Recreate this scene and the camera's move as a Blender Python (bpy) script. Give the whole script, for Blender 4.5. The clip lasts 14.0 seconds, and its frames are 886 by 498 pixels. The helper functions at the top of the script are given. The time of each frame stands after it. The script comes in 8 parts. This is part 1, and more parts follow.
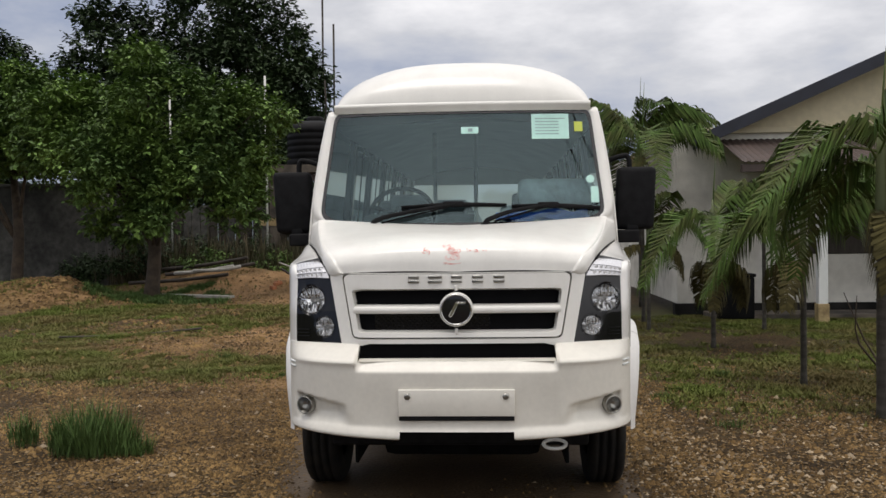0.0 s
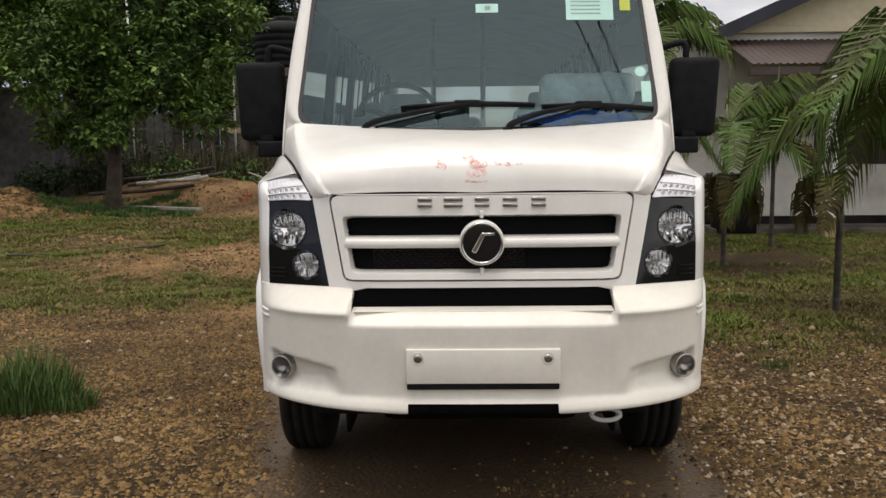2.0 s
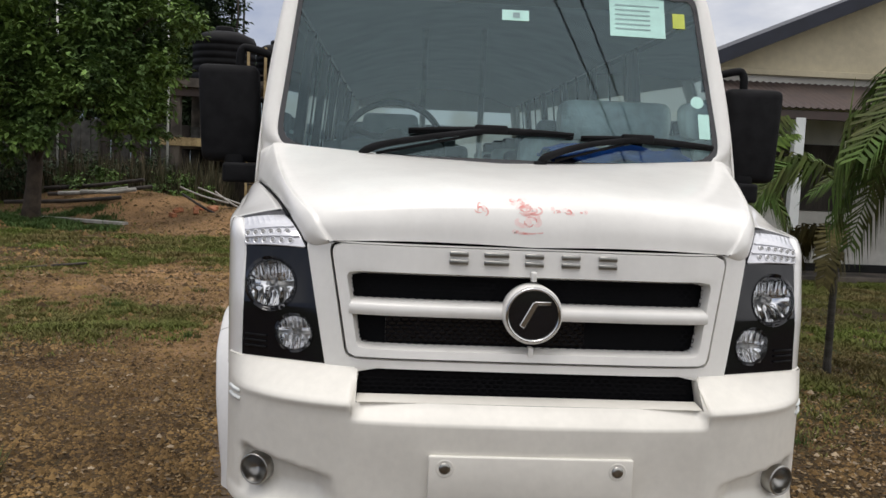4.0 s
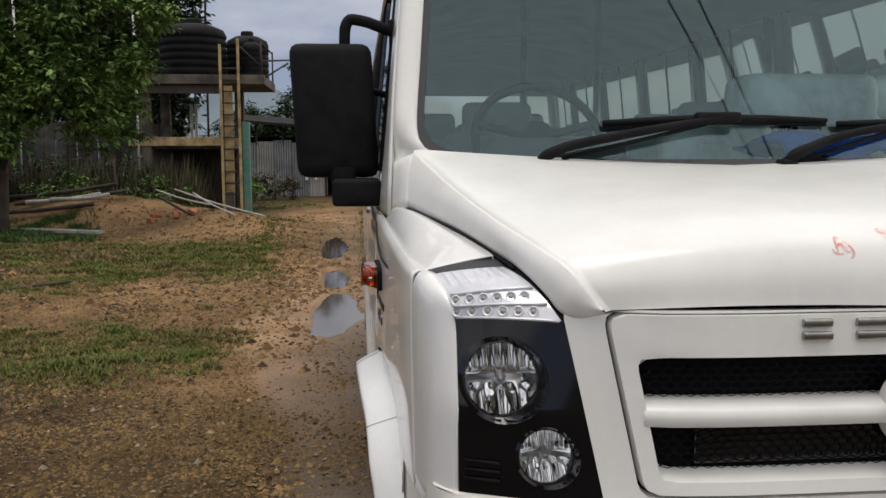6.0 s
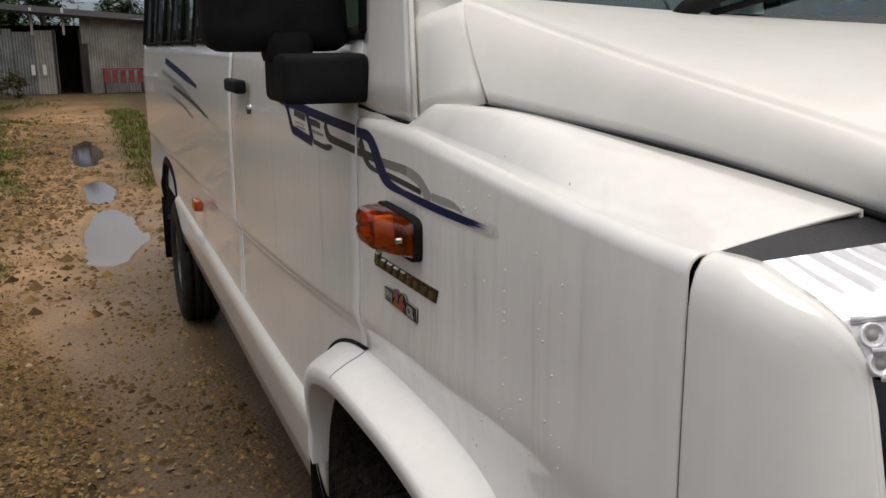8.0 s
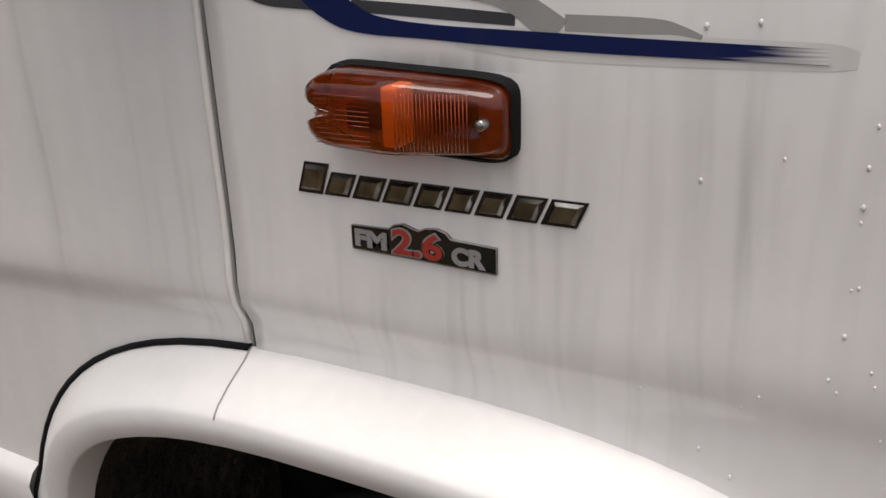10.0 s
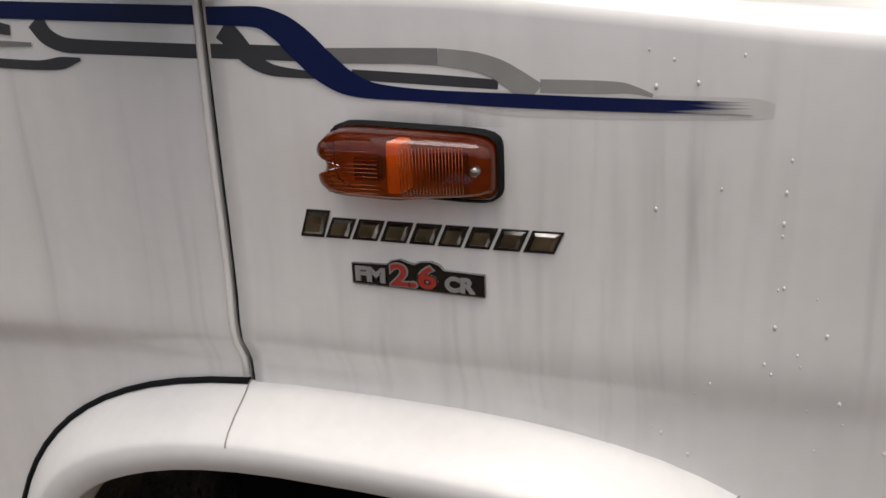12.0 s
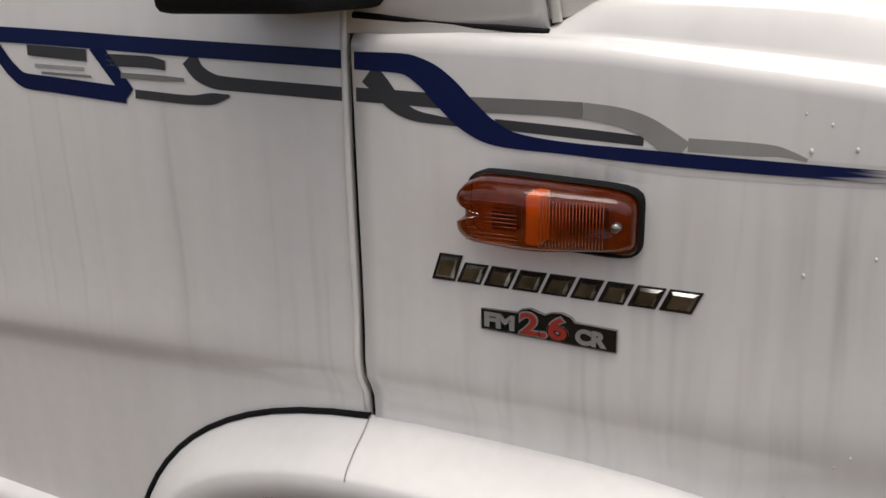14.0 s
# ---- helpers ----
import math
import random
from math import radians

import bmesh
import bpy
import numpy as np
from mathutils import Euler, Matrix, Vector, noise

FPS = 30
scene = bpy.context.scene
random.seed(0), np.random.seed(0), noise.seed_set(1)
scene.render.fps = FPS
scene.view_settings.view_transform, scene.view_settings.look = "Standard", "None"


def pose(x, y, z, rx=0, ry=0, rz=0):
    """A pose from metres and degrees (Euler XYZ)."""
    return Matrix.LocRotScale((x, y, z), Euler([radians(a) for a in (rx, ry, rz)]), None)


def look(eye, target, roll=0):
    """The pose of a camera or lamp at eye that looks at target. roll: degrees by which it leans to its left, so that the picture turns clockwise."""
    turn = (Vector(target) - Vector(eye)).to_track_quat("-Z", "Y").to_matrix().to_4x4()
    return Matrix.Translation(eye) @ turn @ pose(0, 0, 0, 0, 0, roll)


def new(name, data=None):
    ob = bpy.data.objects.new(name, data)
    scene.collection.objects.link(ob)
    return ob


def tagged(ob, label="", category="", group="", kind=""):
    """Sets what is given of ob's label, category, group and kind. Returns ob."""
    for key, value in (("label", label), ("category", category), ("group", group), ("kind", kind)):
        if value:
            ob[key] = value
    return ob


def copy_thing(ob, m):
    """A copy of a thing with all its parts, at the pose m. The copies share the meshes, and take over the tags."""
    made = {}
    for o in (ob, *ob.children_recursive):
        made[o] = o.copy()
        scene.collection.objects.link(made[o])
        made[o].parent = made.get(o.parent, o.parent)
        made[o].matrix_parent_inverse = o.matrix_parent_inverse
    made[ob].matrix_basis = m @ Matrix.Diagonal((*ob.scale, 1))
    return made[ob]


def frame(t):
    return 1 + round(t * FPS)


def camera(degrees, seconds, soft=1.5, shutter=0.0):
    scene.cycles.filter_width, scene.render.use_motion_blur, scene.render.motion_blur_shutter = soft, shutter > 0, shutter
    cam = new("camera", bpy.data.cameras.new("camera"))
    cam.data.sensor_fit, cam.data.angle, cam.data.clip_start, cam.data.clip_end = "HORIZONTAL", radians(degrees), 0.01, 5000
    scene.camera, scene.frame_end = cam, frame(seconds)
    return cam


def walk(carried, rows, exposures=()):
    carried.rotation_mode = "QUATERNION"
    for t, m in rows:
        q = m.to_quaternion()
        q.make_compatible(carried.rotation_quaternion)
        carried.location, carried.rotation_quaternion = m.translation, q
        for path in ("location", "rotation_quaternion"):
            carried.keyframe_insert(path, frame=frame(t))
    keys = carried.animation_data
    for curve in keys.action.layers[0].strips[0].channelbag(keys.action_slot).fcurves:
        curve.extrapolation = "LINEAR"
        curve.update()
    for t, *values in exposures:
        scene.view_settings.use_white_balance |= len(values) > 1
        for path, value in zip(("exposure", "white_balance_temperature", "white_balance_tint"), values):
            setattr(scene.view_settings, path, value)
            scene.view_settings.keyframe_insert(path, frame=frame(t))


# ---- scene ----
cam = camera(53.0, 14.0)
PATH = [
    (0, (0.172, -4.133, 1.528), (0.063, -2.137, 1.496), -0.7),
    (0.5, (0.072, -3.83, 1.486), (0.057, -1.834, 1.361), 1.3),
    (1, (-0.045, -3.489, 1.517), (0.136, -1.505, 1.336), -0.1),
    (1.5, (-0.042, -3.216, 1.528), (0.01, -1.227, 1.322), -2.4),
    (2, (-0.063, -3.072, 1.528), (-0.111, -1.087, 1.291), -0.6),
    (2.2, (-0.107, -2.994, 1.523), (-0.116, -1.011, 1.262), 0.0),
    (4.3, (-0.464, -2.135, 1.559), (-0.35, -0.146, 1.382), 2.4),
    (4.5, (-0.53, -2.041, 1.559), (-0.442, -0.051, 1.379), 1.7),
    (5, (-0.715, -1.808, 1.619), (-0.427, 0.16, 1.404), -0.5),
    (5.5, (-0.844, -1.56, 1.599), (-0.706, 0.429, 1.446), -0.5),
    (6, (-0.978, -1.285, 1.611), (-0.79, 0.695, 1.4), -0.2),
    (6.5, (-1.202, -1.009, 1.587), (-0.714, 0.9, 1.247), 2.9),
    (7, (-1.31, -0.768, 1.586), (-0.743, 1.112, 1.209), 2.4),
    (7.5, (-1.33, -0.43, 1.559), (-0.72, 1.437, 1.177), 0.7),
    (7.7, (-1.322, -0.319, 1.562), (-0.681, 1.532, 1.158), 0.3),
    (9.8, (-1.444, 0.645, 1.437), (0.058, 1.743, 0.704), -2.3),
    (10, (-1.472, 0.68, 1.44), (0.129, 1.633, 0.713), -2.1),
    (10.5, (-1.533, 0.721, 1.453), (0.179, 1.455, 0.724), -2.2),
    (11, (-1.583, 0.721, 1.461), (0.159, 1.434, 0.785), -3.0),
    (11.5, (-1.606, 0.72, 1.462), (0.139, 1.429, 0.79), -2.0),
    (12, (-1.609, 0.711, 1.473), (0.137, 1.444, 0.828), -2.5),
    (12.5, (-1.613, 0.71, 1.464), (0.134, 1.451, 0.831), -2.2),
    (13, (-1.61, 0.727, 1.478), (0.126, 1.477, 0.826), -2.1),
    (13.5, (-1.61, 0.73, 1.471), (0.109, 1.53, 0.834), -1.9),
    (14, (-1.62, 0.748, 1.498), (0.054, 1.667, 0.904), -1.3),
]
walk(cam, [(t, look(eye, target, roll)) for t, eye, target, roll in PATH],
     [(0, -0.03, 6700, 12), (2, 0.12, 6950, 13), (4.5, -0.01, 6480, 12), (6.5, -0.10, 6720, 12), (7.7, -0.10, 6860, 12), (9.8, 0.38, 6960, 14), (12, 0.27, 6960, 14), (14, 0.18, 6960, 14)])

from mathutils.bvhtree import BVHTree

# ---------------------------------------------------------------- world and light
world = bpy.data.worlds.new("world")
scene.world = world
world.use_nodes = True
wn, wl = world.node_tree.nodes, world.node_tree.links
wn.clear()
w_out = wn.new("ShaderNodeOutputWorld")
w_bg = wn.new("ShaderNodeBackground")
w_sky = wn.new("ShaderNodeTexSky")
w_sky.sky_type, w_sky.sun_disc = "NISHITA", False
w_sky.sun_elevation, w_sky.sun_rotation = radians(78), radians(110)
w_coord = wn.new("ShaderNodeTexCoord")
w_map = wn.new("ShaderNodeMapping")
w_map.inputs["Scale"].default_value = (1.0, 1.0, 2.6)
w_noise = wn.new("ShaderNodeTexNoise")
w_noise.inputs["Scale"].default_value = 2.3
w_noise.inputs["Detail"].default_value = 7
w_noise.inputs["Roughness"].default_value = 0.56
w_ramp = wn.new("ShaderNodeValToRGB")
w_ramp.color_ramp.elements[0].position, w_ramp.color_ramp.elements[0].color = 0.30, (3.7, 4.5, 6.4, 1)
w_ramp.color_ramp.elements[1].position, w_ramp.color_ramp.elements[1].color = 0.95, (15.0, 15.1, 15.3, 1)
w_el = w_ramp.color_ramp.elements.new(0.60)
w_el.color = (8.3, 8.6, 9.2, 1)
w_mix = wn.new("ShaderNodeMix")
w_mix.data_type = "RGBA"
w_mix.inputs["Factor"].default_value = 0.9
wl.new(w_coord.outputs["Generated"], w_map.inputs["Vector"])
wl.new(w_map.outputs["Vector"], w_noise.inputs["Vector"])
w_dot = wn.new("ShaderNodeVectorMath")
w_dot.operation = "DOT_PRODUCT"
w_dot.inputs[1].default_value = (0.34, -0.05, 0.86)
w_add = wn.new("ShaderNodeMath")
w_add.operation = "ADD"
wl.new(w_coord.outputs["Generated"], w_dot.inputs[0])
w_scale = wn.new("ShaderNodeMath")
w_scale.operation = "MULTIPLY_ADD"
w_scale.inputs[1].default_value, w_scale.inputs[2].default_value = 1.7, -0.46
wl.new(w_noise.outputs["Fac"], w_scale.inputs[0])
wl.new(w_dot.outputs["Value"], w_add.inputs[0])
wl.new(w_scale.outputs["Value"], w_add.inputs[1])
wl.new(w_add.outputs["Value"], w_ramp.inputs["Fac"])
wl.new(w_sky.outputs["Color"], w_mix.inputs["A"])
wl.new(w_ramp.outputs["Color"], w_mix.inputs["B"])
wl.new(w_mix.outputs["Result"], w_bg.inputs["Color"])
w_bg.inputs["Strength"].default_value = 0.083
wl.new(w_bg.outputs["Background"], w_out.inputs["Surface"])

sun_data = bpy.data.lights.new("sun", "SUN")
sun_data.energy, sun_data.angle, sun_data.color = 1.45, radians(30), (1.0, 0.97, 0.92)
sun = new("sun", sun_data)
sun.matrix_world = look((-0.9, -0.7, 8.0), (0, 0, 0))


# ---------------------------------------------------------------- materials
def material(name, color, rough=0.6, metal=0.0, vary=0.12, scale=6.0, bump=0.0, bump_scale=60.0, coat=0.0, spec=0.5,
             second=None, stretch=(1, 1, 1), rand=0.0, fine=None):
    m = bpy.data.materials.new(name)
    m.use_nodes = True
    nodes, links = m.node_tree.nodes, m.node_tree.links
    bsdf = nodes["Principled BSDF"]
    bsdf.inputs["Roughness"].default_value = rough
    bsdf.inputs["Metallic"].default_value = metal
    bsdf.inputs["Coat Weight"].default_value = coat
    bsdf.inputs["Specular IOR Level"].default_value = spec
    coord = nodes.new("ShaderNodeTexCoord")
    mapping = nodes.new("ShaderNodeMapping")
    mapping.inputs["Scale"].default_value = stretch
    links.new(coord.outputs["Object"], mapping.inputs["Vector"])
    big = nodes.new("ShaderNodeTexNoise")
    big.inputs["Scale"].default_value = scale
    big.inputs["Detail"].default_value = 6
    links.new(mapping.outputs["Vector"], big.inputs["Vector"])
    ramp = nodes.new("ShaderNodeValToRGB")
    c = Vector(color)
    other = Vector(second) if second else c * (1 - 2 * vary)
    ramp.color_ramp.elements[0].position, ramp.color_ramp.elements[0].color = 0.35, (*other, 1)
    ramp.color_ramp.elements[1].position, ramp.color_ramp.elements[1].color = 0.62, (*c, 1)
    links.new(big.outputs["Fac"], ramp.inputs["Fac"])
    out = ramp.outputs["Color"]
    if fine:
        small = nodes.new("ShaderNodeTexNoise")
        small.inputs["Scale"].default_value = fine[0]
        small.inputs["Detail"].default_value = 4
        links.new(coord.outputs["Object"], small.inputs["Vector"])
        fr = nodes.new("ShaderNodeMapRange")
        fr.inputs["From Min"].default_value, fr.inputs["From Max"].default_value = 0.3, 0.7
        fr.inputs["To Min"].default_value, fr.inputs["To Max"].default_value = 1 - fine[1], 1 + fine[1]
        links.new(small.outputs["Fac"], fr.inputs["Value"])
        mul = nodes.new("ShaderNodeMix")
        mul.data_type, mul.blend_type = "RGBA", "MULTIPLY"
        mul.inputs["Factor"].default_value = 1
        links.new(out, mul.inputs["A"])
        links.new(fr.outputs["Result"], mul.inputs["B"])
        out = mul.outputs["Result"]
    if rand:
        info = nodes.new("ShaderNodeNewGeometry")
        rr = nodes.new("ShaderNodeMapRange")
        rr.inputs["To Min"].default_value, rr.inputs["To Max"].default_value = 1 - rand, 1 + rand
        links.new(info.outputs["Random Per Island"], rr.inputs["Value"])
        mul2 = nodes.new("ShaderNodeMix")
        mul2.data_type, mul2.blend_type = "RGBA", "MULTIPLY"
        mul2.inputs["Factor"].default_value = 1
        links.new(out, mul2.inputs["A"])
        links.new(rr.outputs["Result"], mul2.inputs["B"])
        out = mul2.outputs["Result"]
    links.new(out, bsdf.inputs["Base Color"])
    if bump:
        bn = nodes.new("ShaderNodeTexNoise")
        bn.inputs["Scale"].default_value = bump_scale
        bn.inputs["Detail"].default_value = 5
        links.new(mapping.outputs["Vector"], bn.inputs["Vector"])
        b = nodes.new("ShaderNodeBump")
        b.inputs["Strength"].default_value = bump
        b.inputs["Distance"].default_value = 0.02
        links.new(bn.outputs["Fac"], b.inputs["Height"])
        links.new(b.outputs["Normal"], bsdf.inputs["Normal"])
    return m


def glass_material(name, tint, keep, rough=0.02, mirror=(0.95, 0.97, 1.0), ior=1.62, film=0.0, film_color=(0.72, 0.78, 0.74), solid_film=False):
    """A thin pane: tinted see-through with a mirror on top that grows at grazing angles."""
    m = bpy.data.materials.new(name)
    m.use_nodes = True
    nodes, links = m.node_tree.nodes, m.node_tree.links
    nodes.clear()
    out = nodes.new("ShaderNodeOutputMaterial")
    clear = nodes.new("ShaderNodeBsdfTransparent")
    clear.inputs["Color"].default_value = (*[c * keep for c in tint], 1)
    gloss = nodes.new("ShaderNodeBsdfGlossy")
    gloss.inputs["Roughness"].default_value = rough
    gloss.inputs["Color"].default_value = (*mirror, 1)
    fres = nodes.new("ShaderNodeFresnel")
    fres.inputs["IOR"].default_value = ior
    mix = nodes.new("ShaderNodeMixShader")
    links.new(fres.outputs["Fac"], mix.inputs["Fac"])
    links.new(clear.outputs["BSDF"], mix.inputs[1])
    links.new(gloss.outputs["BSDF"], mix.inputs[2])
    if film:
        dust, both = nodes.new("ShaderNodeBsdfDiffuse" if solid_film else "ShaderNodeBsdfTranslucent"), nodes.new("ShaderNodeMixShader")
        dust.inputs["Color"].default_value = (*film_color, 1)
        both.inputs["Fac"].default_value = film
        links.new(clear.outputs["BSDF"], both.inputs[1])
        links.new(dust.outputs["BSDF"], both.inputs[2])
        links.new(both.outputs["Shader"], mix.inputs[1])
    links.new(mix.outputs["Shader"], out.inputs["Surface"])
    return m


M_PAINT = material("white_paint", (0.80, 0.782, 0.735), 0.32, 0, 0.03, 3.0, 0.0, coat=0.25, stretch=(3, 3, 0.5), fine=(60, 0.015))
M_PAINT_SIDE = material("rain_streaked_white_paint", (0.80, 0.785, 0.755), 0.30, 0, 0.022, 4.0, coat=0.8, stretch=(7, 7, 0.35), fine=(50, 0.015))
M_TRIM = material("white_arch_plastic", (0.80, 0.79, 0.765), 0.38, 0, 0.02, 5.0, fine=(60, 0.02))
M_LINER = material("muddy_wheel_liner", (0.012, 0.011, 0.010), 0.7, 0, 0.2, 7, 0.9, 45, second=(0.065, 0.052, 0.040), spec=0.3)
M_BUMPER = material("white_plastic_paint", (0.775, 0.745, 0.670), 0.40, 0, 0.04, 4.0, fine=(40, 0.03))
M_BLACK = material("black_plastic", (0.012, 0.012, 0.013), 0.7, 0, 0.2, 20, 0.1, 300, spec=0.12)
M_MESH = material("black_mesh_plastic", (0.005, 0.005, 0.006), 0.6, 0, 0.1, 20, spec=0.08)
M_GLOSSBLACK = material("gloss_black", (0.008, 0.008, 0.010), 0.12, 0, 0.1, 10, coat=0.5)
M_LAMPBLACK = material("lamp_black", (0.004, 0.004, 0.006), 0.07, 0, 0.1, 10, spec=0.5)
M_TRIMBLACK = material("ribbed_black_plastic", (0.02, 0.02, 0.024), 0.35, 0, 0.15, 20, 0.2, 60, stretch=(1, 12, 12))
M_LEDRING = material("led_ring", (0.80, 0.80, 0.82), 0.25, 0.3, 0.1, 40)
M_RUBBER = material("black_rubber", (0.010, 0.010, 0.010), 0.75, 0, 0.25, 12, 0.2, 120, second=(0.020, 0.018, 0.015), spec=0.2)
# darker than black_rubber: the shade of the wheel well is put into the colour
M_SHADED_FLAP = material("shaded_flap_rubber", (0.008, 0.008, 0.008), 0.85, 0, 0.25, 12, 0.2, 120, spec=0.08)
M_CHROME = material("chrome", (0.72, 0.71, 0.69), 0.12, 1.0, 0.05, 8)
M_DULLCHROME = material("dull_chrome", (0.42, 0.41, 0.38), 0.28, 1.0, 0.15, 30)
M_REFLECT = material("lamp_reflector", (0.92, 0.92, 0.92), 0.03, 1.0, 0.03, 40)
M_LED = material("led_carrier", (0.66, 0.66, 0.69), 0.16, 0.25, 0.05, 60, coat=0.8)
M_LENS = glass_material("clear_lens", (1, 1, 1), 0.98, ior=1.42)
M_WINDSCREEN = glass_material("windscreen_glass", (0.82, 0.97, 0.96), 0.90, mirror=(0.72, 0.95, 1.0), ior=1.80)
M_SIDEGLASS = glass_material("tinted_side_glass", (0.86, 0.96, 0.93), 0.92, ior=1.75, film=0.65, film_color=(0.84, 0.90, 0.85))
M_ORANGE = material("amber_lens", (0.50, 0.075, 0.008), 0.14, 0, 0.2, 30, coat=0.5)
M_LENSAMBER = material("red_amber_lens", (0.32, 0.044, 0.006), 0.12, 0, 0.2, 25, coat=0.4, second=(0.17, 0.021, 0.004))
M_AMBERGLASS = glass_material("amber_glass", (0.95, 0.23, 0.016), 1.0, rough=0.06, ior=1.45, film=0.17, film_color=(0.30, 0.038, 0.004), solid_film=True)
M_TRAY = material("lamp_tray", (0.15, 0.14, 0.13), 0.5, 0.0, 0.25, 60, second=(0.06, 0.055, 0.055))
M_HOLDER = material("bulb_holder", (0.85, 0.84, 0.82), 0.4, 0, 0.05, 40)
M_BLUE = material("navy_vinyl", (0.002, 0.009, 0.066), 0.35, 0, 0.1, 10, spec=0.3)
M_BLUE_END = material("worn_navy_vinyl", (0.002, 0.009, 0.066), 0.35, 0, 0.1, 10, spec=0.3)
M_FILM = material("clear_film_margin", (0.70, 0.685, 0.645), 0.35, 0, 0.03, 30, coat=0.3)
wn, wl = M_BLUE_END.node_tree.nodes, M_BLUE_END.node_tree.links
w_co, w_map, w_noise, w_sep = wn.new("ShaderNodeTexCoord"), wn.new("ShaderNodeMapping"), wn.new("ShaderNodeTexNoise"), wn.new("ShaderNodeSeparateXYZ")
w_map.inputs["Scale"].default_value = (1, 8, 420)
w_noise.inputs["Scale"].default_value = 1.0
wl.new(w_co.outputs["Object"], w_map.inputs["Vector"])
wl.new(w_map.outputs["Vector"], w_noise.inputs["Vector"])
wl.new(w_co.outputs["Object"], w_sep.inputs["Vector"])
w_add, w_range, w_mix = wn.new("ShaderNodeMath"), wn.new("ShaderNodeMapRange"), wn.new("ShaderNodeMix")
w_add.operation = "MULTIPLY_ADD"
wl.new(w_noise.outputs["Fac"], w_add.inputs[0])
w_add.inputs[1].default_value = -0.10
wl.new(w_sep.outputs["Y"], w_add.inputs[2])
w_range.inputs["From Min"].default_value, w_range.inputs["From Max"].default_value = 0.740, 0.698
wl.new(w_add.outputs["Value"], w_range.inputs["Value"])
w_mix.data_type = "RGBA"
w_mix.inputs["A"].default_value, w_mix.inputs["B"].default_value = (0.002, 0.009, 0.066, 1), (0.68, 0.665, 0.63, 1)
wl.new(w_range.outputs["Result"], w_mix.inputs["Factor"])
wl.new(w_mix.outputs["Result"], wn["Principled BSDF"].inputs["Base Color"])
M_GREY1 = material("grey_vinyl", (0.21, 0.208, 0.20), 0.4, 0, 0.08, 12)
M_GREY2 = material("dark_grey_vinyl", (0.045, 0.047, 0.052), 0.4, 0, 0.08, 12)
M_GREY3 = material("light_grey_vinyl", (0.36, 0.355, 0.34), 0.45, 0, 0.05, 12)
M_GREY4 = material("mid_grey_vinyl", (0.34, 0.335, 0.315), 0.45, 0, 0.06, 12)
M_BADGECHROME = material("dark_badge_chrome", (0.33, 0.33, 0.325), 0.22, 1.0, 0.3, 60)
M_BADGEGREY = material("badge_grey", (0.33, 0.32, 0.31), 0.5)
M_RED = material("red_paste", (0.70, 0.28, 0.25), 0.8, 0, 0.3, 60, second=(0.78, 0.56, 0.52))
M_PINK = material("thin_red_wash", (0.80, 0.60, 0.56), 0.6, 0, 0.06, 60, second=(0.80, 0.74, 0.70))
M_BADGE_RED = material("badge_red", (0.46, 0.045, 0.03), 0.4)
M_CABIN = material("cabin_trim", (0.52, 0.54, 0.53), 0.8, 0, 0.1, 6)
M_HEADLINER = material("grey_headliner", (0.34, 0.36, 0.36), 0.9, 0, 0.1, 6)
M_DASH = material("dashboard_plastic", (0.12, 0.125, 0.13), 0.7, 0, 0.1, 10, 0.15, 200)
M_SEAT = material("grey_seat_fabric", (0.20, 0.23, 0.25), 0.9, 0, 0.15, 14, 0.3, 150)
M_WRAP = material("plastic_wrap", (0.82, 0.92, 0.92), 0.18, 0, 0.15, 9, 0.5, 18)
M_CLOTH = material("blue_cloth", (0.03, 0.16, 0.75), 0.7, 0, 0.25, 8, 0.3, 40)
M_STICKER = material("pale_green_paper", (0.50, 0.78, 0.70), 0.6, 0, 0.04, 20)
M_STICKER_Y = material("yellow_sticker", (0.55, 0.62, 0.10), 0.6)
M_WHITE = material("white_label", (0.80, 0.82, 0.80), 0.6, 0, 0.04)
M_INK = material("print_ink", (0.30, 0.42, 0.42), 0.7)
M_WATER_DROP = material("water_drop", (0.76, 0.75, 0.73), 0.06, 0, 0.02, coat=0.5)
M_MIRROR = material("mirror_glass", (0.85, 0.87, 0.88), 0.02, 1.0, 0.01)


# thin grime: mostly clear, a brown-grey film where the noise is high
M_GRIME = bpy.data.materials.new("rain_grime")
M_GRIME.use_nodes = True
gn, gl = M_GRIME.node_tree.nodes, M_GRIME.node_tree.links
gn.clear()
gr_out, gr_clear, gr_film, gr_mix = gn.new("ShaderNodeOutputMaterial"), gn.new("ShaderNodeBsdfTransparent"), gn.new("ShaderNodeBsdfDiffuse"), gn.new("ShaderNodeMixShader")
gr_film.inputs["Color"].default_value = (0.16, 0.145, 0.12, 1)
gr_noise, gr_range, gr_co, gr_map = gn.new("ShaderNodeTexNoise"), gn.new("ShaderNodeMapRange"), gn.new("ShaderNodeTexCoord"), gn.new("ShaderNodeMapping")
gr_map.inputs["Scale"].default_value = (1, 70, 2.2)
gr_noise.inputs["Scale"].default_value, gr_noise.inputs["Detail"].default_value = 1.0, 3
gr_range.inputs["From Min"].default_value, gr_range.inputs["From Max"].default_value = 0.30, 0.75
gr_range.inputs["To Min"].default_value, gr_range.inputs["To Max"].default_value = 0.10, 0.30
gl.new(gr_co.outputs["Object"], gr_map.inputs["Vector"])
gl.new(gr_map.outputs["Vector"], gr_noise.inputs["Vector"])
gl.new(gr_noise.outputs["Fac"], gr_range.inputs["Value"])
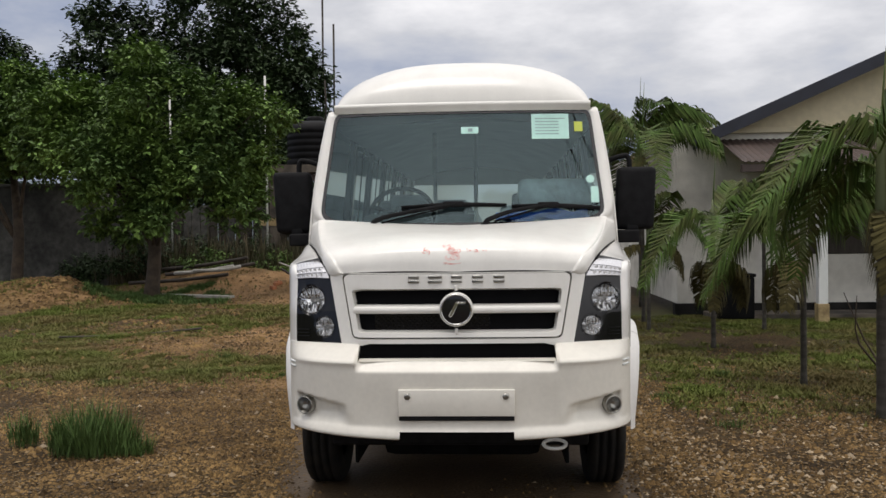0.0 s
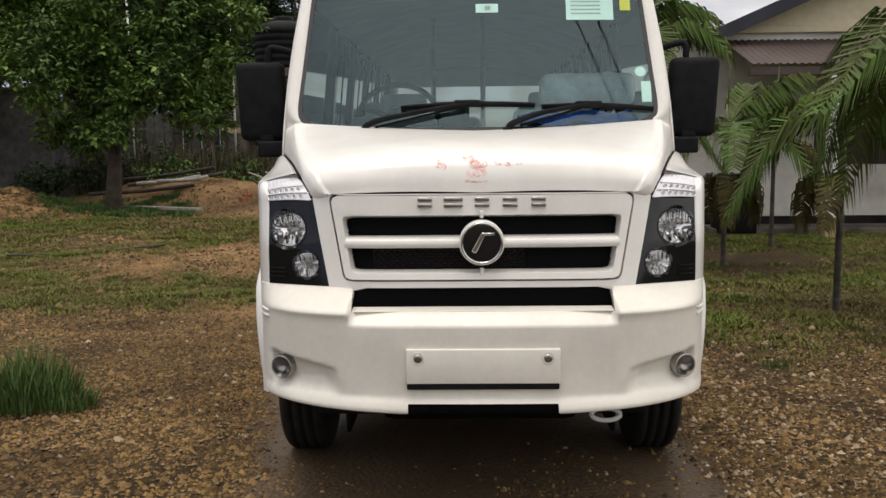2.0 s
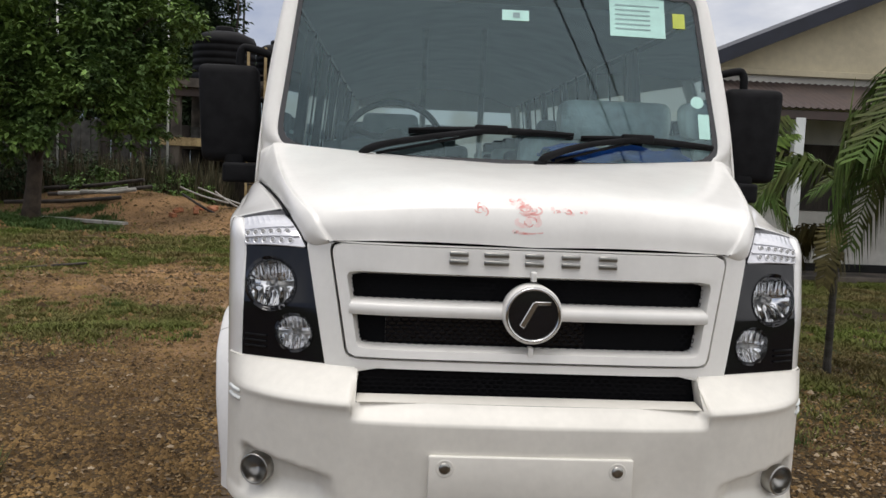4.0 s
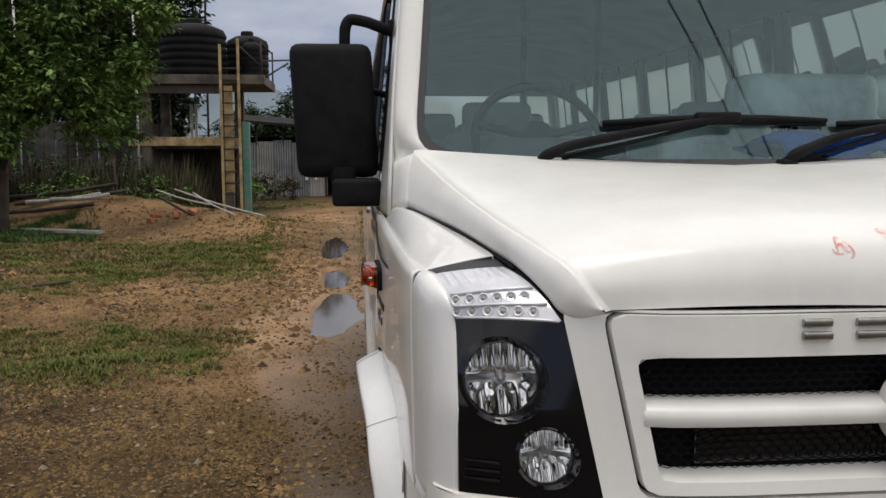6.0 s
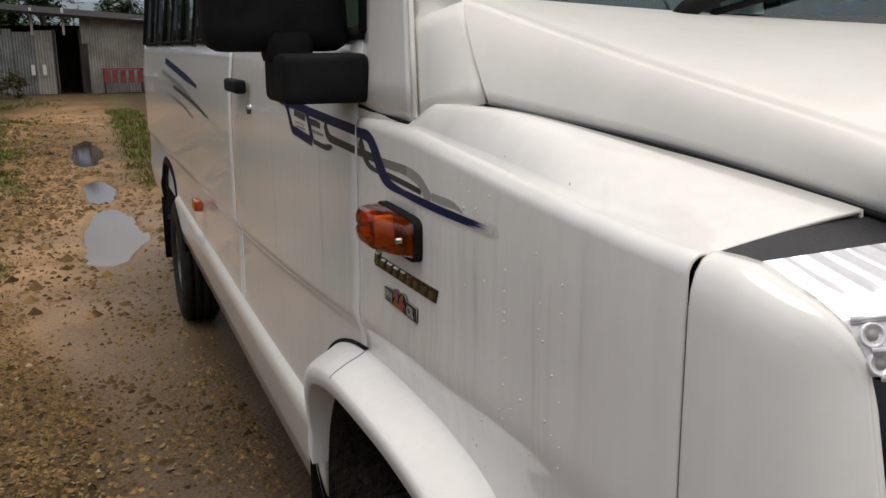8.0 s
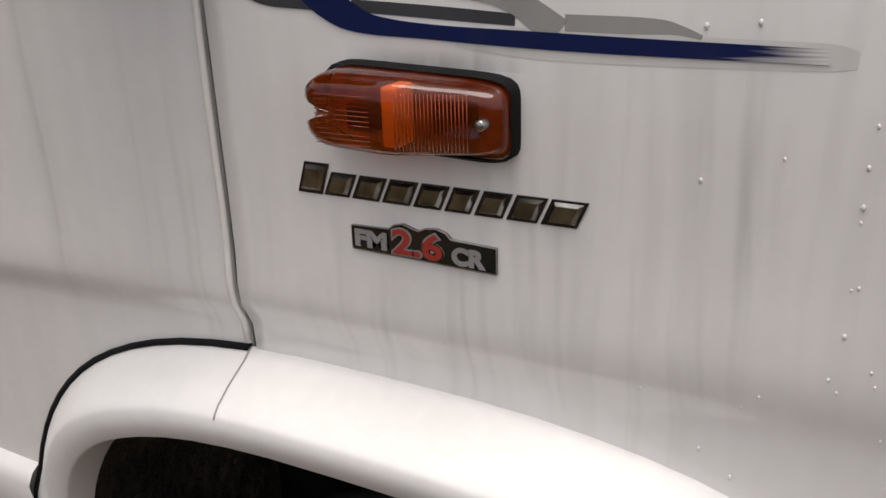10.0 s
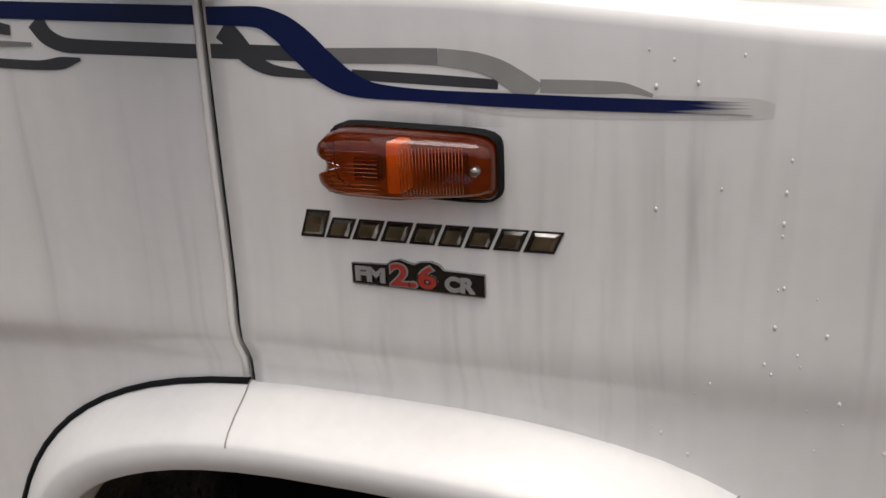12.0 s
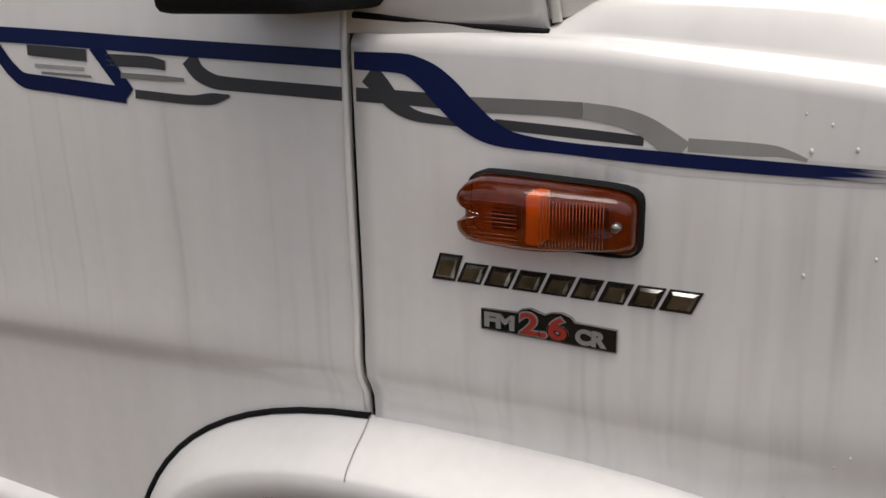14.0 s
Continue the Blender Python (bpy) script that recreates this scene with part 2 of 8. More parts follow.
gr_fade, gr_mul = gn.new("ShaderNodeVertexColor"), gn.new("ShaderNodeMath")
gr_fade.layer_name, gr_mul.operation = "fade", "MULTIPLY"
gl.new(gr_range.outputs["Result"], gr_mul.inputs[0])
gl.new(gr_fade.outputs["Color"], gr_mul.inputs[1])
gl.new(gr_mul.outputs["Value"], gr_mix.inputs["Fac"])
gl.new(gr_clear.outputs["BSDF"], gr_mix.inputs[1])
gl.new(gr_film.outputs["BSDF"], gr_mix.inputs[2])
gl.new(gr_mix.outputs["Shader"], gr_out.inputs["Surface"])


# ---------------------------------------------------------------- mesh helpers
def mesh_data(name, verts, faces, smooth=True):
    me = bpy.data.meshes.new(name)
    me.from_pydata([tuple(v) for v in verts], [], faces)
    if smooth:
        me.shade_smooth()
    return me


def part(name, me, mat, parent=None, label=""):
    """Links a bmesh or a mesh as one object, under a thing where one is given."""
    if isinstance(me, bmesh.types.BMesh):
        bm, me = me, bpy.data.meshes.new(name)
        bm.to_mesh(me)
        bm.free()
    me.materials.clear()
    me.materials.append(mat)
    ob = new(name, me)
    if parent:
        ob.parent = parent
    return tagged(ob, label)


def thing(name, label, category, group="", at=(0, 0, 0), turn=0):
    ob = tagged(new(name), label, category, group)
    ob.matrix_basis = pose(*at, 0, 0, turn)
    return ob


def solid(ob, depth, offset=-1, bevel=0.0):
    s = ob.modifiers.new("thickness", "SOLIDIFY")
    s.thickness, s.offset = depth, offset
    if bevel:
        b = ob.modifiers.new("edge", "BEVEL")
        b.width, b.segments, b.limit_method = bevel, 2, "ANGLE"
    return ob


def knots(t, pts):
    """Smooth value at t through the knots (t, value)."""
    if t <= pts[0][0]:
        return pts[0][1]
    if t >= pts[-1][0]:
        return pts[-1][1]
    for i in range(len(pts) - 1):
        (a, va), (b, vb) = pts[i], pts[i + 1]
        if t <= b:
            def slope(k):
                if k == 0 or k == len(pts) - 1:
                    return None
                s1 = (pts[k][1] - pts[k - 1][1]) / (pts[k][0] - pts[k - 1][0])
                s2 = (pts[k + 1][1] - pts[k][1]) / (pts[k + 1][0] - pts[k][0])
                return 0.0 if s1 * s2 <= 0 else 2 * s1 * s2 / (s1 + s2)
            d = (vb - va) / (b - a)
            ma, mb = slope(i), slope(i + 1)
            ma = d if ma is None else ma
            mb = d if mb is None else mb
            u, h = (t - a) / (b - a), b - a
            return (va * (2 * u**3 - 3 * u**2 + 1) + ma * h * (u**3 - 2 * u**2 + u)
                    + vb * (3 * u**2 - 2 * u**3) + mb * h * (u**3 - u**2))


def spline(pts, n):
    """n points evenly in parameter along a smooth curve through pts."""
    out = []
    k = [(i, p) for i, p in enumerate(pts)]
    for j in range(n):
        t = j * (len(pts) - 1) / (n - 1)
        out.append(Vector([knots(t, [(i, p[c]) for i, p in k]) for c in range(len(pts[0]))]))
    return out


def grid(rows, close=False, flip=False, keep=None):
    """Vertices and faces of a sheet from rows of points."""
    n, m = len(rows), len(rows[0])
    verts = [p for r in rows for p in r]
    faces = []
    for i in range(n - 1):
        for j in range(m if close else m - 1):
            a, b = i * m + j, i * m + (j + 1) % m
            if keep and not keep(i, j):
                continue
            f = (a, b, b + m, a + m)
            faces.append(f[::-1] if flip else f)
    used = sorted({v for f in faces for v in f})
    index = {v: k for k, v in enumerate(used)}
    return [verts[v] for v in used], [tuple(index[v] for v in f) for f in faces]


def mirrored(verts, faces):
    """The sheet and its mirror image across x = 0, in one."""
    n = len(verts)
    return ([*verts, *[(-v[0], v[1], v[2]) for v in verts]],
            [*faces, *[tuple(i + n for i in reversed(f)) for f in faces]])


def flipx(verts, faces):
    return [(-v[0], v[1], v[2]) for v in verts], [tuple(reversed(f)) for f in faces]


def rbox(sx, sy, sz, bevel=0.01, seg=2, at=(0, 0, 0), m=None):
    bm = bmesh.new()
    bmesh.ops.create_cube(bm, size=1, matrix=Matrix.Diagonal((sx, sy, sz, 1)))
    if bevel:
        bmesh.ops.bevel(bm, geom=list(bm.edges), offset=bevel, segments=seg, profile=0.6, affect="EDGES")
    bmesh.ops.transform(bm, matrix=Matrix.Translation(at) @ (m or Matrix()), verts=bm.verts)
    for f in bm.faces:
        f.smooth = seg > 1
    return bm


def tube(points, r, seg=8, taper=None):
    pts = [Vector(p) for p in points]
    rows = []
    side = None
    for i, p in enumerate(pts):
        d = (pts[min(i + 1, len(pts) - 1)] - pts[max(i - 1, 0)]).normalized()
        if side is None or abs(side.dot(d)) > 0.95:
            side = d.orthogonal().normalized()
        side = (side - d * side.dot(d)).normalized()
        up = d.cross(side)
        rr = r * (taper[i] if taper else 1)
        rows.append([p + (side * math.cos(a) + up * math.sin(a)) * rr for a in [2 * math.pi * k / seg for k in range(seg)]])
    verts, faces = grid(rows, close=True)
    n = len(verts)
    faces.append(tuple(range(seg))[::-1])
    faces.append(tuple(range(n - seg, n)))
    return verts, faces


def lathe(profile, seg=24, m=None):
    """Turned about the z axis from (radius, height) pairs."""
    m = m or Matrix()
    rows = [[m @ Vector((r * math.cos(a), r * math.sin(a), z)) for a in [2 * math.pi * k / seg for k in range(seg)]] for r, z in profile]
    return grid(rows, close=True)


def tubes(name, pts, r, mat, parent, label="", seg=8, taper=None):
    return part(name, mesh_data(name, *tube(pts, r, seg, taper)), mat, parent, label)


def joined(*pieces):
    verts, faces = [], []
    for v, f in pieces:
        n = len(verts)
        verts += list(v)
        faces += [tuple(i + n for i in q) for q in f]
    return verts, faces


def lettering(name, text, size, depth, mat, m, parent, label="", bold=0.0006):
    cu = bpy.data.curves.new(name, "FONT")
    cu.body, cu.size, cu.extrude, cu.offset = text, size, depth, bold
    tmp = bpy.data.objects.new(name + "_tmp", cu)
    me = bpy.data.meshes.new_from_object(tmp)
    bpy.data.objects.remove(tmp)
    me.transform(m)
    return part(name, me, mat, parent, label)


# ---------------------------------------------------------------- ground height
def ground_z(x, y):
    t = min(1, max(0, (y - 1.1) / 4.0))
    z = 0.09 * (1 - t * t * (3 - 2 * t))
    z += 0.012 * noise.noise((x * 0.6, y * 0.6, 0)) + 0.006 * noise.noise((x * 2.1, y * 2.1, 3))
    # heaps of soil beside the tower
    for hx, hy, rx, ry, h in ((-6.3, 20.5, 2.8, 1.8, 0.52), (-3.9, 18.6, 1.7, 1.5, 0.35), (-10.2, 16.0, 1.9, 1.5, 0.62), (-12.8, 17.5, 2.4, 1.6, 0.5), (-8.6, 21.5, 2.4, 1.6, 0.5)):
        d = ((x - hx) / rx) ** 2 + ((y - hy) / ry) ** 2
        if d < 4:
            z += h * math.exp(-1.6 * d) * (1 + 0.25 * noise.noise((x * 1.3, y * 1.3, 7)))
    # wheel ruts under and behind the bus
    if y > 2:
        for rx in (-1.15, 0.9):
            z -= 0.010 * math.exp(-((x - rx + 0.2 * math.sin(y * 0.35)) / 0.28) ** 2)
    # hollows that hold the puddles
    for px, py, a, b in PUDDLES:
        d = ((x - px + 0.5 * a * noise.noise((3, y * 1.1, 4))) / (a * 1.35)) ** 2 + ((y - py) / (b * 1.3)) ** 2
        d *= 1 + 0.55 * noise.noise((x * 3.1, y * 1.6, 6)) + 0.25 * noise.noise((x * 9.0, y * 6.0, 16))
        if d < 1:
            z = z * (d**2) + (-0.075) * (1 - d**2)
    return z


PUDDLES = ((-1.24, 7.90, 0.21, 1.15), (-1.32, 10.6, 0.15, 0.85), (-1.42, 14.6, 0.20, 1.7))


# ---------------------------------------------------------------- the minibus: body lines
FRONT_WHEEL, REAR_WHEEL, WHEEL_R = 1.11, 5.10, 0.355
bus = thing("minibus", "white minibus with rain-streaked paint parked on wet gravel", "minibus")

SIDE_X = [(0.30, 0.808), (0.318, 0.829), (0.345, 0.849), (0.385, 0.864), (0.43, 0.874), (0.50, 0.885), (0.75, 0.904), (0.9, 0.916), (1.1, 0.924), (1.3, 0.929),
          (1.8, 0.935), (2.5, 0.938), (6.5, 0.938), (6.8, 0.925), (7.0, 0.89)]
SIDE_Z = [(0.55, -0.030), (0.62, -0.006), (0.76, 0.010), (0.80, 0.002), (0.95, 0.0), (1.30, 0.003), (1.42, 0.0), (1.52, -0.010), (1.60, -0.020), (2.20, -0.085), (2.32, -0.105)]
CREASE = [(0.45, 1.135), (0.7, 1.124), (1.0, 1.112), (1.23, 1.104), (1.5, 1.087), (1.85, 1.066), (2.5, 1.040), (3.85, 1.022), (4.9, 0.999), (7, 0.98)]


def smooth_step(a, b, v):
    t = min(1, max(0, (v - a) / (b - a)))
    return t * t * (3 - 2 * t)


def side_x(y, z):
    x = knots(y, SIDE_X) + knots(z, SIDE_Z)
    d = (knots(y, CREASE) - z) / (0.024 + 0.022 * smooth_step(1.20, 0.85, y))
    fade = min(1, max(0, (y - 0.42) / 0.38))
    return x - fade * 0.0090 * smooth_step(0, 1, d) + fade * 0.004 * math.exp(-((z - knots(y, CREASE) - 0.02) / 0.03) ** 2)


def arch(y, cy, top, half, n=2.8, zc=0.55):
    """Height of the wheel opening's edge at y, or none beside it."""
    u = abs(y - cy) / half
    return zc + (top - zc) * (1 - u**n) ** (1 / n) if u < 1 else None


def side_panel(name, y0, y1, z0, top, mat, step=0.035, label=""):
    """A sheet of the side between two shut lines, up to top(y), with the wheel openings left out."""
    ny = max(2, int((y1 - y0) / step))
    ys = [y0 + (y1 - y0) * i / ny for i in range(ny + 1)]
    base = [0, 0.03, 0.06, 0.10, 0.15, 0.2, 0.26, 0.33, 0.38]
    rows = []
    for y in ys:
        c, t = knots(y, CREASE), top(y)
        lo = max([z0] + [a for a in (arch(y, FRONT_WHEEL - 0.03, 1.00, 0.50), arch(y, REAR_WHEEL, 0.93, 0.52)) if a])
        zs = [lo + (c - 0.045 - lo) * k / 9 for k in range(9)] + [c - 0.045, c - 0.032, c - 0.026, c - 0.013, c, c + 0.008, c + 0.02, c + 0.04]
        zs += [c + 0.04 + (t - c - 0.04) * k / 9 for k in range(1, 10)]
        rows.append([(side_x(y, z), y, z) for z in zs])
    return grid(rows, flip=True)


def both_sides(name, sheet, mat, depth=0.012, label=""):
    v, f = sheet
    for verts, faces in ((v, f), flipx(v, f)):
        solid(part(name, mesh_data(name, verts, faces), mat, bus, label), depth)


BELT = 1.575
both_sides("front_door", side_panel("d", 1.226, 2.50, 0.60, lambda y: BELT, M_PAINT_SIDE), M_PAINT_SIDE)
both_sides("side_panel", side_panel("s", 2.508, 6.99, 0.60, lambda y: BELT, M_PAINT_SIDE, 0.06), M_PAINT_SIDE)

# front wing: side with a rounded shoulder that runs up to the bonnet's shut line
BONNET_EDGE = [(0.560, 0.185, 1.340), (0.602, 0.204, 1.329), (0.630, 0.220, 1.338), (0.650, 0.246, 1.364), (0.674, 0.290, 1.392), (0.690, 0.340, 1.407), (0.708, 0.395, 1.419), (0.775, 0.610, 1.457), (0.857, 0.873, 1.487)]
WING_EDGE = [(0.40, 0.712, 1.411), (0.45, 0.726, 1.422), (0.61, 0.781, 1.451), (0.87, 0.861, 1.481), (0.98, 0.876, 1.480), (1.012, 0.880, 1.468), (1.035, 0.885, 1.452), (1.222, 0.905, 1.456)]


def wing_top(y):
    return knots(y, [(0.43, 1.388), (0.50, 1.394), (0.61, 1.404), (0.70, 1.412), (0.87, 1.432), (1.02, 1.446), (1.222, 1.452)])


SHOULDER = 0.020


def flank_x(y, z):
    """Half-width of the flank, with the wing's rounded shoulder ahead of the door."""
    if y > 1.222 or z <= 1.29:
        return side_x(y, z)
    x1, zc = side_x(y, 1.30), wing_top(y) - SHOULDER
    if z <= zc:
        return x1
    return x1 - SHOULDER * (1 - math.sqrt(max(0, 1 - ((z - zc) / SHOULDER) ** 2)))


wing = []
for y in [0.4306, 0.433, 0.45, 0.47] + [0.50 + (1.218 - 0.50) * i / 40 for i in range(41)]:
    gx, gz = knots(y, [(a, b) for a, b, c in WING_EDGE]), knots(y, [(a, c) for a, b, c in WING_EDGE])
    lo = max([0.955 if y < 0.6 else 0.6] + [a for a in (arch(y, FRONT_WHEEL - 0.03, 1.00, 0.50),) if a])
    c = knots(y, CREASE)
    dent = -0.0025 if y < 0.432 else 0.0
    zs = [lo + (c - 0.045 - lo) * k / 4 for k in range(4)] + [c - 0.045, c - 0.032, c - 0.026, c - 0.013, c, c + 0.02, c + 0.05, 1.22, 1.26, 1.29]
    row = [(side_x(y, z) + dent, y, z) for z in zs]
    x1, r = side_x(y, 1.30), SHOULDER
    zt = wing_top(y)
    bend = 1.22
    for u in (0, 0.2, 0.4, 0.6, 0.8, 1.0):
        t = u * bend
        row.append((x1 - r * (1 - math.cos(t)) + dent, y, zt - r + r * math.sin(t)))
    sx, sz = row[-1][0], row[-1][2]
    slant = 0.027 * min(1, max(0, (0.60 - y) / 0.165))
    steep = 1.12 + 1.5 * smooth_step(0.52, 0.72, y)
    for u in (0.03, 0.07, 0.14, 0.25, 0.4, 0.55, 0.7, 0.85, 1.0):
        uu = max(0.0, (u - 0.07) / 0.93)
        row.append((sx + (gx - sx) * u, y - slant * u, sz + (gz - sz) * (1 - (1 - uu) ** steep)))
    row.append((gx - 0.004, y - slant, gz - 0.03))
    wing.append(row)
both_sides("front_wing", grid(wing, flip=True), M_PAINT_SIDE, 0.004)

# corner of the wing ahead of its upright seam, round to the headlamp
LENS_OUT = [(0.808, 0.300, 1.317), (0.811, 0.306, 1.334), (0.815, 0.320, 1.351), (0.819, 0.342, 1.364), (0.824, 0.369, 1.374), (0.831, 0.395, 1.385)]
LENS_IN = [(0.629, 0.214, 1.322), (0.645, 0.236, 1.347), (0.663, 0.266, 1.370), (0.680, 0.300, 1.386), (0.694, 0.332, 1.395), (0.705, 0.362, 1.400)]
corner = []
for y in [0.3005, 0.302, 0.304, 0.308, 0.314, 0.322, 0.332, 0.344, 0.358, 0.375, 0.392, 0.410, 0.424, 0.427, 0.4298]:
    top = knots(y, [(p[1], p[2]) for p in LENS_OUT] + [(0.43, wing_top(0.4325))])
    c = knots(y, CREASE)
    dent = -0.0025 if y > 0.428 else 0.0
    lead = min(1, max(0, (0.425 - y) / 0.12))
    lx = knots(y, [(p[1], p[0]) for p in LENS_OUT] + [(0.43, 0.845)])

    def fore(z):
        return y + 0.25 * lead * min(0, max(z, 1.16) - 1.317)

    def skin(z):
        return (side_x(y, z) * (1 - lead) + (knots(y, SIDE_X) + 0.002) * lead) + dent

    row = [(skin(z), fore(z), z) for z in [0.955 + (c - 1.0) * k / 5 for k in range(5)] + [c - 0.045, c - 0.032, c - 0.026, c - 0.013, c, c + 0.02, c + 0.05, 1.22, 1.245]]
    z0 = top - 0.05
    for u in (0, 0.2, 0.4, 0.6, 0.8, 1.0):
        x_ = skin(1.3) * (1 - u * u) + lx * u * u
        z = z0 * (1 - u) ** 2 + (top + 0.004) * 2 * u * (1 - u) + top * u * u
        row.append((x_, fore(z), z))
    row.append((lx - 0.004, y, top - 0.012))
    corner.append(row)
corner.insert(0, [(x - 0.012, y + 0.012, z) for x, y, z in corner[0]])
both_sides("wing_corner", grid(corner, flip=True), M_PAINT_SIDE, 0.003)
# painted flange behind the upright seam
flange = [(x - 0.0045, y + 0.004, z) for x, y, z in corner[1]]
for s in (-1, 1):
    tubes("seam_flange", [(s * x, y, z) for x, y, z in flange], 0.0050, M_PAINT_SIDE, bus, seg=6)

def pillar_line(dz):
    """Outer edge of the windscreen pillar, dz above its foot."""
    return Vector((0.893 - 0.014 * dz - 0.082 * dz * dz, 1.045 + 0.15 * dz + 0.235 * dz * dz, 1.452 + dz))


# bonnet
CENTRE = [(0, 0.142, 1.349), (0, 0.148, 1.395), (0, 0.172, 1.452), (0, 0.26, 1.495), (0, 0.42, 1.532), (0, 0.66, 1.560), (0, 0.985, 1.584)]
RIDGE = [(0.560, 0.183, 1.345), (0.588, 0.192, 1.382), (0.613, 0.222, 1.418), (0.656, 0.300, 1.450), (0.705, 0.440, 1.484), (0.763, 0.670, 1.538), (0.832, 1.02, 1.626)]
cs, ks, gs = spline(CENTRE, 40), spline(RIDGE, 40), spline(BONNET_EDGE, 40)
bonnet = []
for c, k, g in zip(cs, ks, gs):
    row = []
    for u in (0, 0.15, 0.3, 0.45, 0.6, 0.72, 0.82, 0.9, 0.95, 0.98):
        row.append(Vector((k.x * u, c.y + (k.y - c.y) * u**2.4, c.z + (k.z - c.z) * u**2 + 0.012 * math.sin(math.pi * u) * 0.5)))
    row.append(k + Vector((0, 0, -0.003)))
    for u in (0.03, 0.12, 0.3, 0.6, 0.9, 1.0):
        row.append(k.lerp(g, u) + Vector((0.008, -0.006, 0.004)) * math.sin(math.pi * u))
    row.append(g + Vector((-0.010, 0.022, -0.010)))
    bonnet.append(row)
bonnet_ob = part("bonnet", mesh_data("bonnet", *mirrored(*grid(bonnet, flip=True))), M_PAINT, bus)

for s in (-1, 1):
    tubes("bonnet_gap", [(s * (p.x + 0.003), p.y, p.z - 0.006) for p in gs[24:]], 0.0035, M_BLACK, bus, seg=5)

# dark structure behind the shut lines
part("inner_structure", rbox(1.56, 0.56, 0.62, 0.05, 2, (0, 0.70, 1.05)), M_BLACK, bus)
for s in (-1, 1):
    part("shut_line_seal", rbox(0.03, 0.05, 0.44, 0.005, 2, (s * 0.895, 1.222, 1.27)), M_BLACK, bus)
    part("shut_line_seal", rbox(0.03, 0.05, 0.94, 0.005, 2, (s * 0.905, 2.504, 1.08)), M_BLACK, bus)


# windscreen
def screen(x, z, off=0.0):
    return Vector((x, 1.034 + 0.385 * (z - 1.64) - 0.052 * (1 - (x / 0.815) ** 2) - off, z))


def screen_point(u, v, grow=0.0, off=0.0):
    """u, v in -1..1 over the rounded outline of the glass."""
    n = 20.0 if v > 0 else 11.0
    m = max(abs(u), abs(v))
    if m > 0:
        r = (abs(u / m) ** n + abs(v / m) ** n) ** (-1 / n)
        u, v = u * r, v * r
    low, high = 1.584, 2.278
    z = low + (high - low) * (v + 1) / 2 + grow * v
    half = 0.828 - 0.062 * (z - low) / (high - low) + grow
    x = u * half
    z += 0.018 * (abs(x) / 0.82) ** 2.5 * max(0, 1 - (v + 1) * 1.2)
    return screen(x, z, off)


n = 24
glass_rows = [[screen_point(-1 + 2 * i / n, -1 + 2 * j / n) for i in range(n + 1)] for j in range(n + 1)]
glass = part("windscreen", mesh_data("windscreen", *grid(glass_rows)), M_WINDSCREEN, bus, "windscreen of clear greenish glass")
rim = [(-1 + 2 * i / n, -1) for i in range(n)] + [(1, -1 + 2 * i / n) for i in range(n)] + [(1 - 2 * i / n, 1) for i in range(n)] + [(-1, 1 - 2 * i / n) for i in range(n)]
seal_in = [screen_point(u, v, -0.013, 0.003) for u, v in rim]
seal_out = [screen_point(u, v, 0.006, 0.006) for u, v in rim]
part("windscreen_seal", mesh_data("seal", *grid([[*seal_out, seal_out[0]], [*seal_in, seal_in[0]]])), M_GLOSSBLACK, glass, "black rubber windscreen seal")
band = [[screen_point(u, v, g, 0.0045) for u in [-0.985 + 1.97 * i / 24 for i in range(25)]] for v, g in ((0.985, 0), (0.93, 0))]
part("shade_band", mesh_data("shade_band", *grid(band)), M_GLOSSBLACK, glass, "black band along the windscreen's top")

# surround of the windscreen: pillars, header and the flare at their feet
REAR_SEAM = [Vector((0.832, 1.024, 1.630)), Vector((0.834, 0.938, 1.585)), Vector((0.857, 0.880, 1.484))]
for s in (-1, 1):
    rows = []
    n_p = 26
    for j in range(7):
        v = 1 - j / 7
        p = REAR_SEAM[0] * (1 - v) ** 2 + REAR_SEAM[1] * 2 * v * (1 - v) + REAR_SEAM[2] * v * v
        q = pillar_line(0.155 - 0.150 * v)
        row = [p + Vector((-0.012, 0.012, 0))] + [p.lerp(q, u) + Vector((0.007, -0.009, 0)) * math.sin(math.pi * u) for u in (0, 0.2, 0.4, 0.58, 0.72, 0.87, 1.0)] + [q + Vector((-0.03, 0.005, 0))]
        rows.append([(p_.x * s, p_.y, p_.z) for p_ in row])
    for i in range(n_p + 1):
        t = i / n_p
        v = -1 + 2 * t
        w = screen_point(1, v * 0.999, 0.004, 0.004)
        if t < 0.04:
            w = screen_point(0.9 + 2.5 * t, -1, 0.004, 0.004)
        sid = pillar_line(0.16 + 0.678 * t)
        full = min(1, t / 0.15)
        mid = w.lerp(sid, 0.58) + Vector((0.004 + 0.010 * full, -0.006 - 0.016 * full, 0))
        row = [w + Vector((-0.01, 0.02, 0)), w, w.lerp(mid, 0.35) + Vector((0.004, -0.008, 0)), w.lerp(mid, 0.75) + Vector((0.006, -0.008, 0)),
               mid + Vector((0.006, 0, 0)), mid.lerp(sid, 0.35) + Vector((0.006, -0.003, 0)), mid.lerp(sid, 0.7) + Vector((0.004, -0.002, 0)), sid, sid + Vector((-0.03, 0.005, 0))]
        rows.append([(p.x * s, p.y, p.z) for p in row])
    solid(part("windscreen_pillar", mesh_data("pillar", *grid(rows, flip=s < 0)), M_PAINT, bus), 0.006)

# front of the door ahead of its window, with the rubber strip on its leading edge
def sail_front(z):
    dz = z - 1.452
    return Vector((0.902 - 0.030 * dz - 0.072 * dz * dz, 1.036 + 0.165 * dz + 0.235 * dz * dz, z))


def glass_front(z):
    return 1.235 + 0.36 * max(0, z - 1.66)


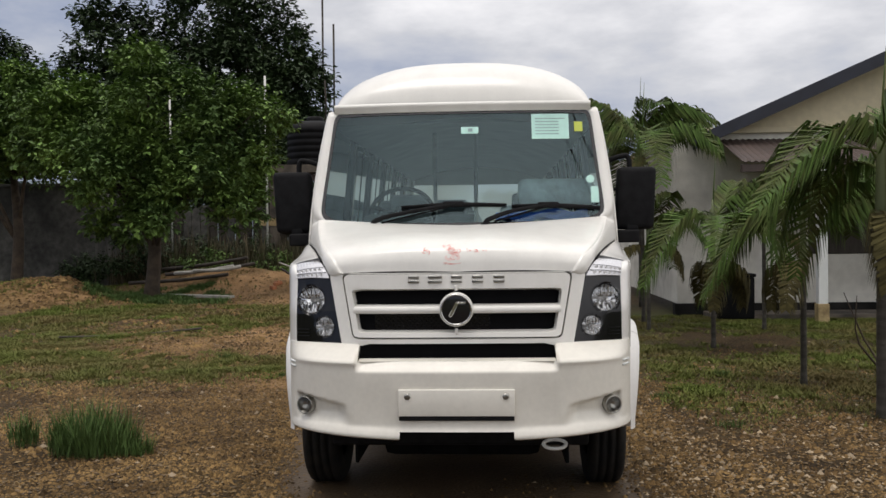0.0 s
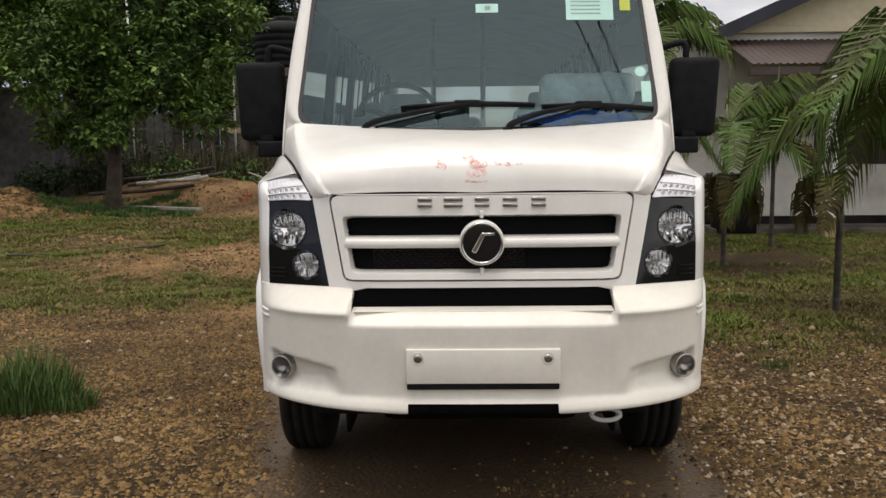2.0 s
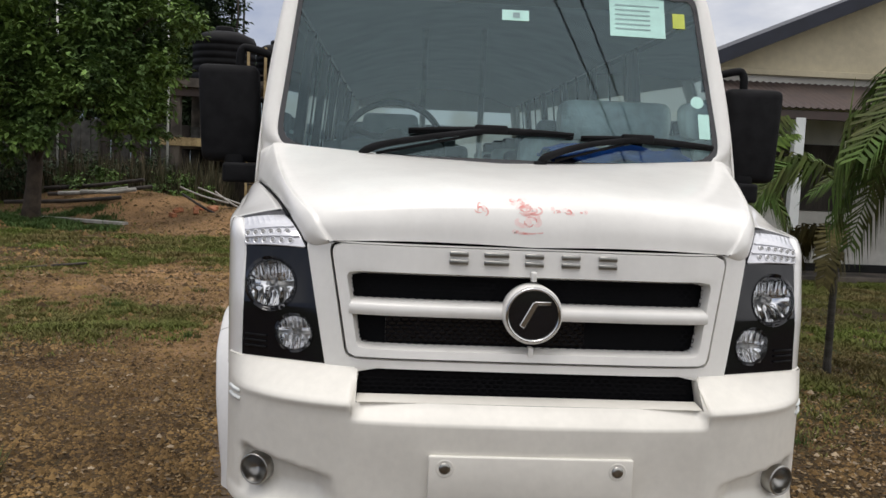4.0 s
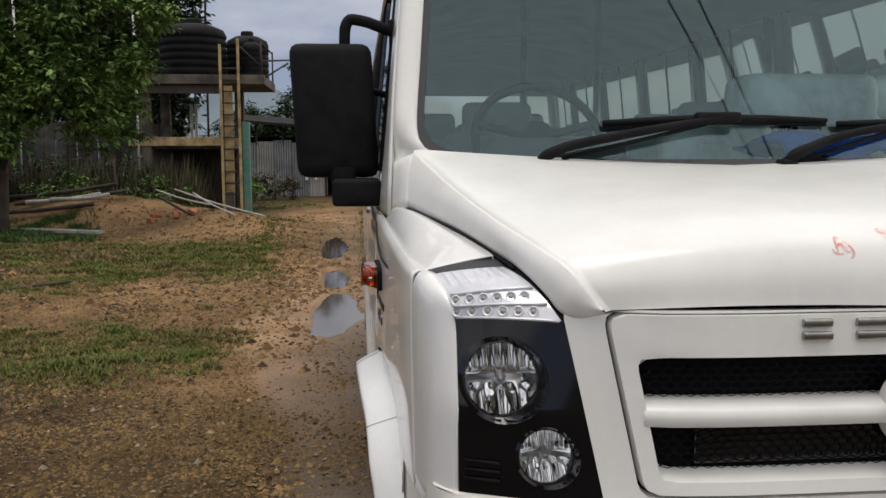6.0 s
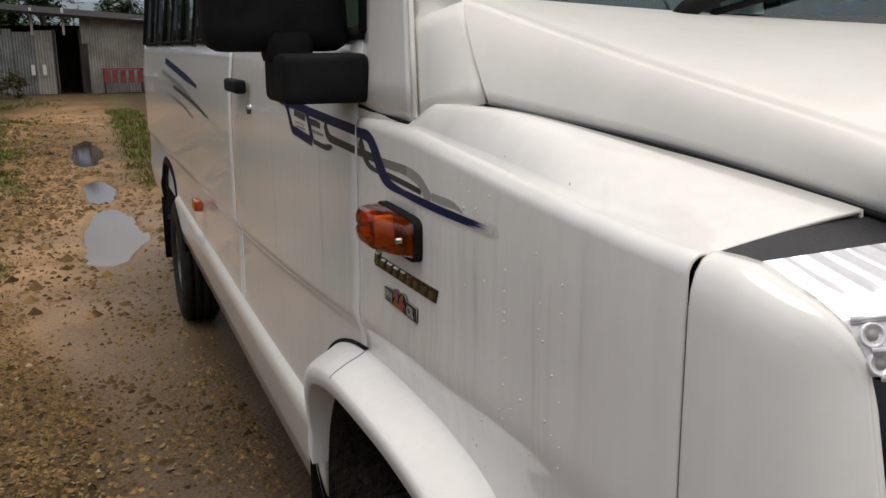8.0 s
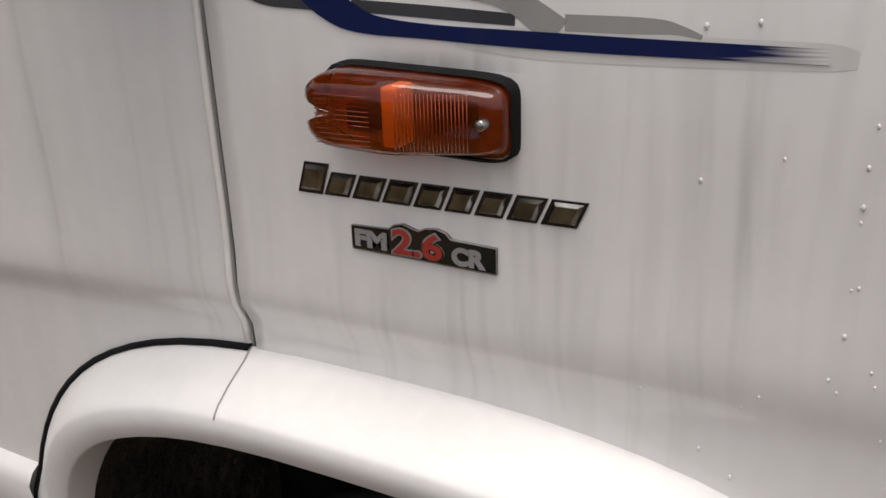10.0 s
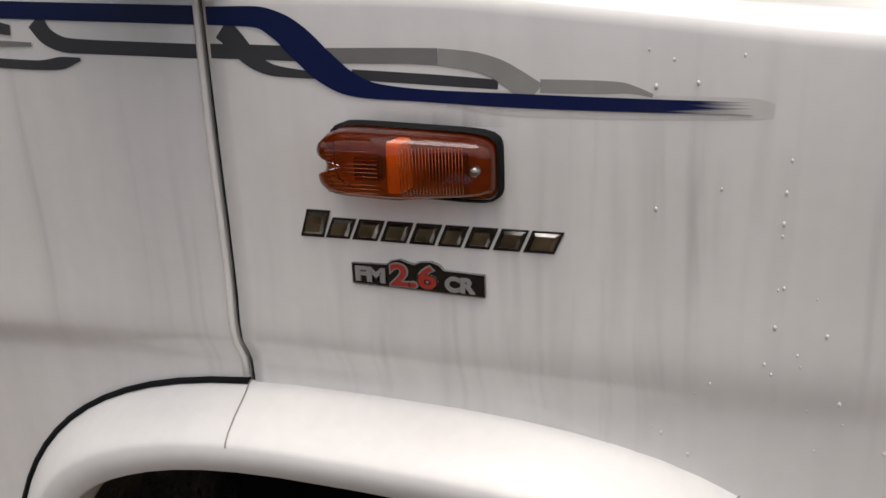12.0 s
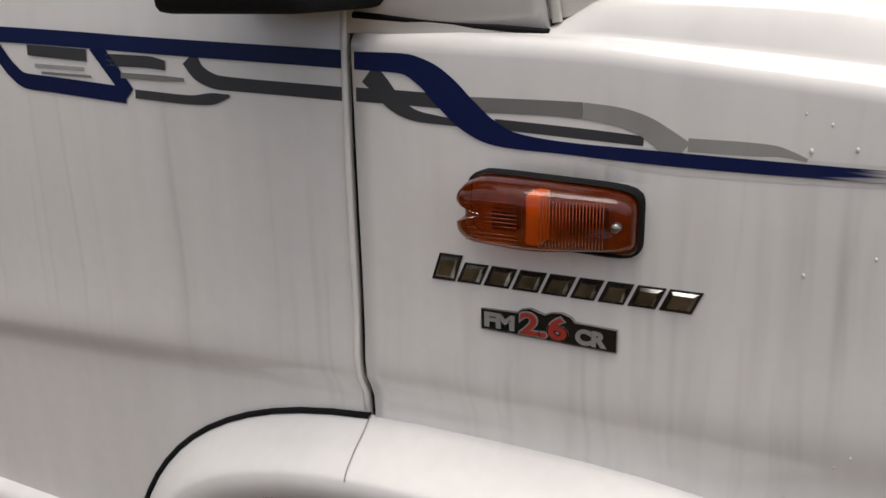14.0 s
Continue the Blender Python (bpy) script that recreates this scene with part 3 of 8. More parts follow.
sail = []
for k in range(15):
    z = 1.447 + (2.285 - 1.447) * k / 14
    p = sail_front(z)
    yr = 1.225 if z < BELT else max(glass_front(z), p.y + 0.03)
    row = [p + Vector((-0.02, 0.004, 0))]
    for u in (0, 0.08, 0.3, 0.6, 0.85, 1.0):
        y = p.y + (yr - p.y) * u
        row.append((p.x + (side_x(yr, z) - p.x) * u + 0.003 * math.sin(math.pi * u), y, z - 0.0 * u))
    sail.append(row)
both_sides("door_sail", grid(sail, flip=False), M_PAINT_SIDE, 0.006)
for s in (-1, 1):
    foot = [Vector((s * (sail_front(1.449).x + 0.002), 1.034, 1.448)), Vector((s * 0.912, 1.12, 1.455)), Vector((s * 0.924, 1.218, 1.463))]
    tubes("sail_gasket", foot, 0.0032, M_BLACK, bus, seg=6)
for s in (-1, 1):
    tubes("door_seal", [(s * (sail_front(z).x - 0.004), sail_front(z).y - 0.007, z) for z in [1.456 + 0.8 * k / 10 for k in range(11)]], 0.0045, M_PAINT, bus, seg=6)

# roof
ROOF_T = [(1.262, 2.300), (1.272, 2.37), (1.30, 2.44), (1.38, 2.525), (1.55, 2.610), (1.85, 2.675), (2.4, 2.715), (3.2, 2.72), (6.3, 2.71), (6.75, 2.62), (6.98, 2.40)]
ROOF_B = [(1.262, 0.775), (1.35, 0.79), (1.6, 0.815), (2.2, 0.838), (6.5, 0.838), (6.98, 0.80)]
roof_rows = []
for y in [1.262, 1.266, 1.272, 1.285, 1.30, 1.33, 1.38, 1.45, 1.55, 1.7, 1.85, 2.1, 2.4, 2.8, 3.5, 4.5, 5.5, 6.2, 6.5, 6.7, 6.85, 6.95, 6.98]:
    t, b = knots(y, ROOF_T), knots(y, ROOF_B)
    row = [(-b - 0.004, y, 2.285)]
    for k in range(33):
        a = math.pi * k / 32
        ca, sa = math.cos(a), math.sin(a)
        fwd = -0.055 * (1 - abs(ca) ** 2) * max(0, 1 - (y - 1.262) / 0.6)
        row.append((-b * math.copysign(abs(ca) ** (2 / 2.5), ca), y + fwd + 0.05 * max(0, 1 - (y - 1.262) / 0.6), 2.30 + (t - 2.30) * sa ** (2 / 2.3)))
    row.append((b + 0.004, y, 2.285))
    roof_rows.append(row)
part("roof", mesh_data("roof", *grid(roof_rows, flip=True)), M_PAINT, bus)
header = [[(x, screen(x, 2.27).y + dy, z) for x in [-0.775 + 1.55 * k / 20 for k in range(21)]] for z, dy in ((2.268, -0.004), (2.272, -0.014), (2.296, -0.010), (2.300, -0.022), (2.322, -0.020), (2.330, 0.02))]
part("roof_header", mesh_data("header", *grid(header)), M_PAINT, bus)
for s in (-1, 1):
    gut = [(s * (knots(y, ROOF_B) + 0.006), y, 2.29) for y in [1.42 + 5.5 * k / 30 for k in range(31)]]
    tubes("rain_gutter", gut, 0.014, M_PAINT, bus)

# window posts, side glass and rails
posts = [(1.235, 1.24), (2.44, 2.60), (3.42, 3.52), (4.36, 4.46), (5.30, 5.40), (6.22, 6.32), (6.86, 6.99)]
for s in (-1, 1):
    for a, b in posts[1:]:
        rows = [[(s * side_x(y, z), y, z) for y in (a, (a + b) / 2, b)] for z in [BELT - 0.02 + (2.31 - BELT) * k / 8 for k in range(9)]]
        solid(part("window_post", mesh_data("post", *grid(rows, flip=s < 0)), M_GLOSSBLACK if 2 < a < 6.5 else M_PAINT, bus), 0.03)
    for (_, a), (b, _) in zip(posts[:-1], posts[1:]):
        rows = [[(s * (side_x(y, z) - 0.006), y, z) for y in [(glass_front(z) - 0.012 if a < 1.3 else a - 0.02) + (b + 0.02 - (glass_front(z) - 0.012 if a < 1.3 else a - 0.02)) * k / 4 for k in range(5)]] for z in [BELT + 0.0 + (2.24 - BELT) * k / 6 for k in range(7)]]
        pane = part("side_window", mesh_data("pane", *grid(rows, flip=s < 0)), M_SIDEGLASS, bus, "tinted side window")
        frame_pts = [rows[0][0], rows[0][4], rows[6][4], rows[6][0], rows[0][0]]
        tubes("window_frame", [(p[0] + s * 0.004, p[1], p[2]) for p in frame_pts], 0.012, M_BLACK, pane, seg=6)
        mid = (a + b) / 2
        if a > 2.5:
            tubes("sliding_bar", [(s * (side_x(mid, z) - 0.0), mid, z) for z in (BELT, 1.8, 2.0, 2.24)], 0.012, M_BLACK, pane, seg=6)
    rows = [[(s * side_x(y, z), y, z) for y in [1.42 + 5.5 * k / 20 for k in range(21)]] for z in (2.235, 2.27, 2.31)]
    solid(part("cant_rail", mesh_data("rail", *grid(rows, flip=s < 0)), M_PAINT, bus), 0.02)
# back wall
back = [[(x, 6.985, z) for x in (-0.885, -0.4, 0.4, 0.885)] for z in (0.6, 1.0, 1.55)]
solid(part("rear_panel", mesh_data("rear_panel", *grid(back, flip=True)), M_PAINT, bus), 0.02)
back = [[(x * (1 - 0.12 * (z - 1.55)), 6.985, z) for x in (-0.885, -0.4, 0.4, 0.885)] for z in (2.15, 2.45)]
solid(part("rear_panel", mesh_data("rear_panel", *grid(back, flip=True)), M_PAINT, bus), 0.02)
back = [[(x, 6.98, z) for x in (-0.84, 0.84)] for z in (1.55, 2.15)]
part("rear_window", mesh_data("rear_window", *grid(back, flip=True)), M_SIDEGLASS, bus)


# ---------------------------------------------------------------- the minibus: front face
FACE = [(0.0, 0.128), (0.30, 0.130), (0.45, 0.140), (0.56, 0.172), (0.629, 0.195), (0.70, 0.219), (0.755, 0.240), (0.81, 0.264), (0.83, 0.276), (0.86, 0.33)]
LOW = [(0.0, 0.0), (0.28, 0.004), (0.45, 0.020), (0.56, 0.046), (0.66, 0.088), (0.735, 0.138), (0.79, 0.192), (0.83, 0.255), (0.858, 0.345), (0.874, 0.46), (0.886, 0.56)]


def face_y(x, z, out=0.0):
    lean = min(1, max(0, (abs(x) - 0.56) / 0.2))
    return knots(abs(x), FACE) + 0.10 * (z - 1.18) * (1 if z > 1.16 else 1 - 0.6 * lean) + 0.14 * lean * max(z - 1.18, -0.03) - out


def low_y(x, out=0.0):
    return knots(abs(x), LOW) - out


def sheet(outline, rows_n, cols_n, out=0.0, surf=face_y):
    """A sheet on the face between a left and a right edge, each a list of (x, z) from bottom to top."""
    left, right = outline
    rows = []
    for j in range(rows_n + 1):
        t = j / rows_n
        a = spline(left, rows_n + 1)[j]
        b = spline(right, rows_n + 1)[j]
        rows.append([(a[0] + (b[0] - a[0]) * i / cols_n, surf(a[0] + (b[0] - a[0]) * i / cols_n, a[1] + (b[1] - a[1]) * i / cols_n, out), a[1] + (b[1] - a[1]) * i / cols_n) for i in range(cols_n + 1)])
    return grid(rows)


def ring_sheet(outer, inner, cols, surf, out_o, out_i):
    """A band between two closed outlines of (x, z) of equal length."""
    rows = []
    for k in range(cols + 1):
        u = k / cols
        rows.append([(a[0] + (b[0] - a[0]) * u, surf(a[0] + (b[0] - a[0]) * u, a[1] + (b[1] - a[1]) * u, out_o + (out_i - out_o) * u), a[1] + (b[1] - a[1]) * u) for a, b in zip(outer, inner)])
    return grid(rows, close=True, flip=True)


def rounded(points, r, steps=5):
    """A polygon of (x, z) with its corners rounded, the same count for each corner."""
    out = []
    n_pt = len(points)
    for i, p in enumerate(points):
        a, b = Vector(points[i - 1]), Vector(points[(i + 1) % n_pt])
        p = Vector(p)
        da, db = (a - p).normalized(), (b - p).normalized()
        ang = da.angle(db)
        d = min(r / math.tan(ang / 2), (a - p).length * 0.45, (b - p).length * 0.45)
        s, e = p + da * d, p + db * d
        for k in range(steps + 1):
            u = k / steps
            out.append(tuple(s * (1 - u) ** 2 + p * 2 * u * (1 - u) + e * u * u))
    return out


def dense(outline, step=0.04):
    out = []
    for i, p in enumerate(outline):
        q = outline[(i + 1) % len(outline)]
        p, q = Vector(p), Vector(q)
        k = max(1, int((q - p).length / step))
        out += [tuple(p.lerp(q, j / k)) for j in range(k)]
    return out


# panel that carries the grille, down to the bumper
hole = dense(rounded([(-0.565, 1.346), (0.565, 1.346), (0.506, 1.028), (-0.506, 1.028)], 0.03))
outer_q = dense(rounded([(-0.627, 1.337), (-0.60, 1.342), (0.60, 1.342), (0.627, 1.337), (0.558, 0.985), (0.492, 0.985), (0.478, 1.006), (-0.478, 1.006), (-0.492, 0.985), (-0.558, 0.985)], 0.004))


def match(a, count):
    """The outline resampled to count points by angle about its middle."""
    pts = [Vector(p) for p in a]
    c = Vector((0, 1.18))
    out = []
    for k in range(count):
        ang = 2 * math.pi * k / count
        d = Vector((math.cos(ang), 0.45 * math.sin(ang)))
        best = None
        for i, p in enumerate(pts):
            q = pts[(i + 1) % len(pts)]
            e = q - p
            den = d.x * e.y - d.y * e.x
            if abs(den) < 1e-12:
                continue
            t = ((p.x - c.x) * e.y - (p.y - c.y) * e.x) / den
            s = ((p.x - c.x) * d.y - (p.y - c.y) * d.x) / den
            if t > 0 and -1e-6 <= s <= 1 + 1e-6 and (best is None or t > best):
                best = t
        out.append(tuple(c + d * best))
    return out


CNT = 160
panel_o, panel_h = match(outer_q, CNT), match(hole, CNT)
part("grille_surround", mesh_data("surround", *joined(
    ring_sheet(panel_o, panel_h, 4, face_y, 0.0, 0.0), ring_sheet(panel_h, [(x * 0.995, 1.18 + (z - 1.18) * 0.99) for x, z in panel_h], 1, face_y, 0.0, -0.03))), M_PAINT, bus)
grille_o = match(dense(rounded([(-0.556, 1.339), (0.556, 1.339), (0.499, 1.036), (-0.499, 1.036)], 0.028)), CNT)
grille = part("grille", mesh_data("grille_plate", *ring_sheet([(x * 1.004, 1.18 + (z - 1.18) * 1.01) for x, z in grille_o], grille_o, 1, face_y, -0.02, 0.006)), M_PAINT, bus, "white slatted grille with black mesh behind")


# rim of the openings and the slats between them, in section deeper than the frame
open_box = match(dense(rounded([(-0.512, 1.268), (0.512, 1.268), (0.474, 1.058), (-0.474, 1.058)], 0.02)), CNT)
open_in = match(dense(rounded([(-0.500, 1.258), (0.500, 1.258), (0.466, 1.068), (-0.466, 1.068)], 0.016)), CNT)
part("grille_frame", mesh_data("grille_frame", *joined(ring_sheet(grille_o, open_box, 5, face_y, 0.006, 0.004), ring_sheet(open_box, open_in, 2, face_y, 0.004, -0.045))), M_PAINT, grille)
slat = [[(x, face_y(x, z, o), z) for x in [-0.50 + 1.0 * k / 24 for k in range(25)]] for z, o in ((1.150, -0.05), (1.150, 0.002), (1.153, 0.007), (1.176, 0.006), (1.182, 0.001), (1.190, -0.022), (1.192, -0.05))]
part("grille_slat", mesh_data("grille_slat", *grid(slat)), M_PAINT, grille)
back = [[(x, face_y(x, z, -0.06), z) for x in [-0.53 + 1.06 * k / 20 for k in range(21)]] for z in (1.04, 1.18, 1.29)]
part("mesh_backing", mesh_data("mesh_backing", *grid(back)), M_MESH, grille, "black shadowed grille backing")


def honeycomb(x0, x1, z0, z1, y_of, cell=0.013, r=0.0016):
    """Black mesh of hexagonal cells as one sheet with holes."""
    verts, faces = [], []
    dx, dz = cell * 1.8, cell * 0.9
    nz = int((z1 - z0) / dz)
    for j in range(nz + 1):
        z = z0 + j * dz
        nx = int((x1 - x0) / dx)
        for i in range(nx + 1):
            x = x0 + (i + 0.5 * (j % 2)) * dx
            if x > x1:
                continue
            base = len(verts)
            for rr, off in ((1.0, 0), (0.80, 0)):
                for k in range(6):
                    a = math.pi / 3 * k + math.pi / 6
                    px, pz = x + math.cos(a) * dx * 0.58 * rr, z + math.sin(a) * dz * 0.66 * rr
                    verts.append((px, y_of(px, pz), pz))
            for k in range(6):
                faces.append((base + k, base + (k + 1) % 6, base + 6 + (k + 1) % 6, base + 6 + k))
    return verts, faces


for z0, z1, half in ((1.200, 1.262, 0.503), (1.076, 1.146, 0.474)):
    part("grille_mesh", mesh_data("grille_mesh", *honeycomb(-half, half, z0, z1, lambda x, z: face_y(x, z, -0.035)), smooth=False), M_MESH, grille, "black honeycomb grille mesh")
part("radiator_core", rbox(0.56, 0.01, 0.07, 0.002, 1, (-0.12, 0.176, 1.106)), M_GLOSSBLACK, grille)

# emblem
turn_front = Matrix.Rotation(radians(90), 4, "X")
em = Matrix.Translation((0, 0.108, 1.170)) @ turn_front
emblem = part("emblem", mesh_data("emblem_ring", *lathe([(0.081, -0.045), (0.082, 0.006), (0.080, 0.013), (0.076, 0.016), (0.071, 0.012)], 48, em)), M_PAINT, bus, "white round emblem mount")
part("emblem_rim", mesh_data("emblem_rim", *lathe([(0.074, 0.010), (0.076, 0.019), (0.072, 0.022), (0.068, 0.019), (0.067, 0.010)], 48, em)), M_CHROME, emblem, "chrome ring")
part("emblem_disc", mesh_data("emblem_disc", *lathe([(0.069, 0.012), (0.05, 0.013), (0.0001, 0.0135)], 48, em)), M_GLOSSBLACK, emblem, "black disc")
bar = rbox(0.016, 0.075, 0.006, 0.002, 1)
bmesh.ops.transform(bar, matrix=em @ Matrix.Translation((-0.012, 0.0, 0.016)) @ Matrix.Rotation(radians(-28), 4, "Z"), verts=bar.verts)
part("emblem_bar", bar, M_CHROME, emblem, "slanted chrome bar")
bar = rbox(0.046, 0.010, 0.006, 0.002, 1)
bmesh.ops.transform(bar, matrix=em @ Matrix.Translation((0.024, 0.033, 0.016)), verts=bar.verts)
part("emblem_bar", bar, M_CHROME, emblem)
for zz, hh in ((1.272, 0.026), (1.064, 0.026)):
    part("emblem_stem", rbox(0.014, 0.03, hh, 0.003, 2, (0, 0.120, zz)), M_PAINT, emblem)

# row of chrome blocks along the grille's upper edge
for k, x in enumerate((-0.205, -0.102, 0.002, 0.103, 0.206)):
    w = 0.052 if k != 1 else 0.068
    block = part("chrome_block", rbox(w, 0.010, 0.014, 0.003, 2, (x, face_y(x, 1.325, 0.010), 1.3255)), M_DULLCHROME, bus, "raised chrome block of two bars")
    part("chrome_bar", rbox(w, 0.010, 0.014, 0.003, 2, (x, face_y(x, 1.303, 0.010), 1.3035)), M_DULLCHROME, block)

# ---------------------------------------------------------------- headlamps
for s in (-1, 1):
    lamp = thing("headlamp", "black headlamp with clear lenses and a white LED strip", "")
    lamp.parent = bus
    inn = [(0.552, 0.988), (0.572, 1.08), (0.595, 1.20), (0.617, 1.29), (0.626, 1.320)]
    out_ = [(0.805, 0.984), (0.805, 1.08), (0.806, 1.20), (0.807, 1.29), (0.808, 1.318)]
    v, f = sheet((inn, out_), 60, 48, -0.005)
    bowls = ((0.728, 1.213, 0.068, 4, 0.014), (0.655, 1.082, 0.049, 4, 0.009))
    f = [q for q in f if not any((sum(v[i][0] for i in q) / 4 - cx) ** 2 + (sum(v[i][2] for i in q) / 4 - cz) ** 2 < (r * 1.07) ** 2 for cx, cz, r, yaw, dp in bowls)]
    v, f = (v, f) if s > 0 else flipx(v, f)
    part("lamp_body", mesh_data("lamp_body", v, f), M_LAMPBLACK, lamp)
    lens_o, lens_i = spline(LENS_OUT, 21), spline(LENS_IN, 21)

    def lens_at(u, w, lift=0.0):
        k = min(19, int(w * 20))
        q = w * 20 - k
        a, b = lens_i[k].lerp(lens_i[k + 1], q), lens_o[k].lerp(lens_o[k + 1], q)
        p = a.lerp(b, u) + Vector((0, -0.012 * math.sin(math.pi * u) - lift, 0.004 * math.sin(math.pi * u) + lift * 0.4 * w))
        return Vector((s * p.x, p.y, p.z))

    ribs = []
    for k in range(21):
        w = k / 20
        ribs.append([lens_at(u / 48, w, (0.0 if w < 0.62 else 0.0016 * max(0, math.sin(u * math.pi / 3)))) for u in range(49)])
    part("led_strip", mesh_data("led_strip", *grid(ribs, flip=s < 0)), M_LED, lamp, "white strip of two rows of LEDs")
    for w in (0.0, 0.215, 0.44):
        tubes("strip_edge", [lens_at(0.02 + 0.96 * k / 12, w, 0.003) for k in range(13)], 0.0030, M_LED, lamp, seg=6)
    for r, w in ((0, 0.11), (1, 0.32)):
        for k in range(6):
            u = 0.215 + 0.149 * k - 0.02 * r
            m = Matrix.Translation(lens_at(u, w, 0.001)) @ Matrix.Rotation(radians(s * 24), 4, "Z") @ Matrix.Rotation(radians(72), 4, "X")
            part("led", mesh_data("led", *lathe([(0.0100, -0.006), (0.0098, 0.0016), (0.0080, 0.0022), (0.0072, 0.0006), (0.0001, -0.0015)], 14, m)), M_LEDRING, lamp)
            part("led_chip", mesh_data("led_chip", *lathe([(0.0050, -0.003), (0.0044, 0.0008), (0.0001, 0.0012)], 10, m)), M_GREY4, lamp)
    back_o, back_i = Vector((0.846, 0.4285, 1.388)), Vector((0.710, 0.402, 1.412))
    bar_rows = [[lens_at(u / 8, 1.0, 0.0) for u in range(9)], [Vector((s * back_i.lerp(back_o, u / 8).x, back_i.lerp(back_o, u / 8).y, back_i.lerp(back_o, u / 8).z + 0.004 * math.sin(math.pi * u / 8))) for u in range(9)]]
    part("lamp_top_trim", mesh_data("lamp_top_trim", *grid(bar_rows, flip=s < 0)), M_TRIMBLACK, lamp, "dark ribbed strip above the LEDs")
    edge_pts = spline([BONNET_EDGE[k] for k in (1, 2, 3, 4, 5, 6)], 21)
    gask = [[(s * (p.x - 0.006), p.y + 0.012, p.z - 0.004) for p in edge_pts], [lens_at(0.0, k / 20, -0.001) for k in range(21)]]
    part("lamp_gasket", mesh_data("lamp_gasket", *grid(gask, flip=s > 0)), M_BLACK, lamp)
    for cx, cz, r, yaw, dp in bowls:
        m = Matrix.Translation((s * cx, face_y(cx, cz, -dp), cz)) @ Matrix.Rotation(radians(s * yaw), 4, "Z") @ Matrix.Rotation(radians(79), 4, "X")
        rim_o = [Vector((s * (cx + r * 1.12 * math.cos(a)), face_y(cx + r * 1.12 * math.cos(a), cz + r * 1.12 * math.sin(a), -0.0020), cz + r * 1.12 * math.sin(a))) for a in [2 * math.pi * k / 48 for k in range(48)]]
        rim_i = [m @ Vector((s * r * math.cos(a), r * math.sin(a), -0.0015)) for a in [2 * math.pi * k / 48 for k in range(48)]]
        part("lamp_collar", mesh_data("lamp_collar", *grid([rim_o, rim_i], close=True, flip=s > 0)), M_LAMPBLACK, lamp)
        part("reflector", mesh_data("reflector", *lathe([(r * 1.01, -0.0015), (r * 0.985, -0.0012), (r * 0.955, -0.010), (r * 0.93, -0.022)], 48, m)), M_LAMPBLACK, lamp, "black lamp bezel")
        rows_r = []
        for q in range(21):
            rr = r * (0.935 - 0.92 * q / 20)
            rows_r.append([])
            for k in range(176):
                a = 2 * math.pi * k / 176
                px, pz = rr * math.cos(a), rr * math.sin(a)
                lash = smooth_step(0.12, 0.30, pz / r)
                low = smooth_step(-0.05, -0.35, pz / r)
                fl = lash * abs(math.sin(px / r * 11.0 + 1.2 * pz / r)) + low * abs(math.sin(px / r * 7.0 + 0.6 * math.sin(pz / r * 2.0)))
                dep = -0.016 - 0.036 * (1 - (rr / r) ** 2) + 0.0075 * fl + 0.005 * lash
                rows_r[-1].append(m @ Vector((px, pz, dep)))
        part("reflector_flutes", mesh_data("flutes", *grid(rows_r, close=True)), M_REFLECT, lamp, "fluted chrome reflector")
        part("bulb_cap", mesh_data("bulb_cap", *lathe([(r * 0.15, -0.05), (r * 0.16, -0.024), (r * 0.1, -0.018), (0.0001, -0.017)], 14, m)), M_DULLCHROME, lamp)
        part("lens", mesh_data("lens", *lathe([(r * 1.0, -0.001), (r * 0.8, 0.002), (r * 0.4, 0.004), (0.0001, 0.005)], 32, m)), M_LENS, lamp, "clear domed lens").visible_shadow = False
    for k in range(3):
        z = 1.035 + 0.016 * k
        rib = [(s * x, face_y(x, z, 0.0), z) for x in (0.735, 0.765, 0.795)]
        tubes("lamp_rib", rib, 0.003, M_BLACK, lamp, seg=6)

# ---------------------------------------------------------------- front bumper
def bump_y(x, z, out=0.0):
    """Bumper skin: a bright shelf above, an upright face, and a lip at the foot."""
    a = abs(x)
    y = low_y(a)
    shelf = knots(z, [(0.56, 0.0), (0.58, -0.010), (0.60, -0.004), (0.63, 0.012), (0.70, 0.010), (0.876, 0.0), (0.884, 0.0), (0.890, 0.005), (0.930, 0.048), (1.0, 0.085)])
    side = knots(z, [(0.56, 0.0), (0.58, -0.010), (0.60, -0.004), (0.63, 0.010), (0.70, 0.006), (0.86, 0.0), (0.912, -0.003), (0.920, -0.010), (0.928, -0.010), (0.936, -0.006), (1.005, 0.034)])
    k = min(1, max(0, (a - 0.455) / 0.03))
    fade = max(0.0, 1 - max(0, a - 0.70) / 0.2)
    wide = side * (0.35 + 0.65 * fade)
    if z > 0.93:
        t = min(1, (z - 0.93) / 0.072)
        reach = min(1, max(0, (0.862 - a) / 0.04))
        wide = -0.008 * (1 - t) + t * reach * max(0.0, face_y(a, 1.0) - 0.003 - y)
    return y + shelf * (1 - k) * (0.35 + 0.65 * fade) + wide * k - out


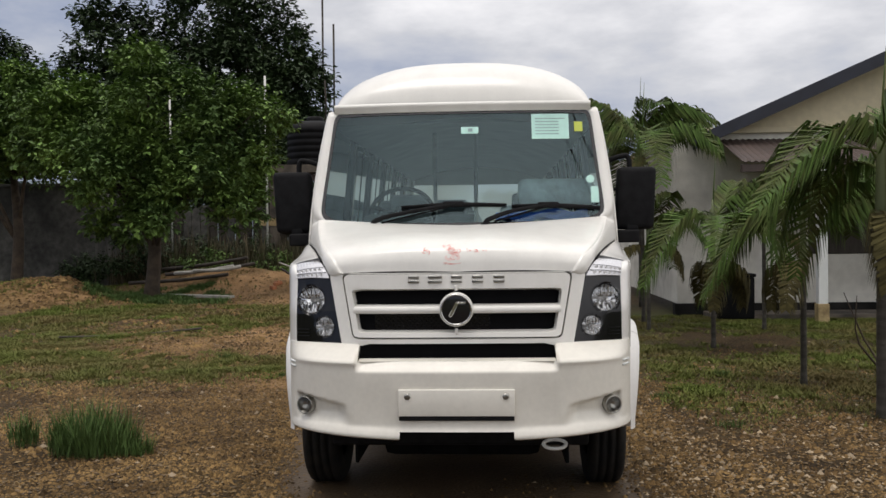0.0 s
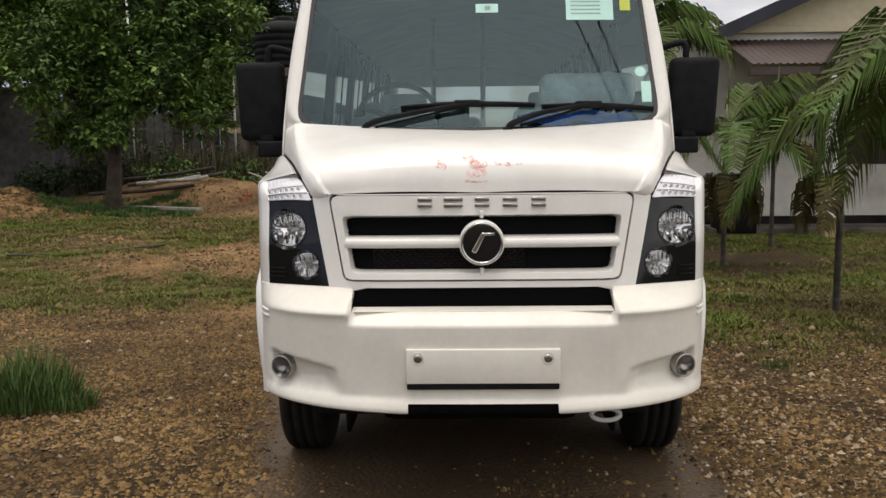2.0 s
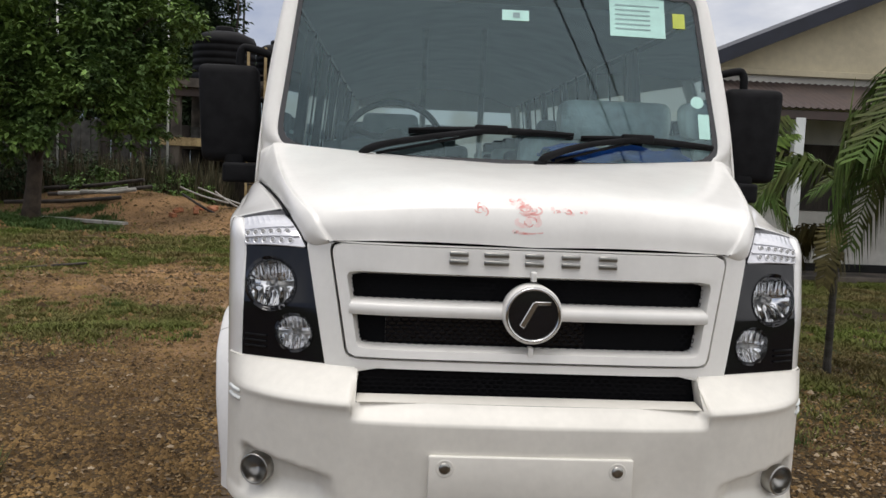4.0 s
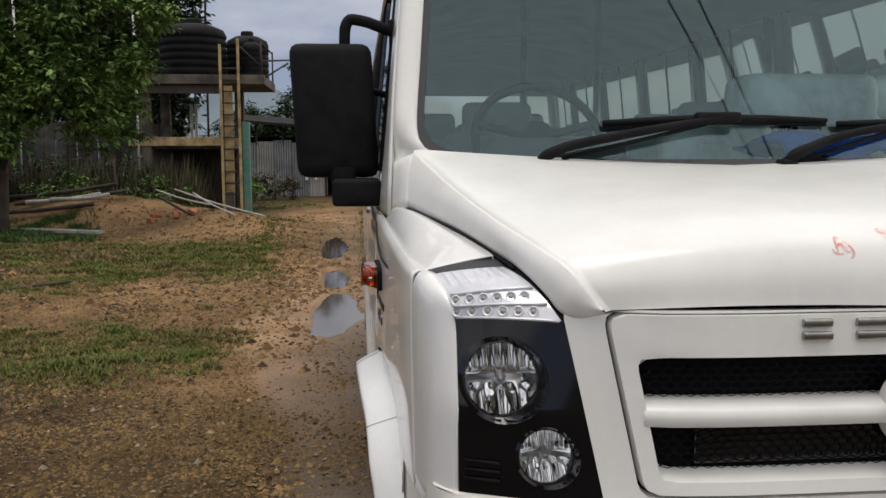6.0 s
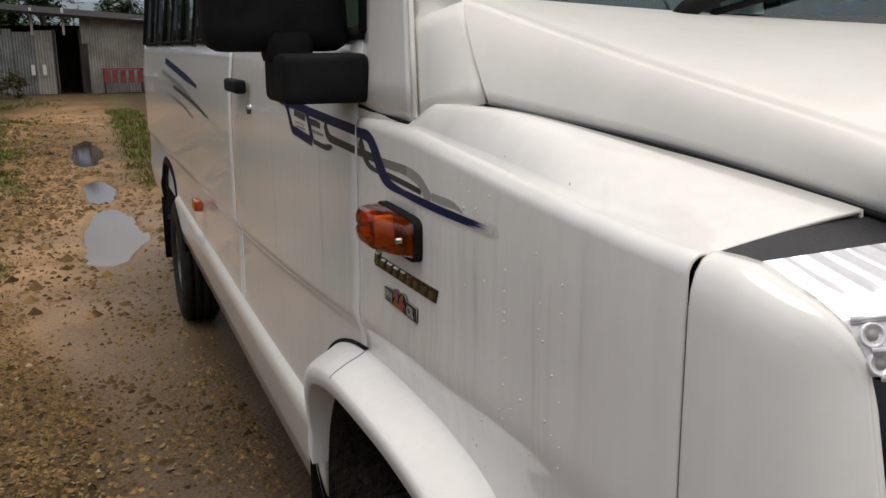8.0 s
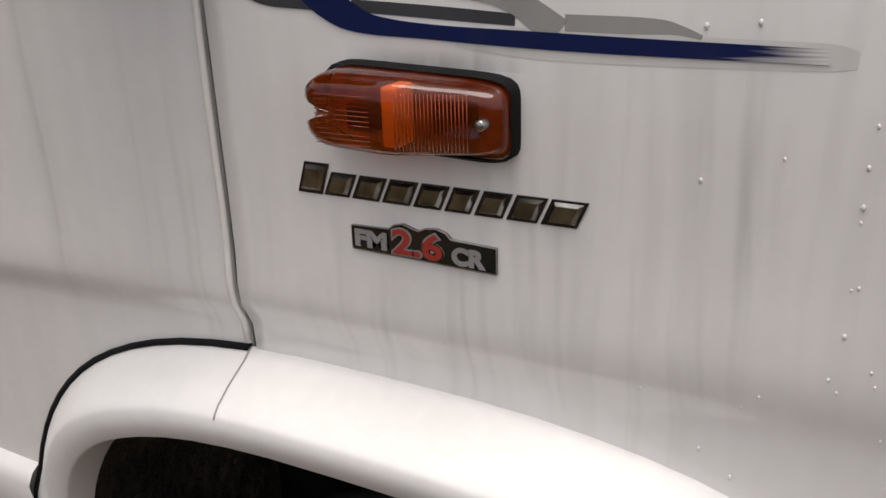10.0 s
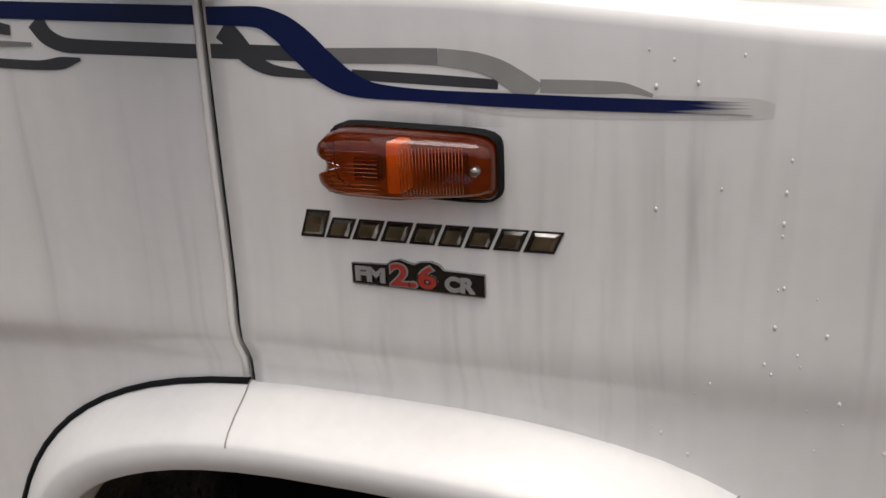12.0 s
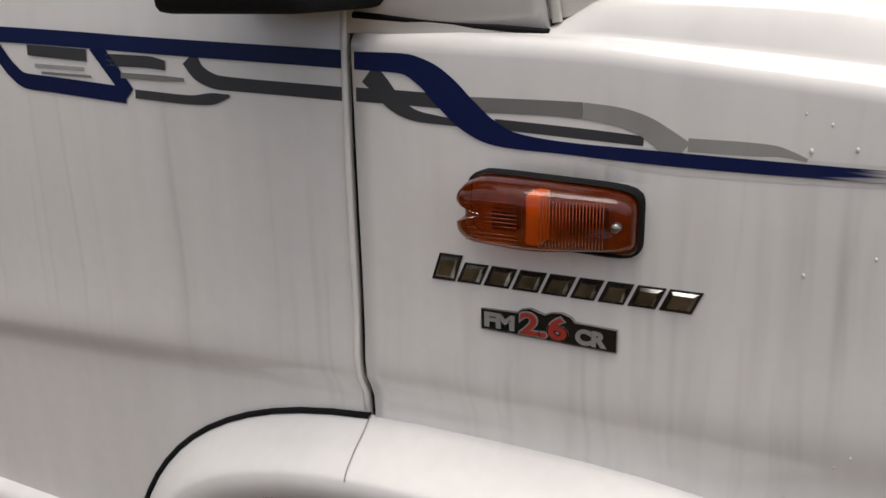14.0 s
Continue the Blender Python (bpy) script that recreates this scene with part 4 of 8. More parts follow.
xs_b = [0, 0.1, 0.2, 0.262, 0.268, 0.274, 0.30, 0.36, 0.41, 0.44, 0.455, 0.463, 0.47, 0.478, 0.486, 0.52, 0.56, 0.60, 0.64, 0.68, 0.71, 0.74, 0.77, 0.80, 0.82, 0.84, 0.855, 0.865, 0.872, 0.88, 0.886]
zs_b = [0.572, 0.58, 0.59, 0.605, 0.625, 0.65, 0.675, 0.70, 0.73, 0.76, 0.79, 0.82, 0.85, 0.876, 0.884, 0.890, 0.905, 0.915, 0.922, 0.93, 0.94, 0.945, 0.96, 0.98, 0.995, 1.004]


def fog_recess(x, z):
    a = abs(x)
    if not 0.48 < a < 0.80 or not 0.60 < z < 0.79:
        return 0.0
    top, low = 0.762 - 0.04 * (0.76 - a) / 0.25, 0.625 + 0.0 * a
    u = min(1, max(0, (a - 0.505 - 0.25 * (z - low)) / 0.05)) * min(1, max(0, (0.795 - a) / 0.025))
    v = min(1, max(0, (top - z) / 0.011)) * min(1, max(0, (z - low) / 0.055))
    return 0.050 * u * v


rows_b = []
zs_f = []
for a, b in zip(zs_b[:-1], zs_b[1:]):
    k = 3 if 0.6 <= a < 0.80 else 1
    zs_f += [a + (b - a) * j / k for j in range(k)]
zs_f.append(zs_b[-1])
xs_f = []
for a, b in zip(xs_b[:-1], xs_b[1:]):
    k = 3 if 0.475 <= a < 0.80 else 1
    xs_f += [a + (b - a) * j / k for j in range(k)]
xs_f.append(xs_b[-1])
for z in zs_f:
    row = []
    for x in xs_f:
        zz = z + 0.022 * min(1, max(0, (x - 0.3) / 0.5)) * max(0, (0.66 - z) / 0.09)
        row.append((x, bump_y(x, z) + fog_recess(x, zz), zz))
    rows_b.append(row)
keep_b = lambda i, j: not (xs_f[j] < 0.465 and zs_f[i] > 0.929) and not (xs_f[j] < 0.268 and zs_f[i] < 0.60)
bumper = part("front_bumper", mesh_data("bumper", *mirrored(*grid(rows_b, keep=keep_b))), M_BUMPER, bus, "white plastic front bumper with scuffs")
shelf = [[(x, y, z) for x in [-0.47 + 0.94 * k / 24 for k in range(25)]] for y, z in ((0.052, 0.930), (0.12, 0.936))]
part("bumper_shelf", mesh_data("shelf", *grid(shelf)), M_BUMPER, bumper)
for s in (-1, 1):
    tail = [[(s * (0.886 - 0.0025 * q), 0.545 + 0.035 * q, z) for q in range(4)] for z in (0.60, 0.66, 0.74, 0.82, 0.90, 0.96, 1.000)]
    part("bumper_tail", mesh_data("tail", *grid(tail, flip=s < 0)), M_BUMPER, bumper)
lip = [[(x, bump_y(x, 0.572) + o, 0.572 + dz + 0.022 * min(1, max(0, (x - 0.3) / 0.5))) for x in xs_f] for o, dz in ((0, 0), (0.012, -0.006), (0.08, 0.01))]
lip_sheet = grid(lip, flip=True, keep=lambda i, j: xs_f[j] > 0.27)
for v_f in (lip_sheet, flipx(*lip_sheet)):
    part("bumper_lip", mesh_data("lip", *v_f), M_BUMPER, bumper)
topf = [[(x, bump_y(x, 1.004) + o, 1.004 + dz) for x in [0.478 + 0.40 * k / 12 for k in range(13)]] for o, dz in ((0, 0), (0.008, 0.002), (0.10, 0.002))]
for v_f in (grid(topf), flipx(*grid(topf))):
    part("bumper_top", mesh_data("bumper_top", *v_f), M_BUMPER, bumper)
for s in (-1, 1):
    cheek = [[(s * x, y, z) for y in (0.020 + max(0, z - 0.925) * 1.25, 0.07 + max(0, z - 0.925) * 0.6, 0.15)] for x, z in ((0.478, 0.90), (0.479, 0.93), (0.474, 0.96), (0.468, 0.985), (0.476, 1.006))]
    part("intake_cheek", mesh_data("cheek", *grid(cheek, flip=s > 0)), M_BUMPER, bumper)
intake = part("lower_intake", rbox(0.98, 0.02, 0.12, 0.004, 1, (0, 0.165, 0.972)), M_MESH, bus, "black lower air intake")
part("intake_mesh", mesh_data("intake_mesh", *honeycomb(-0.462, 0.462, 0.938, 1.000, lambda x, z: 0.128), smooth=False), M_MESH, intake)
# plain plate mount with two screws
plate = part("plate_mount", rbox(0.545, 0.018, 0.125, 0.004, 2, (0, 0.0035, 0.742)), M_BUMPER, bus, "blank white number plate mount")
part("plate_slot", rbox(0.54, 0.012, 0.020, 0.003, 1, (0, 0.004, 0.668)), M_BLACK, bumper)
for s in (-1, 1):
    m = Matrix.Translation((s * 0.230, -0.0055, 0.772)) @ turn_front
    part("screw_cup", mesh_data("screw_cup", *lathe([(0.024, 0.0), (0.022, 0.002), (0.017, -0.002), (0.014, -0.006), (0.0001, -0.006)], 18, m)), M_BUMPER, plate)
    part("screw", mesh_data("screw", *lathe([(0.016, -0.003), (0.015, 0.003), (0.008, 0.005), (0.0001, 0.004)], 14, m)), M_DULLCHROME, plate)
    m = Matrix.Translation((s * 0.742, 0.165, 0.705)) @ Matrix.Rotation(radians(s * 22), 4, "Z") @ turn_front
    fog = part("fog_lamp", mesh_data("fog_lamp", *lathe([(0.044, -0.03), (0.044, 0.016), (0.040, 0.020), (0.037, 0.014), (0.03, 0.002), (0.0001, -0.008)], 24, m)), M_DULLCHROME, bus, "round fog lamp")
    part("lens", mesh_data("lens", *lathe([(0.039, 0.016), (0.025, 0.021), (0.0001, 0.023)], 24, m)), M_LENS, fog).visible_shadow = False
    for k in range(2):
        pts = [(s * x, bump_y(x, 0.90) - 0.002, 0.912 - 0.022 * k) for x in (0.80, 0.82, 0.838)]
        tubes("scuff_strip", pts, 0.006, M_WHITE, bumper, seg=6)
# chassis beam, tow eye, and an added block that darkens the space underneath
part("underbus_blocker", rbox(0.86, 0.95, 0.24, 0.06, 2, (0, 1.15, 0.44)), M_SHADED_FLAP, bus)
part("chassis_beam", rbox(1.3, 0.16, 0.12, 0.02, 2, (0, 0.42, 0.52)), M_BLACK, bus)
ring = [(0.47 + 0.055 * math.cos(a), 0.22 + 0.012 * math.sin(a), 0.498 + 0.020 * math.sin(a)) for a in [2 * math.pi * k / 20 for k in range(21)]]
tubes("tow_eye", ring, 0.009, M_WHITE, bus, "pale tow eye under the bumper")


# ---------------------------------------------------------------- wheel arches, wheels, sills
def arch_line(cy, top, half, zc=0.55, n=2.8, low=0.5, count=40):
    """Points (y, z) of the opening from its front foot over the top to its rear foot."""
    pts = []
    for k in range(count + 1):
        a = math.pi * k / count
        ca, sa = math.cos(a), math.sin(a)
        pts.append((cy - half * math.copysign(abs(ca) ** (2 / n), ca), zc + (top - zc) * sa ** (2 / n)))
    return [(pts[0][0], low)] + pts + [(pts[-1][0], low)]


for cy, name, mat, t_out, t_in, h_out, h_in in ((FRONT_WHEEL - 0.03, "front_arch_trim", M_TRIM, 1.058, 0.992, 0.545, 0.462), (REAR_WHEEL, "rear_arch_trim", M_BLACK, 0.95, 0.90, 0.54, 0.49)):
    o, i_ = arch_line(cy, t_out, h_out), arch_line(cy, t_in, h_in)
    for s in (-1, 1):
        rows = []
        for k, ((ya, za), (yb, zb)) in enumerate(zip(o, i_)):
            xa = side_x(ya, max(za, 0.62)) - 0.004
            if cy < 2 and ya < 0.62:
                xa = 0.885
            rise = 0.068 if cy < 2 else 0.012
            if cy < 2 and ya < cy:
                rise *= 0.40 + 0.60 * min(1, max(0, (za - 0.55) / 0.40))
            if cy < 2 and ya > cy:
                rise *= 0.28 + 0.72 * min(1, max(0, (za - 0.76) / 0.26))
                if za < 0.72:
                    continue
            row = []
            for u, bx in ((0, -0.004), (0.05, 0.05 * rise), (0.11, 0.15 * rise), (0.19, 0.33 * rise), (0.30, 0.58 * rise), (0.44, 0.84 * rise), (0.52, 0.95 * rise), (0.58, rise), (0.97, rise), (1.0, 0.92 * rise), (0.99, -0.01), (0.97, -0.06)):
                y, z = ya + (yb - ya) * u, za + (zb - za) * u
                row.append((s * (xa + bx + (0.006 if cy < 2 else 0)), y, z))
            rows.append(row)
        trim = part(name, mesh_data(name, *grid(rows, flip=s > 0)), mat, bus, "white flared wheel arch trim" if cy < 2 else "black wheel arch edge")
        if cy < 2:
            for want in (0.765, 1.222):
                k = min(range(len(rows)), key=lambda q: abs((o[q][0] + i_[q][0]) / 2 - want) + (0 if o[q][1] > 0.8 else 9))
                pts = [Vector(p) + Vector((s * 0.0016, 0, 0.0016)) for p in rows[k][:8]]
                tubes("trim_joint", [p - Vector((s * 0.001, 0, 0.001)) for p in pts], 0.0008, M_GREY4, trim, seg=5)
            gap = [Vector((s * (side_x(y, max(z, 0.62)) + 0.001), y, z)) for y, z in o if y > 1.215 and z > 0.72]
            tubes("trim_gap", gap, 0.0045, M_BLACK, trim, seg=5)
        # dark liner
        liner = [[(s * x, yb, zb + 0.0) for x in (0.92, 0.55)] for yb, zb in i_]
        part("wheel_liner", mesh_data("liner", *grid(liner, flip=s > 0)), M_LINER, bus)

gz = {FRONT_WHEEL: 0.078, REAR_WHEEL: -0.008}


def wheel(cy, x0, s, name="wheel"):
    w = thing(name, "black tyre on a steel rim" if cy > 2 else "black tyre on a grey steel rim", "")
    w.parent = bus
    m = Matrix.Translation((s * x0, cy, gz[cy] + WHEEL_R)) @ Matrix.Rotation(radians(s * 90), 4, "Y")
    R = WHEEL_R
    prof = [(0.205, -0.085), (0.23, -0.10), (0.28, -0.107), (0.325, -0.100), (0.345, -0.088), (R, -0.072)]
    for g in (-0.045, -0.0, 0.045):
        prof += [(R, g - 0.008), (R - 0.012, g - 0.006), (R - 0.012, g + 0.006), (R, g + 0.008)]
    prof += [(R, 0.072), (0.345, 0.088), (0.325, 0.100), (0.28, 0.107), (0.23, 0.10), (0.205, 0.085)]
    part("tyre", mesh_data("tyre", *lathe(prof, 48, m)), M_RUBBER, w)
    part("rim", mesh_data("rim", *lathe([(0.21, 0.08), (0.195, 0.085), (0.185, 0.05), (0.12, 0.02), (0.09, 0.045), (0.05, 0.06), (0.0001, 0.062)], 32, m)), M_DULLCHROME, w, "dusty steel rim")
    return w


for s in (-1, 1):
    wheel(FRONT_WHEEL, 0.80, s)
    wheel(REAR_WHEEL, 0.82, s)
    part("mud_flap", rbox(0.30, 0.02, 0.46, 0.008, 2, (s * 0.79, 1.62, 0.52)), M_SHADED_FLAP, bus, "black rubber mud flap")
    part("mud_flap", rbox(0.34, 0.02, 0.40, 0.008, 2, (s * 0.77, 5.75, 0.42)), M_SHADED_FLAP, bus, "black rubber mud flap")
    rows = []
    for y in [1.60 + (4.58 - 1.60) * k / 20 for k in range(21)]:
        x = side_x(y, 0.8)
        rows.append([(s * (x + a), y, z) for a, z in ((-0.01, 0.815), (0.012, 0.800), (0.020, 0.785), (0.014, 0.74), (0.0, 0.64), (-0.012, 0.575), (-0.04, 0.565))])
    part("sill", mesh_data("sill", *grid(rows, flip=s > 0)), M_PAINT_SIDE, bus)
part("underbody", rbox(1.5, 5.2, 0.10, 0.02, 1, (0, 4.2, 0.60)), M_BLACK, bus)
part("fuel_tank", rbox(0.5, 1.0, 0.3, 0.06, 3, (0.45, 3.2, 0.44)), M_BLACK, bus)
part("axle", mesh_data("axle", *tube([(-0.7, REAR_WHEEL, 0.35), (0.7, REAR_WHEEL, 0.35)], 0.07, 12)), M_BLACK, bus)
part("axle", mesh_data("axle", *tube([(-0.7, FRONT_WHEEL, 0.40), (0.7, FRONT_WHEEL, 0.40)], 0.05, 12)), M_BLACK, bus)

# ---------------------------------------------------------------- materials of the yard
M_GRASS = material("grass_blades", (0.118, 0.150, 0.032), 0.7, 0, 0.2, 0.7, second=(0.165, 0.135, 0.055), spec=0.15, rand=0.35)
M_TUFT = material("tall_grass_blades", (0.075, 0.125, 0.035), 0.65, 0, 0.15, 2.0, spec=0.15, rand=0.35)
M_PEBBLE = material("pebbles", (0.185, 0.116, 0.047), 0.75, 0, 0.2, 1.3, second=(0.080, 0.048, 0.019), spec=0.15, rand=0.75, fine=(120, 0.2))
M_LITTER = material("dead_leaf_litter", (0.17, 0.112, 0.046), 0.7, 0, 0.2, 3, second=(0.12, 0.075, 0.036), rand=0.6)
M_CLOD = material("wet_clods", (0.170, 0.104, 0.052), 0.8, 0, 0.25, 12, 0.5, 40, second=(0.085, 0.052, 0.026), spec=0.15, rand=0.3)
M_PALE = material("pale_stones", (0.36, 0.275, 0.175), 0.7, 0, 0.2, 9, rand=0.3)
M_LEAF = material("broad_leaves", (0.135, 0.215, 0.050), 0.6, 0, 0.25, 0.8, second=(0.060, 0.105, 0.034), spec=0.15, rand=0.5)
M_LEAF_DARK = material("dark_leaves", (0.044, 0.070, 0.028), 0.55, 0, 0.25, 0.5, second=(0.028, 0.046, 0.022), spec=0.15, rand=0.45)
M_PALM = material("palm_leaflets", (0.062, 0.110, 0.022), 0.65, 0, 0.25, 2.5, second=(0.065, 0.070, 0.022), spec=0.15, rand=0.4)
M_PALM_BRIGHT = material("young_palm_leaflets", (0.12, 0.19, 0.03), 0.5, 0, 0.2, 2.5, spec=0.15, rand=0.3)
M_PALM_DRY = material("dry_palm_leaflets", (0.10, 0.085, 0.030), 0.7, 0, 0.25, 3, spec=0.15, rand=0.35)
M_SHAFT = material("palm_crownshaft", (0.13, 0.15, 0.055), 0.5, 0, 0.2, 3, second=(0.075, 0.095, 0.035), stretch=(1, 1, 0.3))
M_STALK = material("dry_stalks", (0.115, 0.095, 0.062), 0.85, 0, 0.25, 1.5, second=(0.045, 0.050, 0.026), spec=0.1, rand=0.5)
M_TRUNK = material("palm_trunk", (0.032, 0.027, 0.021), 0.85, 0, 0.25, 3, 0.6, 60, second=(0.085, 0.078, 0.066), stretch=(1, 1, 4))
M_BARK = material("tree_bark", (0.075, 0.055, 0.038), 0.9, 0, 0.25, 6, 0.7, 30)
M_WALL_OLD = material("mouldy_plaster", (0.085, 0.082, 0.074), 0.9, 0, 0.3, 0.8, 0.3, 20, second=(0.020, 0.020, 0.018), fine=(6, 0.4))
M_CREAM = material("cream_plaster", (0.66, 0.58, 0.40), 0.85, 0, 0.08, 1.0, 0.15, 25, fine=(8, 0.05))
M_HOUSEWALL = material("stained_white_plaster", (0.64, 0.62, 0.56), 0.85, 0, 0.12, 1.1, 0.15, 25, second=(0.46, 0.44, 0.39), fine=(6, 0.08))
M_PLINTH = material("black_plinth_paint", (0.026, 0.025, 0.024), 0.85, 0, 0.3, 3, spec=0.12)
M_ROOFEDGE = material("dark_roof_fascia", (0.018, 0.021, 0.035), 0.6, 0, 0.2, 3)
M_RUSTROOF = material("brown_roof_sheet", (0.075, 0.050, 0.042), 0.65, 0.0, 0.25, 2.0, 0.2, 30, second=(0.045, 0.033, 0.030))
M_TIN = material("galvanised_sheet", (0.30, 0.31, 0.32), 0.5, 0.35, 0.15, 1.2, 0.1, 10, second=(0.20, 0.20, 0.20), fine=(3, 0.12))
M_TIN_WARM = material("weathered_sheet", (0.42, 0.41, 0.38), 0.6, 0.2, 0.15, 1.2, second=(0.28, 0.26, 0.23))
M_DARKWOOD = material("dark_weathered_wood", (0.05, 0.040, 0.032), 0.85, 0, 0.3, 5, 0.5, 40, stretch=(1, 1, 0.2))
M_PALEWOOD = material("pale_plank_wood", (0.42, 0.40, 0.36), 0.8, 0, 0.15, 8, 0.3, 40)
M_YELLOW = material("faded_yellow_paint", (0.48, 0.36, 0.18), 0.75, 0, 0.2, 4, second=(0.24, 0.17, 0.08), fine=(20, 0.2))
M_CONCRETE = material("stained_concrete", (0.15, 0.125, 0.10), 0.9, 0, 0.25, 2, 0.3, 25, second=(0.05, 0.043, 0.036))
M_TANK = material("black_tank_plastic", (0.007, 0.007, 0.008), 0.6, 0, 0.2, 4, spec=0.12)
M_TEAL = material("teal_paint", (0.05, 0.27, 0.22), 0.6, 0, 0.15, 4, second=(0.20, 0.25, 0.20))
M_REDBRICK = material("orange_brick", (0.42, 0.17, 0.08), 0.85, 0, 0.15, 8, rand=0.2)
M_POLE = material("white_pole_paint", (0.62, 0.62, 0.58), 0.6, 0, 0.1, 6)
M_CABLE = material("black_cable", (0.015, 0.015, 0.015), 0.6)
M_SIGNRED = material("faded_red_board", (0.28, 0.05, 0.05), 0.7, 0, 0.15, 4)
# blue-grey haze of distance is mixed into the hill's base colour
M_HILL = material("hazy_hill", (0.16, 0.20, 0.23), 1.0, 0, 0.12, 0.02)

# ground: soil, gravel and grass by the cover painted on the sheet
M_GROUND = bpy.data.materials.new("wet_gravel_soil")
M_GROUND.use_nodes = True
nt, nl = M_GROUND.node_tree.nodes, M_GROUND.node_tree.links
gb = nt["Principled BSDF"]
gb.inputs["Specular IOR Level"].default_value = 0.2


def node_noise(scale, detail=5, vec=None):
    n_ = nt.new("ShaderNodeTexNoise")
    n_.inputs["Scale"].default_value, n_.inputs["Detail"].default_value = scale, detail
    nl.new(g_co.outputs["Object"], n_.inputs["Vector"])
    return n_.outputs["Fac"]


def node_ramp(fac, p0, c0, p1, c1):
    r_ = nt.new("ShaderNodeValToRGB")
    r_.color_ramp.elements[0].position, r_.color_ramp.elements[0].color = p0, (*c0, 1)
    r_.color_ramp.elements[1].position, r_.color_ramp.elements[1].color = p1, (*c1, 1)
    nl.new(fac, r_.inputs["Fac"])
    return r_.outputs["Color"]


def node_mix(fac, a, b, blend="MIX"):
    m_ = nt.new("ShaderNodeMix")
    m_.data_type, m_.blend_type = "RGBA", blend
    if isinstance(fac, float):
        m_.inputs["Factor"].default_value = fac
    else:
        nl.new(fac, m_.inputs["Factor"])
    nl.new(a, m_.inputs["A"])
    nl.new(b, m_.inputs["B"])
    return m_.outputs["Result"]


g_co = nt.new("ShaderNodeTexCoord")
soil = node_ramp(node_noise(1.8, 8), 0.38, (0.034, 0.021, 0.008), 0.62, (0.076, 0.048, 0.0185))
vor = nt.new("ShaderNodeTexVoronoi")
vor.inputs["Scale"].default_value = 48
nl.new(g_co.outputs["Object"], vor.inputs["Vector"])
stone = node_ramp(vor.outputs["Color"], 0.2, (0.030, 0.018, 0.008), 0.9, (0.170, 0.106, 0.046))
gravel = node_mix(node_ramp(node_noise(2.6, 4), 0.38, (0.10, 0.10, 0.10), 0.62, (0.85, 0.85, 0.85)), soil, stone)
turf = node_ramp(node_noise(2.2), 0.35, (0.086, 0.072, 0.026), 0.65, (0.066, 0.090, 0.021))
attr = nt.new("ShaderNodeVertexColor")
attr.layer_name = "cover"
sep = nt.new("ShaderNodeSeparateColor")
nl.new(attr.outputs["Color"], sep.inputs["Color"])
edge_n = nt.new("ShaderNodeMath")
edge_n.operation = "MULTIPLY_ADD"
nl.new(node_noise(5.0), edge_n.inputs[0])
edge_n.inputs[1].default_value = 0.8
edge_n.inputs[2].default_value = -0.4
add_n = nt.new("ShaderNodeMath")
add_n.operation, add_n.use_clamp = "ADD", True
nl.new(sep.outputs["Red"], add_n.inputs[0])
nl.new(edge_n.outputs["Value"], add_n.inputs[1])
col = node_mix(add_n.outputs["Value"], gravel, turf)
mud = node_ramp(node_noise(1.6), 0.3, (0.102, 0.068, 0.040), 0.7, (0.165, 0.114, 0.070))
col = node_mix(sep.outputs["Green"], col, mud)
red_soil = node_ramp(node_noise(2.4), 0.3, (0.30, 0.174, 0.078), 0.7, (0.54, 0.322, 0.154))
col = node_mix(sep.outputs["Blue"], col, red_soil)
col = node_mix(1.0, col, node_ramp(node_noise(70, 3), 0.3, (0.46, 0.46, 0.46), 0.7, (1.0, 1.0, 1.0)), "MULTIPLY")
nl.new(col, gb.inputs["Base Color"])
rough_n = nt.new("ShaderNodeMapRange")
rough_n.inputs["To Min"].default_value, rough_n.inputs["To Max"].default_value = 0.85, 0.48
nl.new(sep.outputs["Green"], rough_n.inputs["Value"])
nl.new(rough_n.outputs["Result"], gb.inputs["Roughness"])
bump1 = nt.new("ShaderNodeBump")
bump1.inputs["Strength"].default_value, bump1.inputs["Distance"].default_value = 0.45, 0.025
hgt = nt.new("ShaderNodeMath")
hgt.operation = "ADD"
nl.new(vor.outputs["Distance"], hgt.inputs[0])
nl.new(node_noise(24, 6), hgt.inputs[1])
nl.new(hgt.outputs["Value"], bump1.inputs["Height"])
bump_s = nt.new("ShaderNodeMapRange")
bump_s.inputs["To Min"].default_value, bump_s.inputs["To Max"].default_value = 0.9, 0.12
nl.new(sep.outputs["Green"], bump_s.inputs["Value"])
nl.new(bump_s.outputs["Result"], bump1.inputs["Strength"])
nl.new(bump1.outputs["Normal"], gb.inputs["Normal"])


# ---------------------------------------------------------------- ground
def smooth(a, b, v):
    t = min(1, max(0, (v - a) / (b - a)))
    return t * t * (3 - 2 * t)


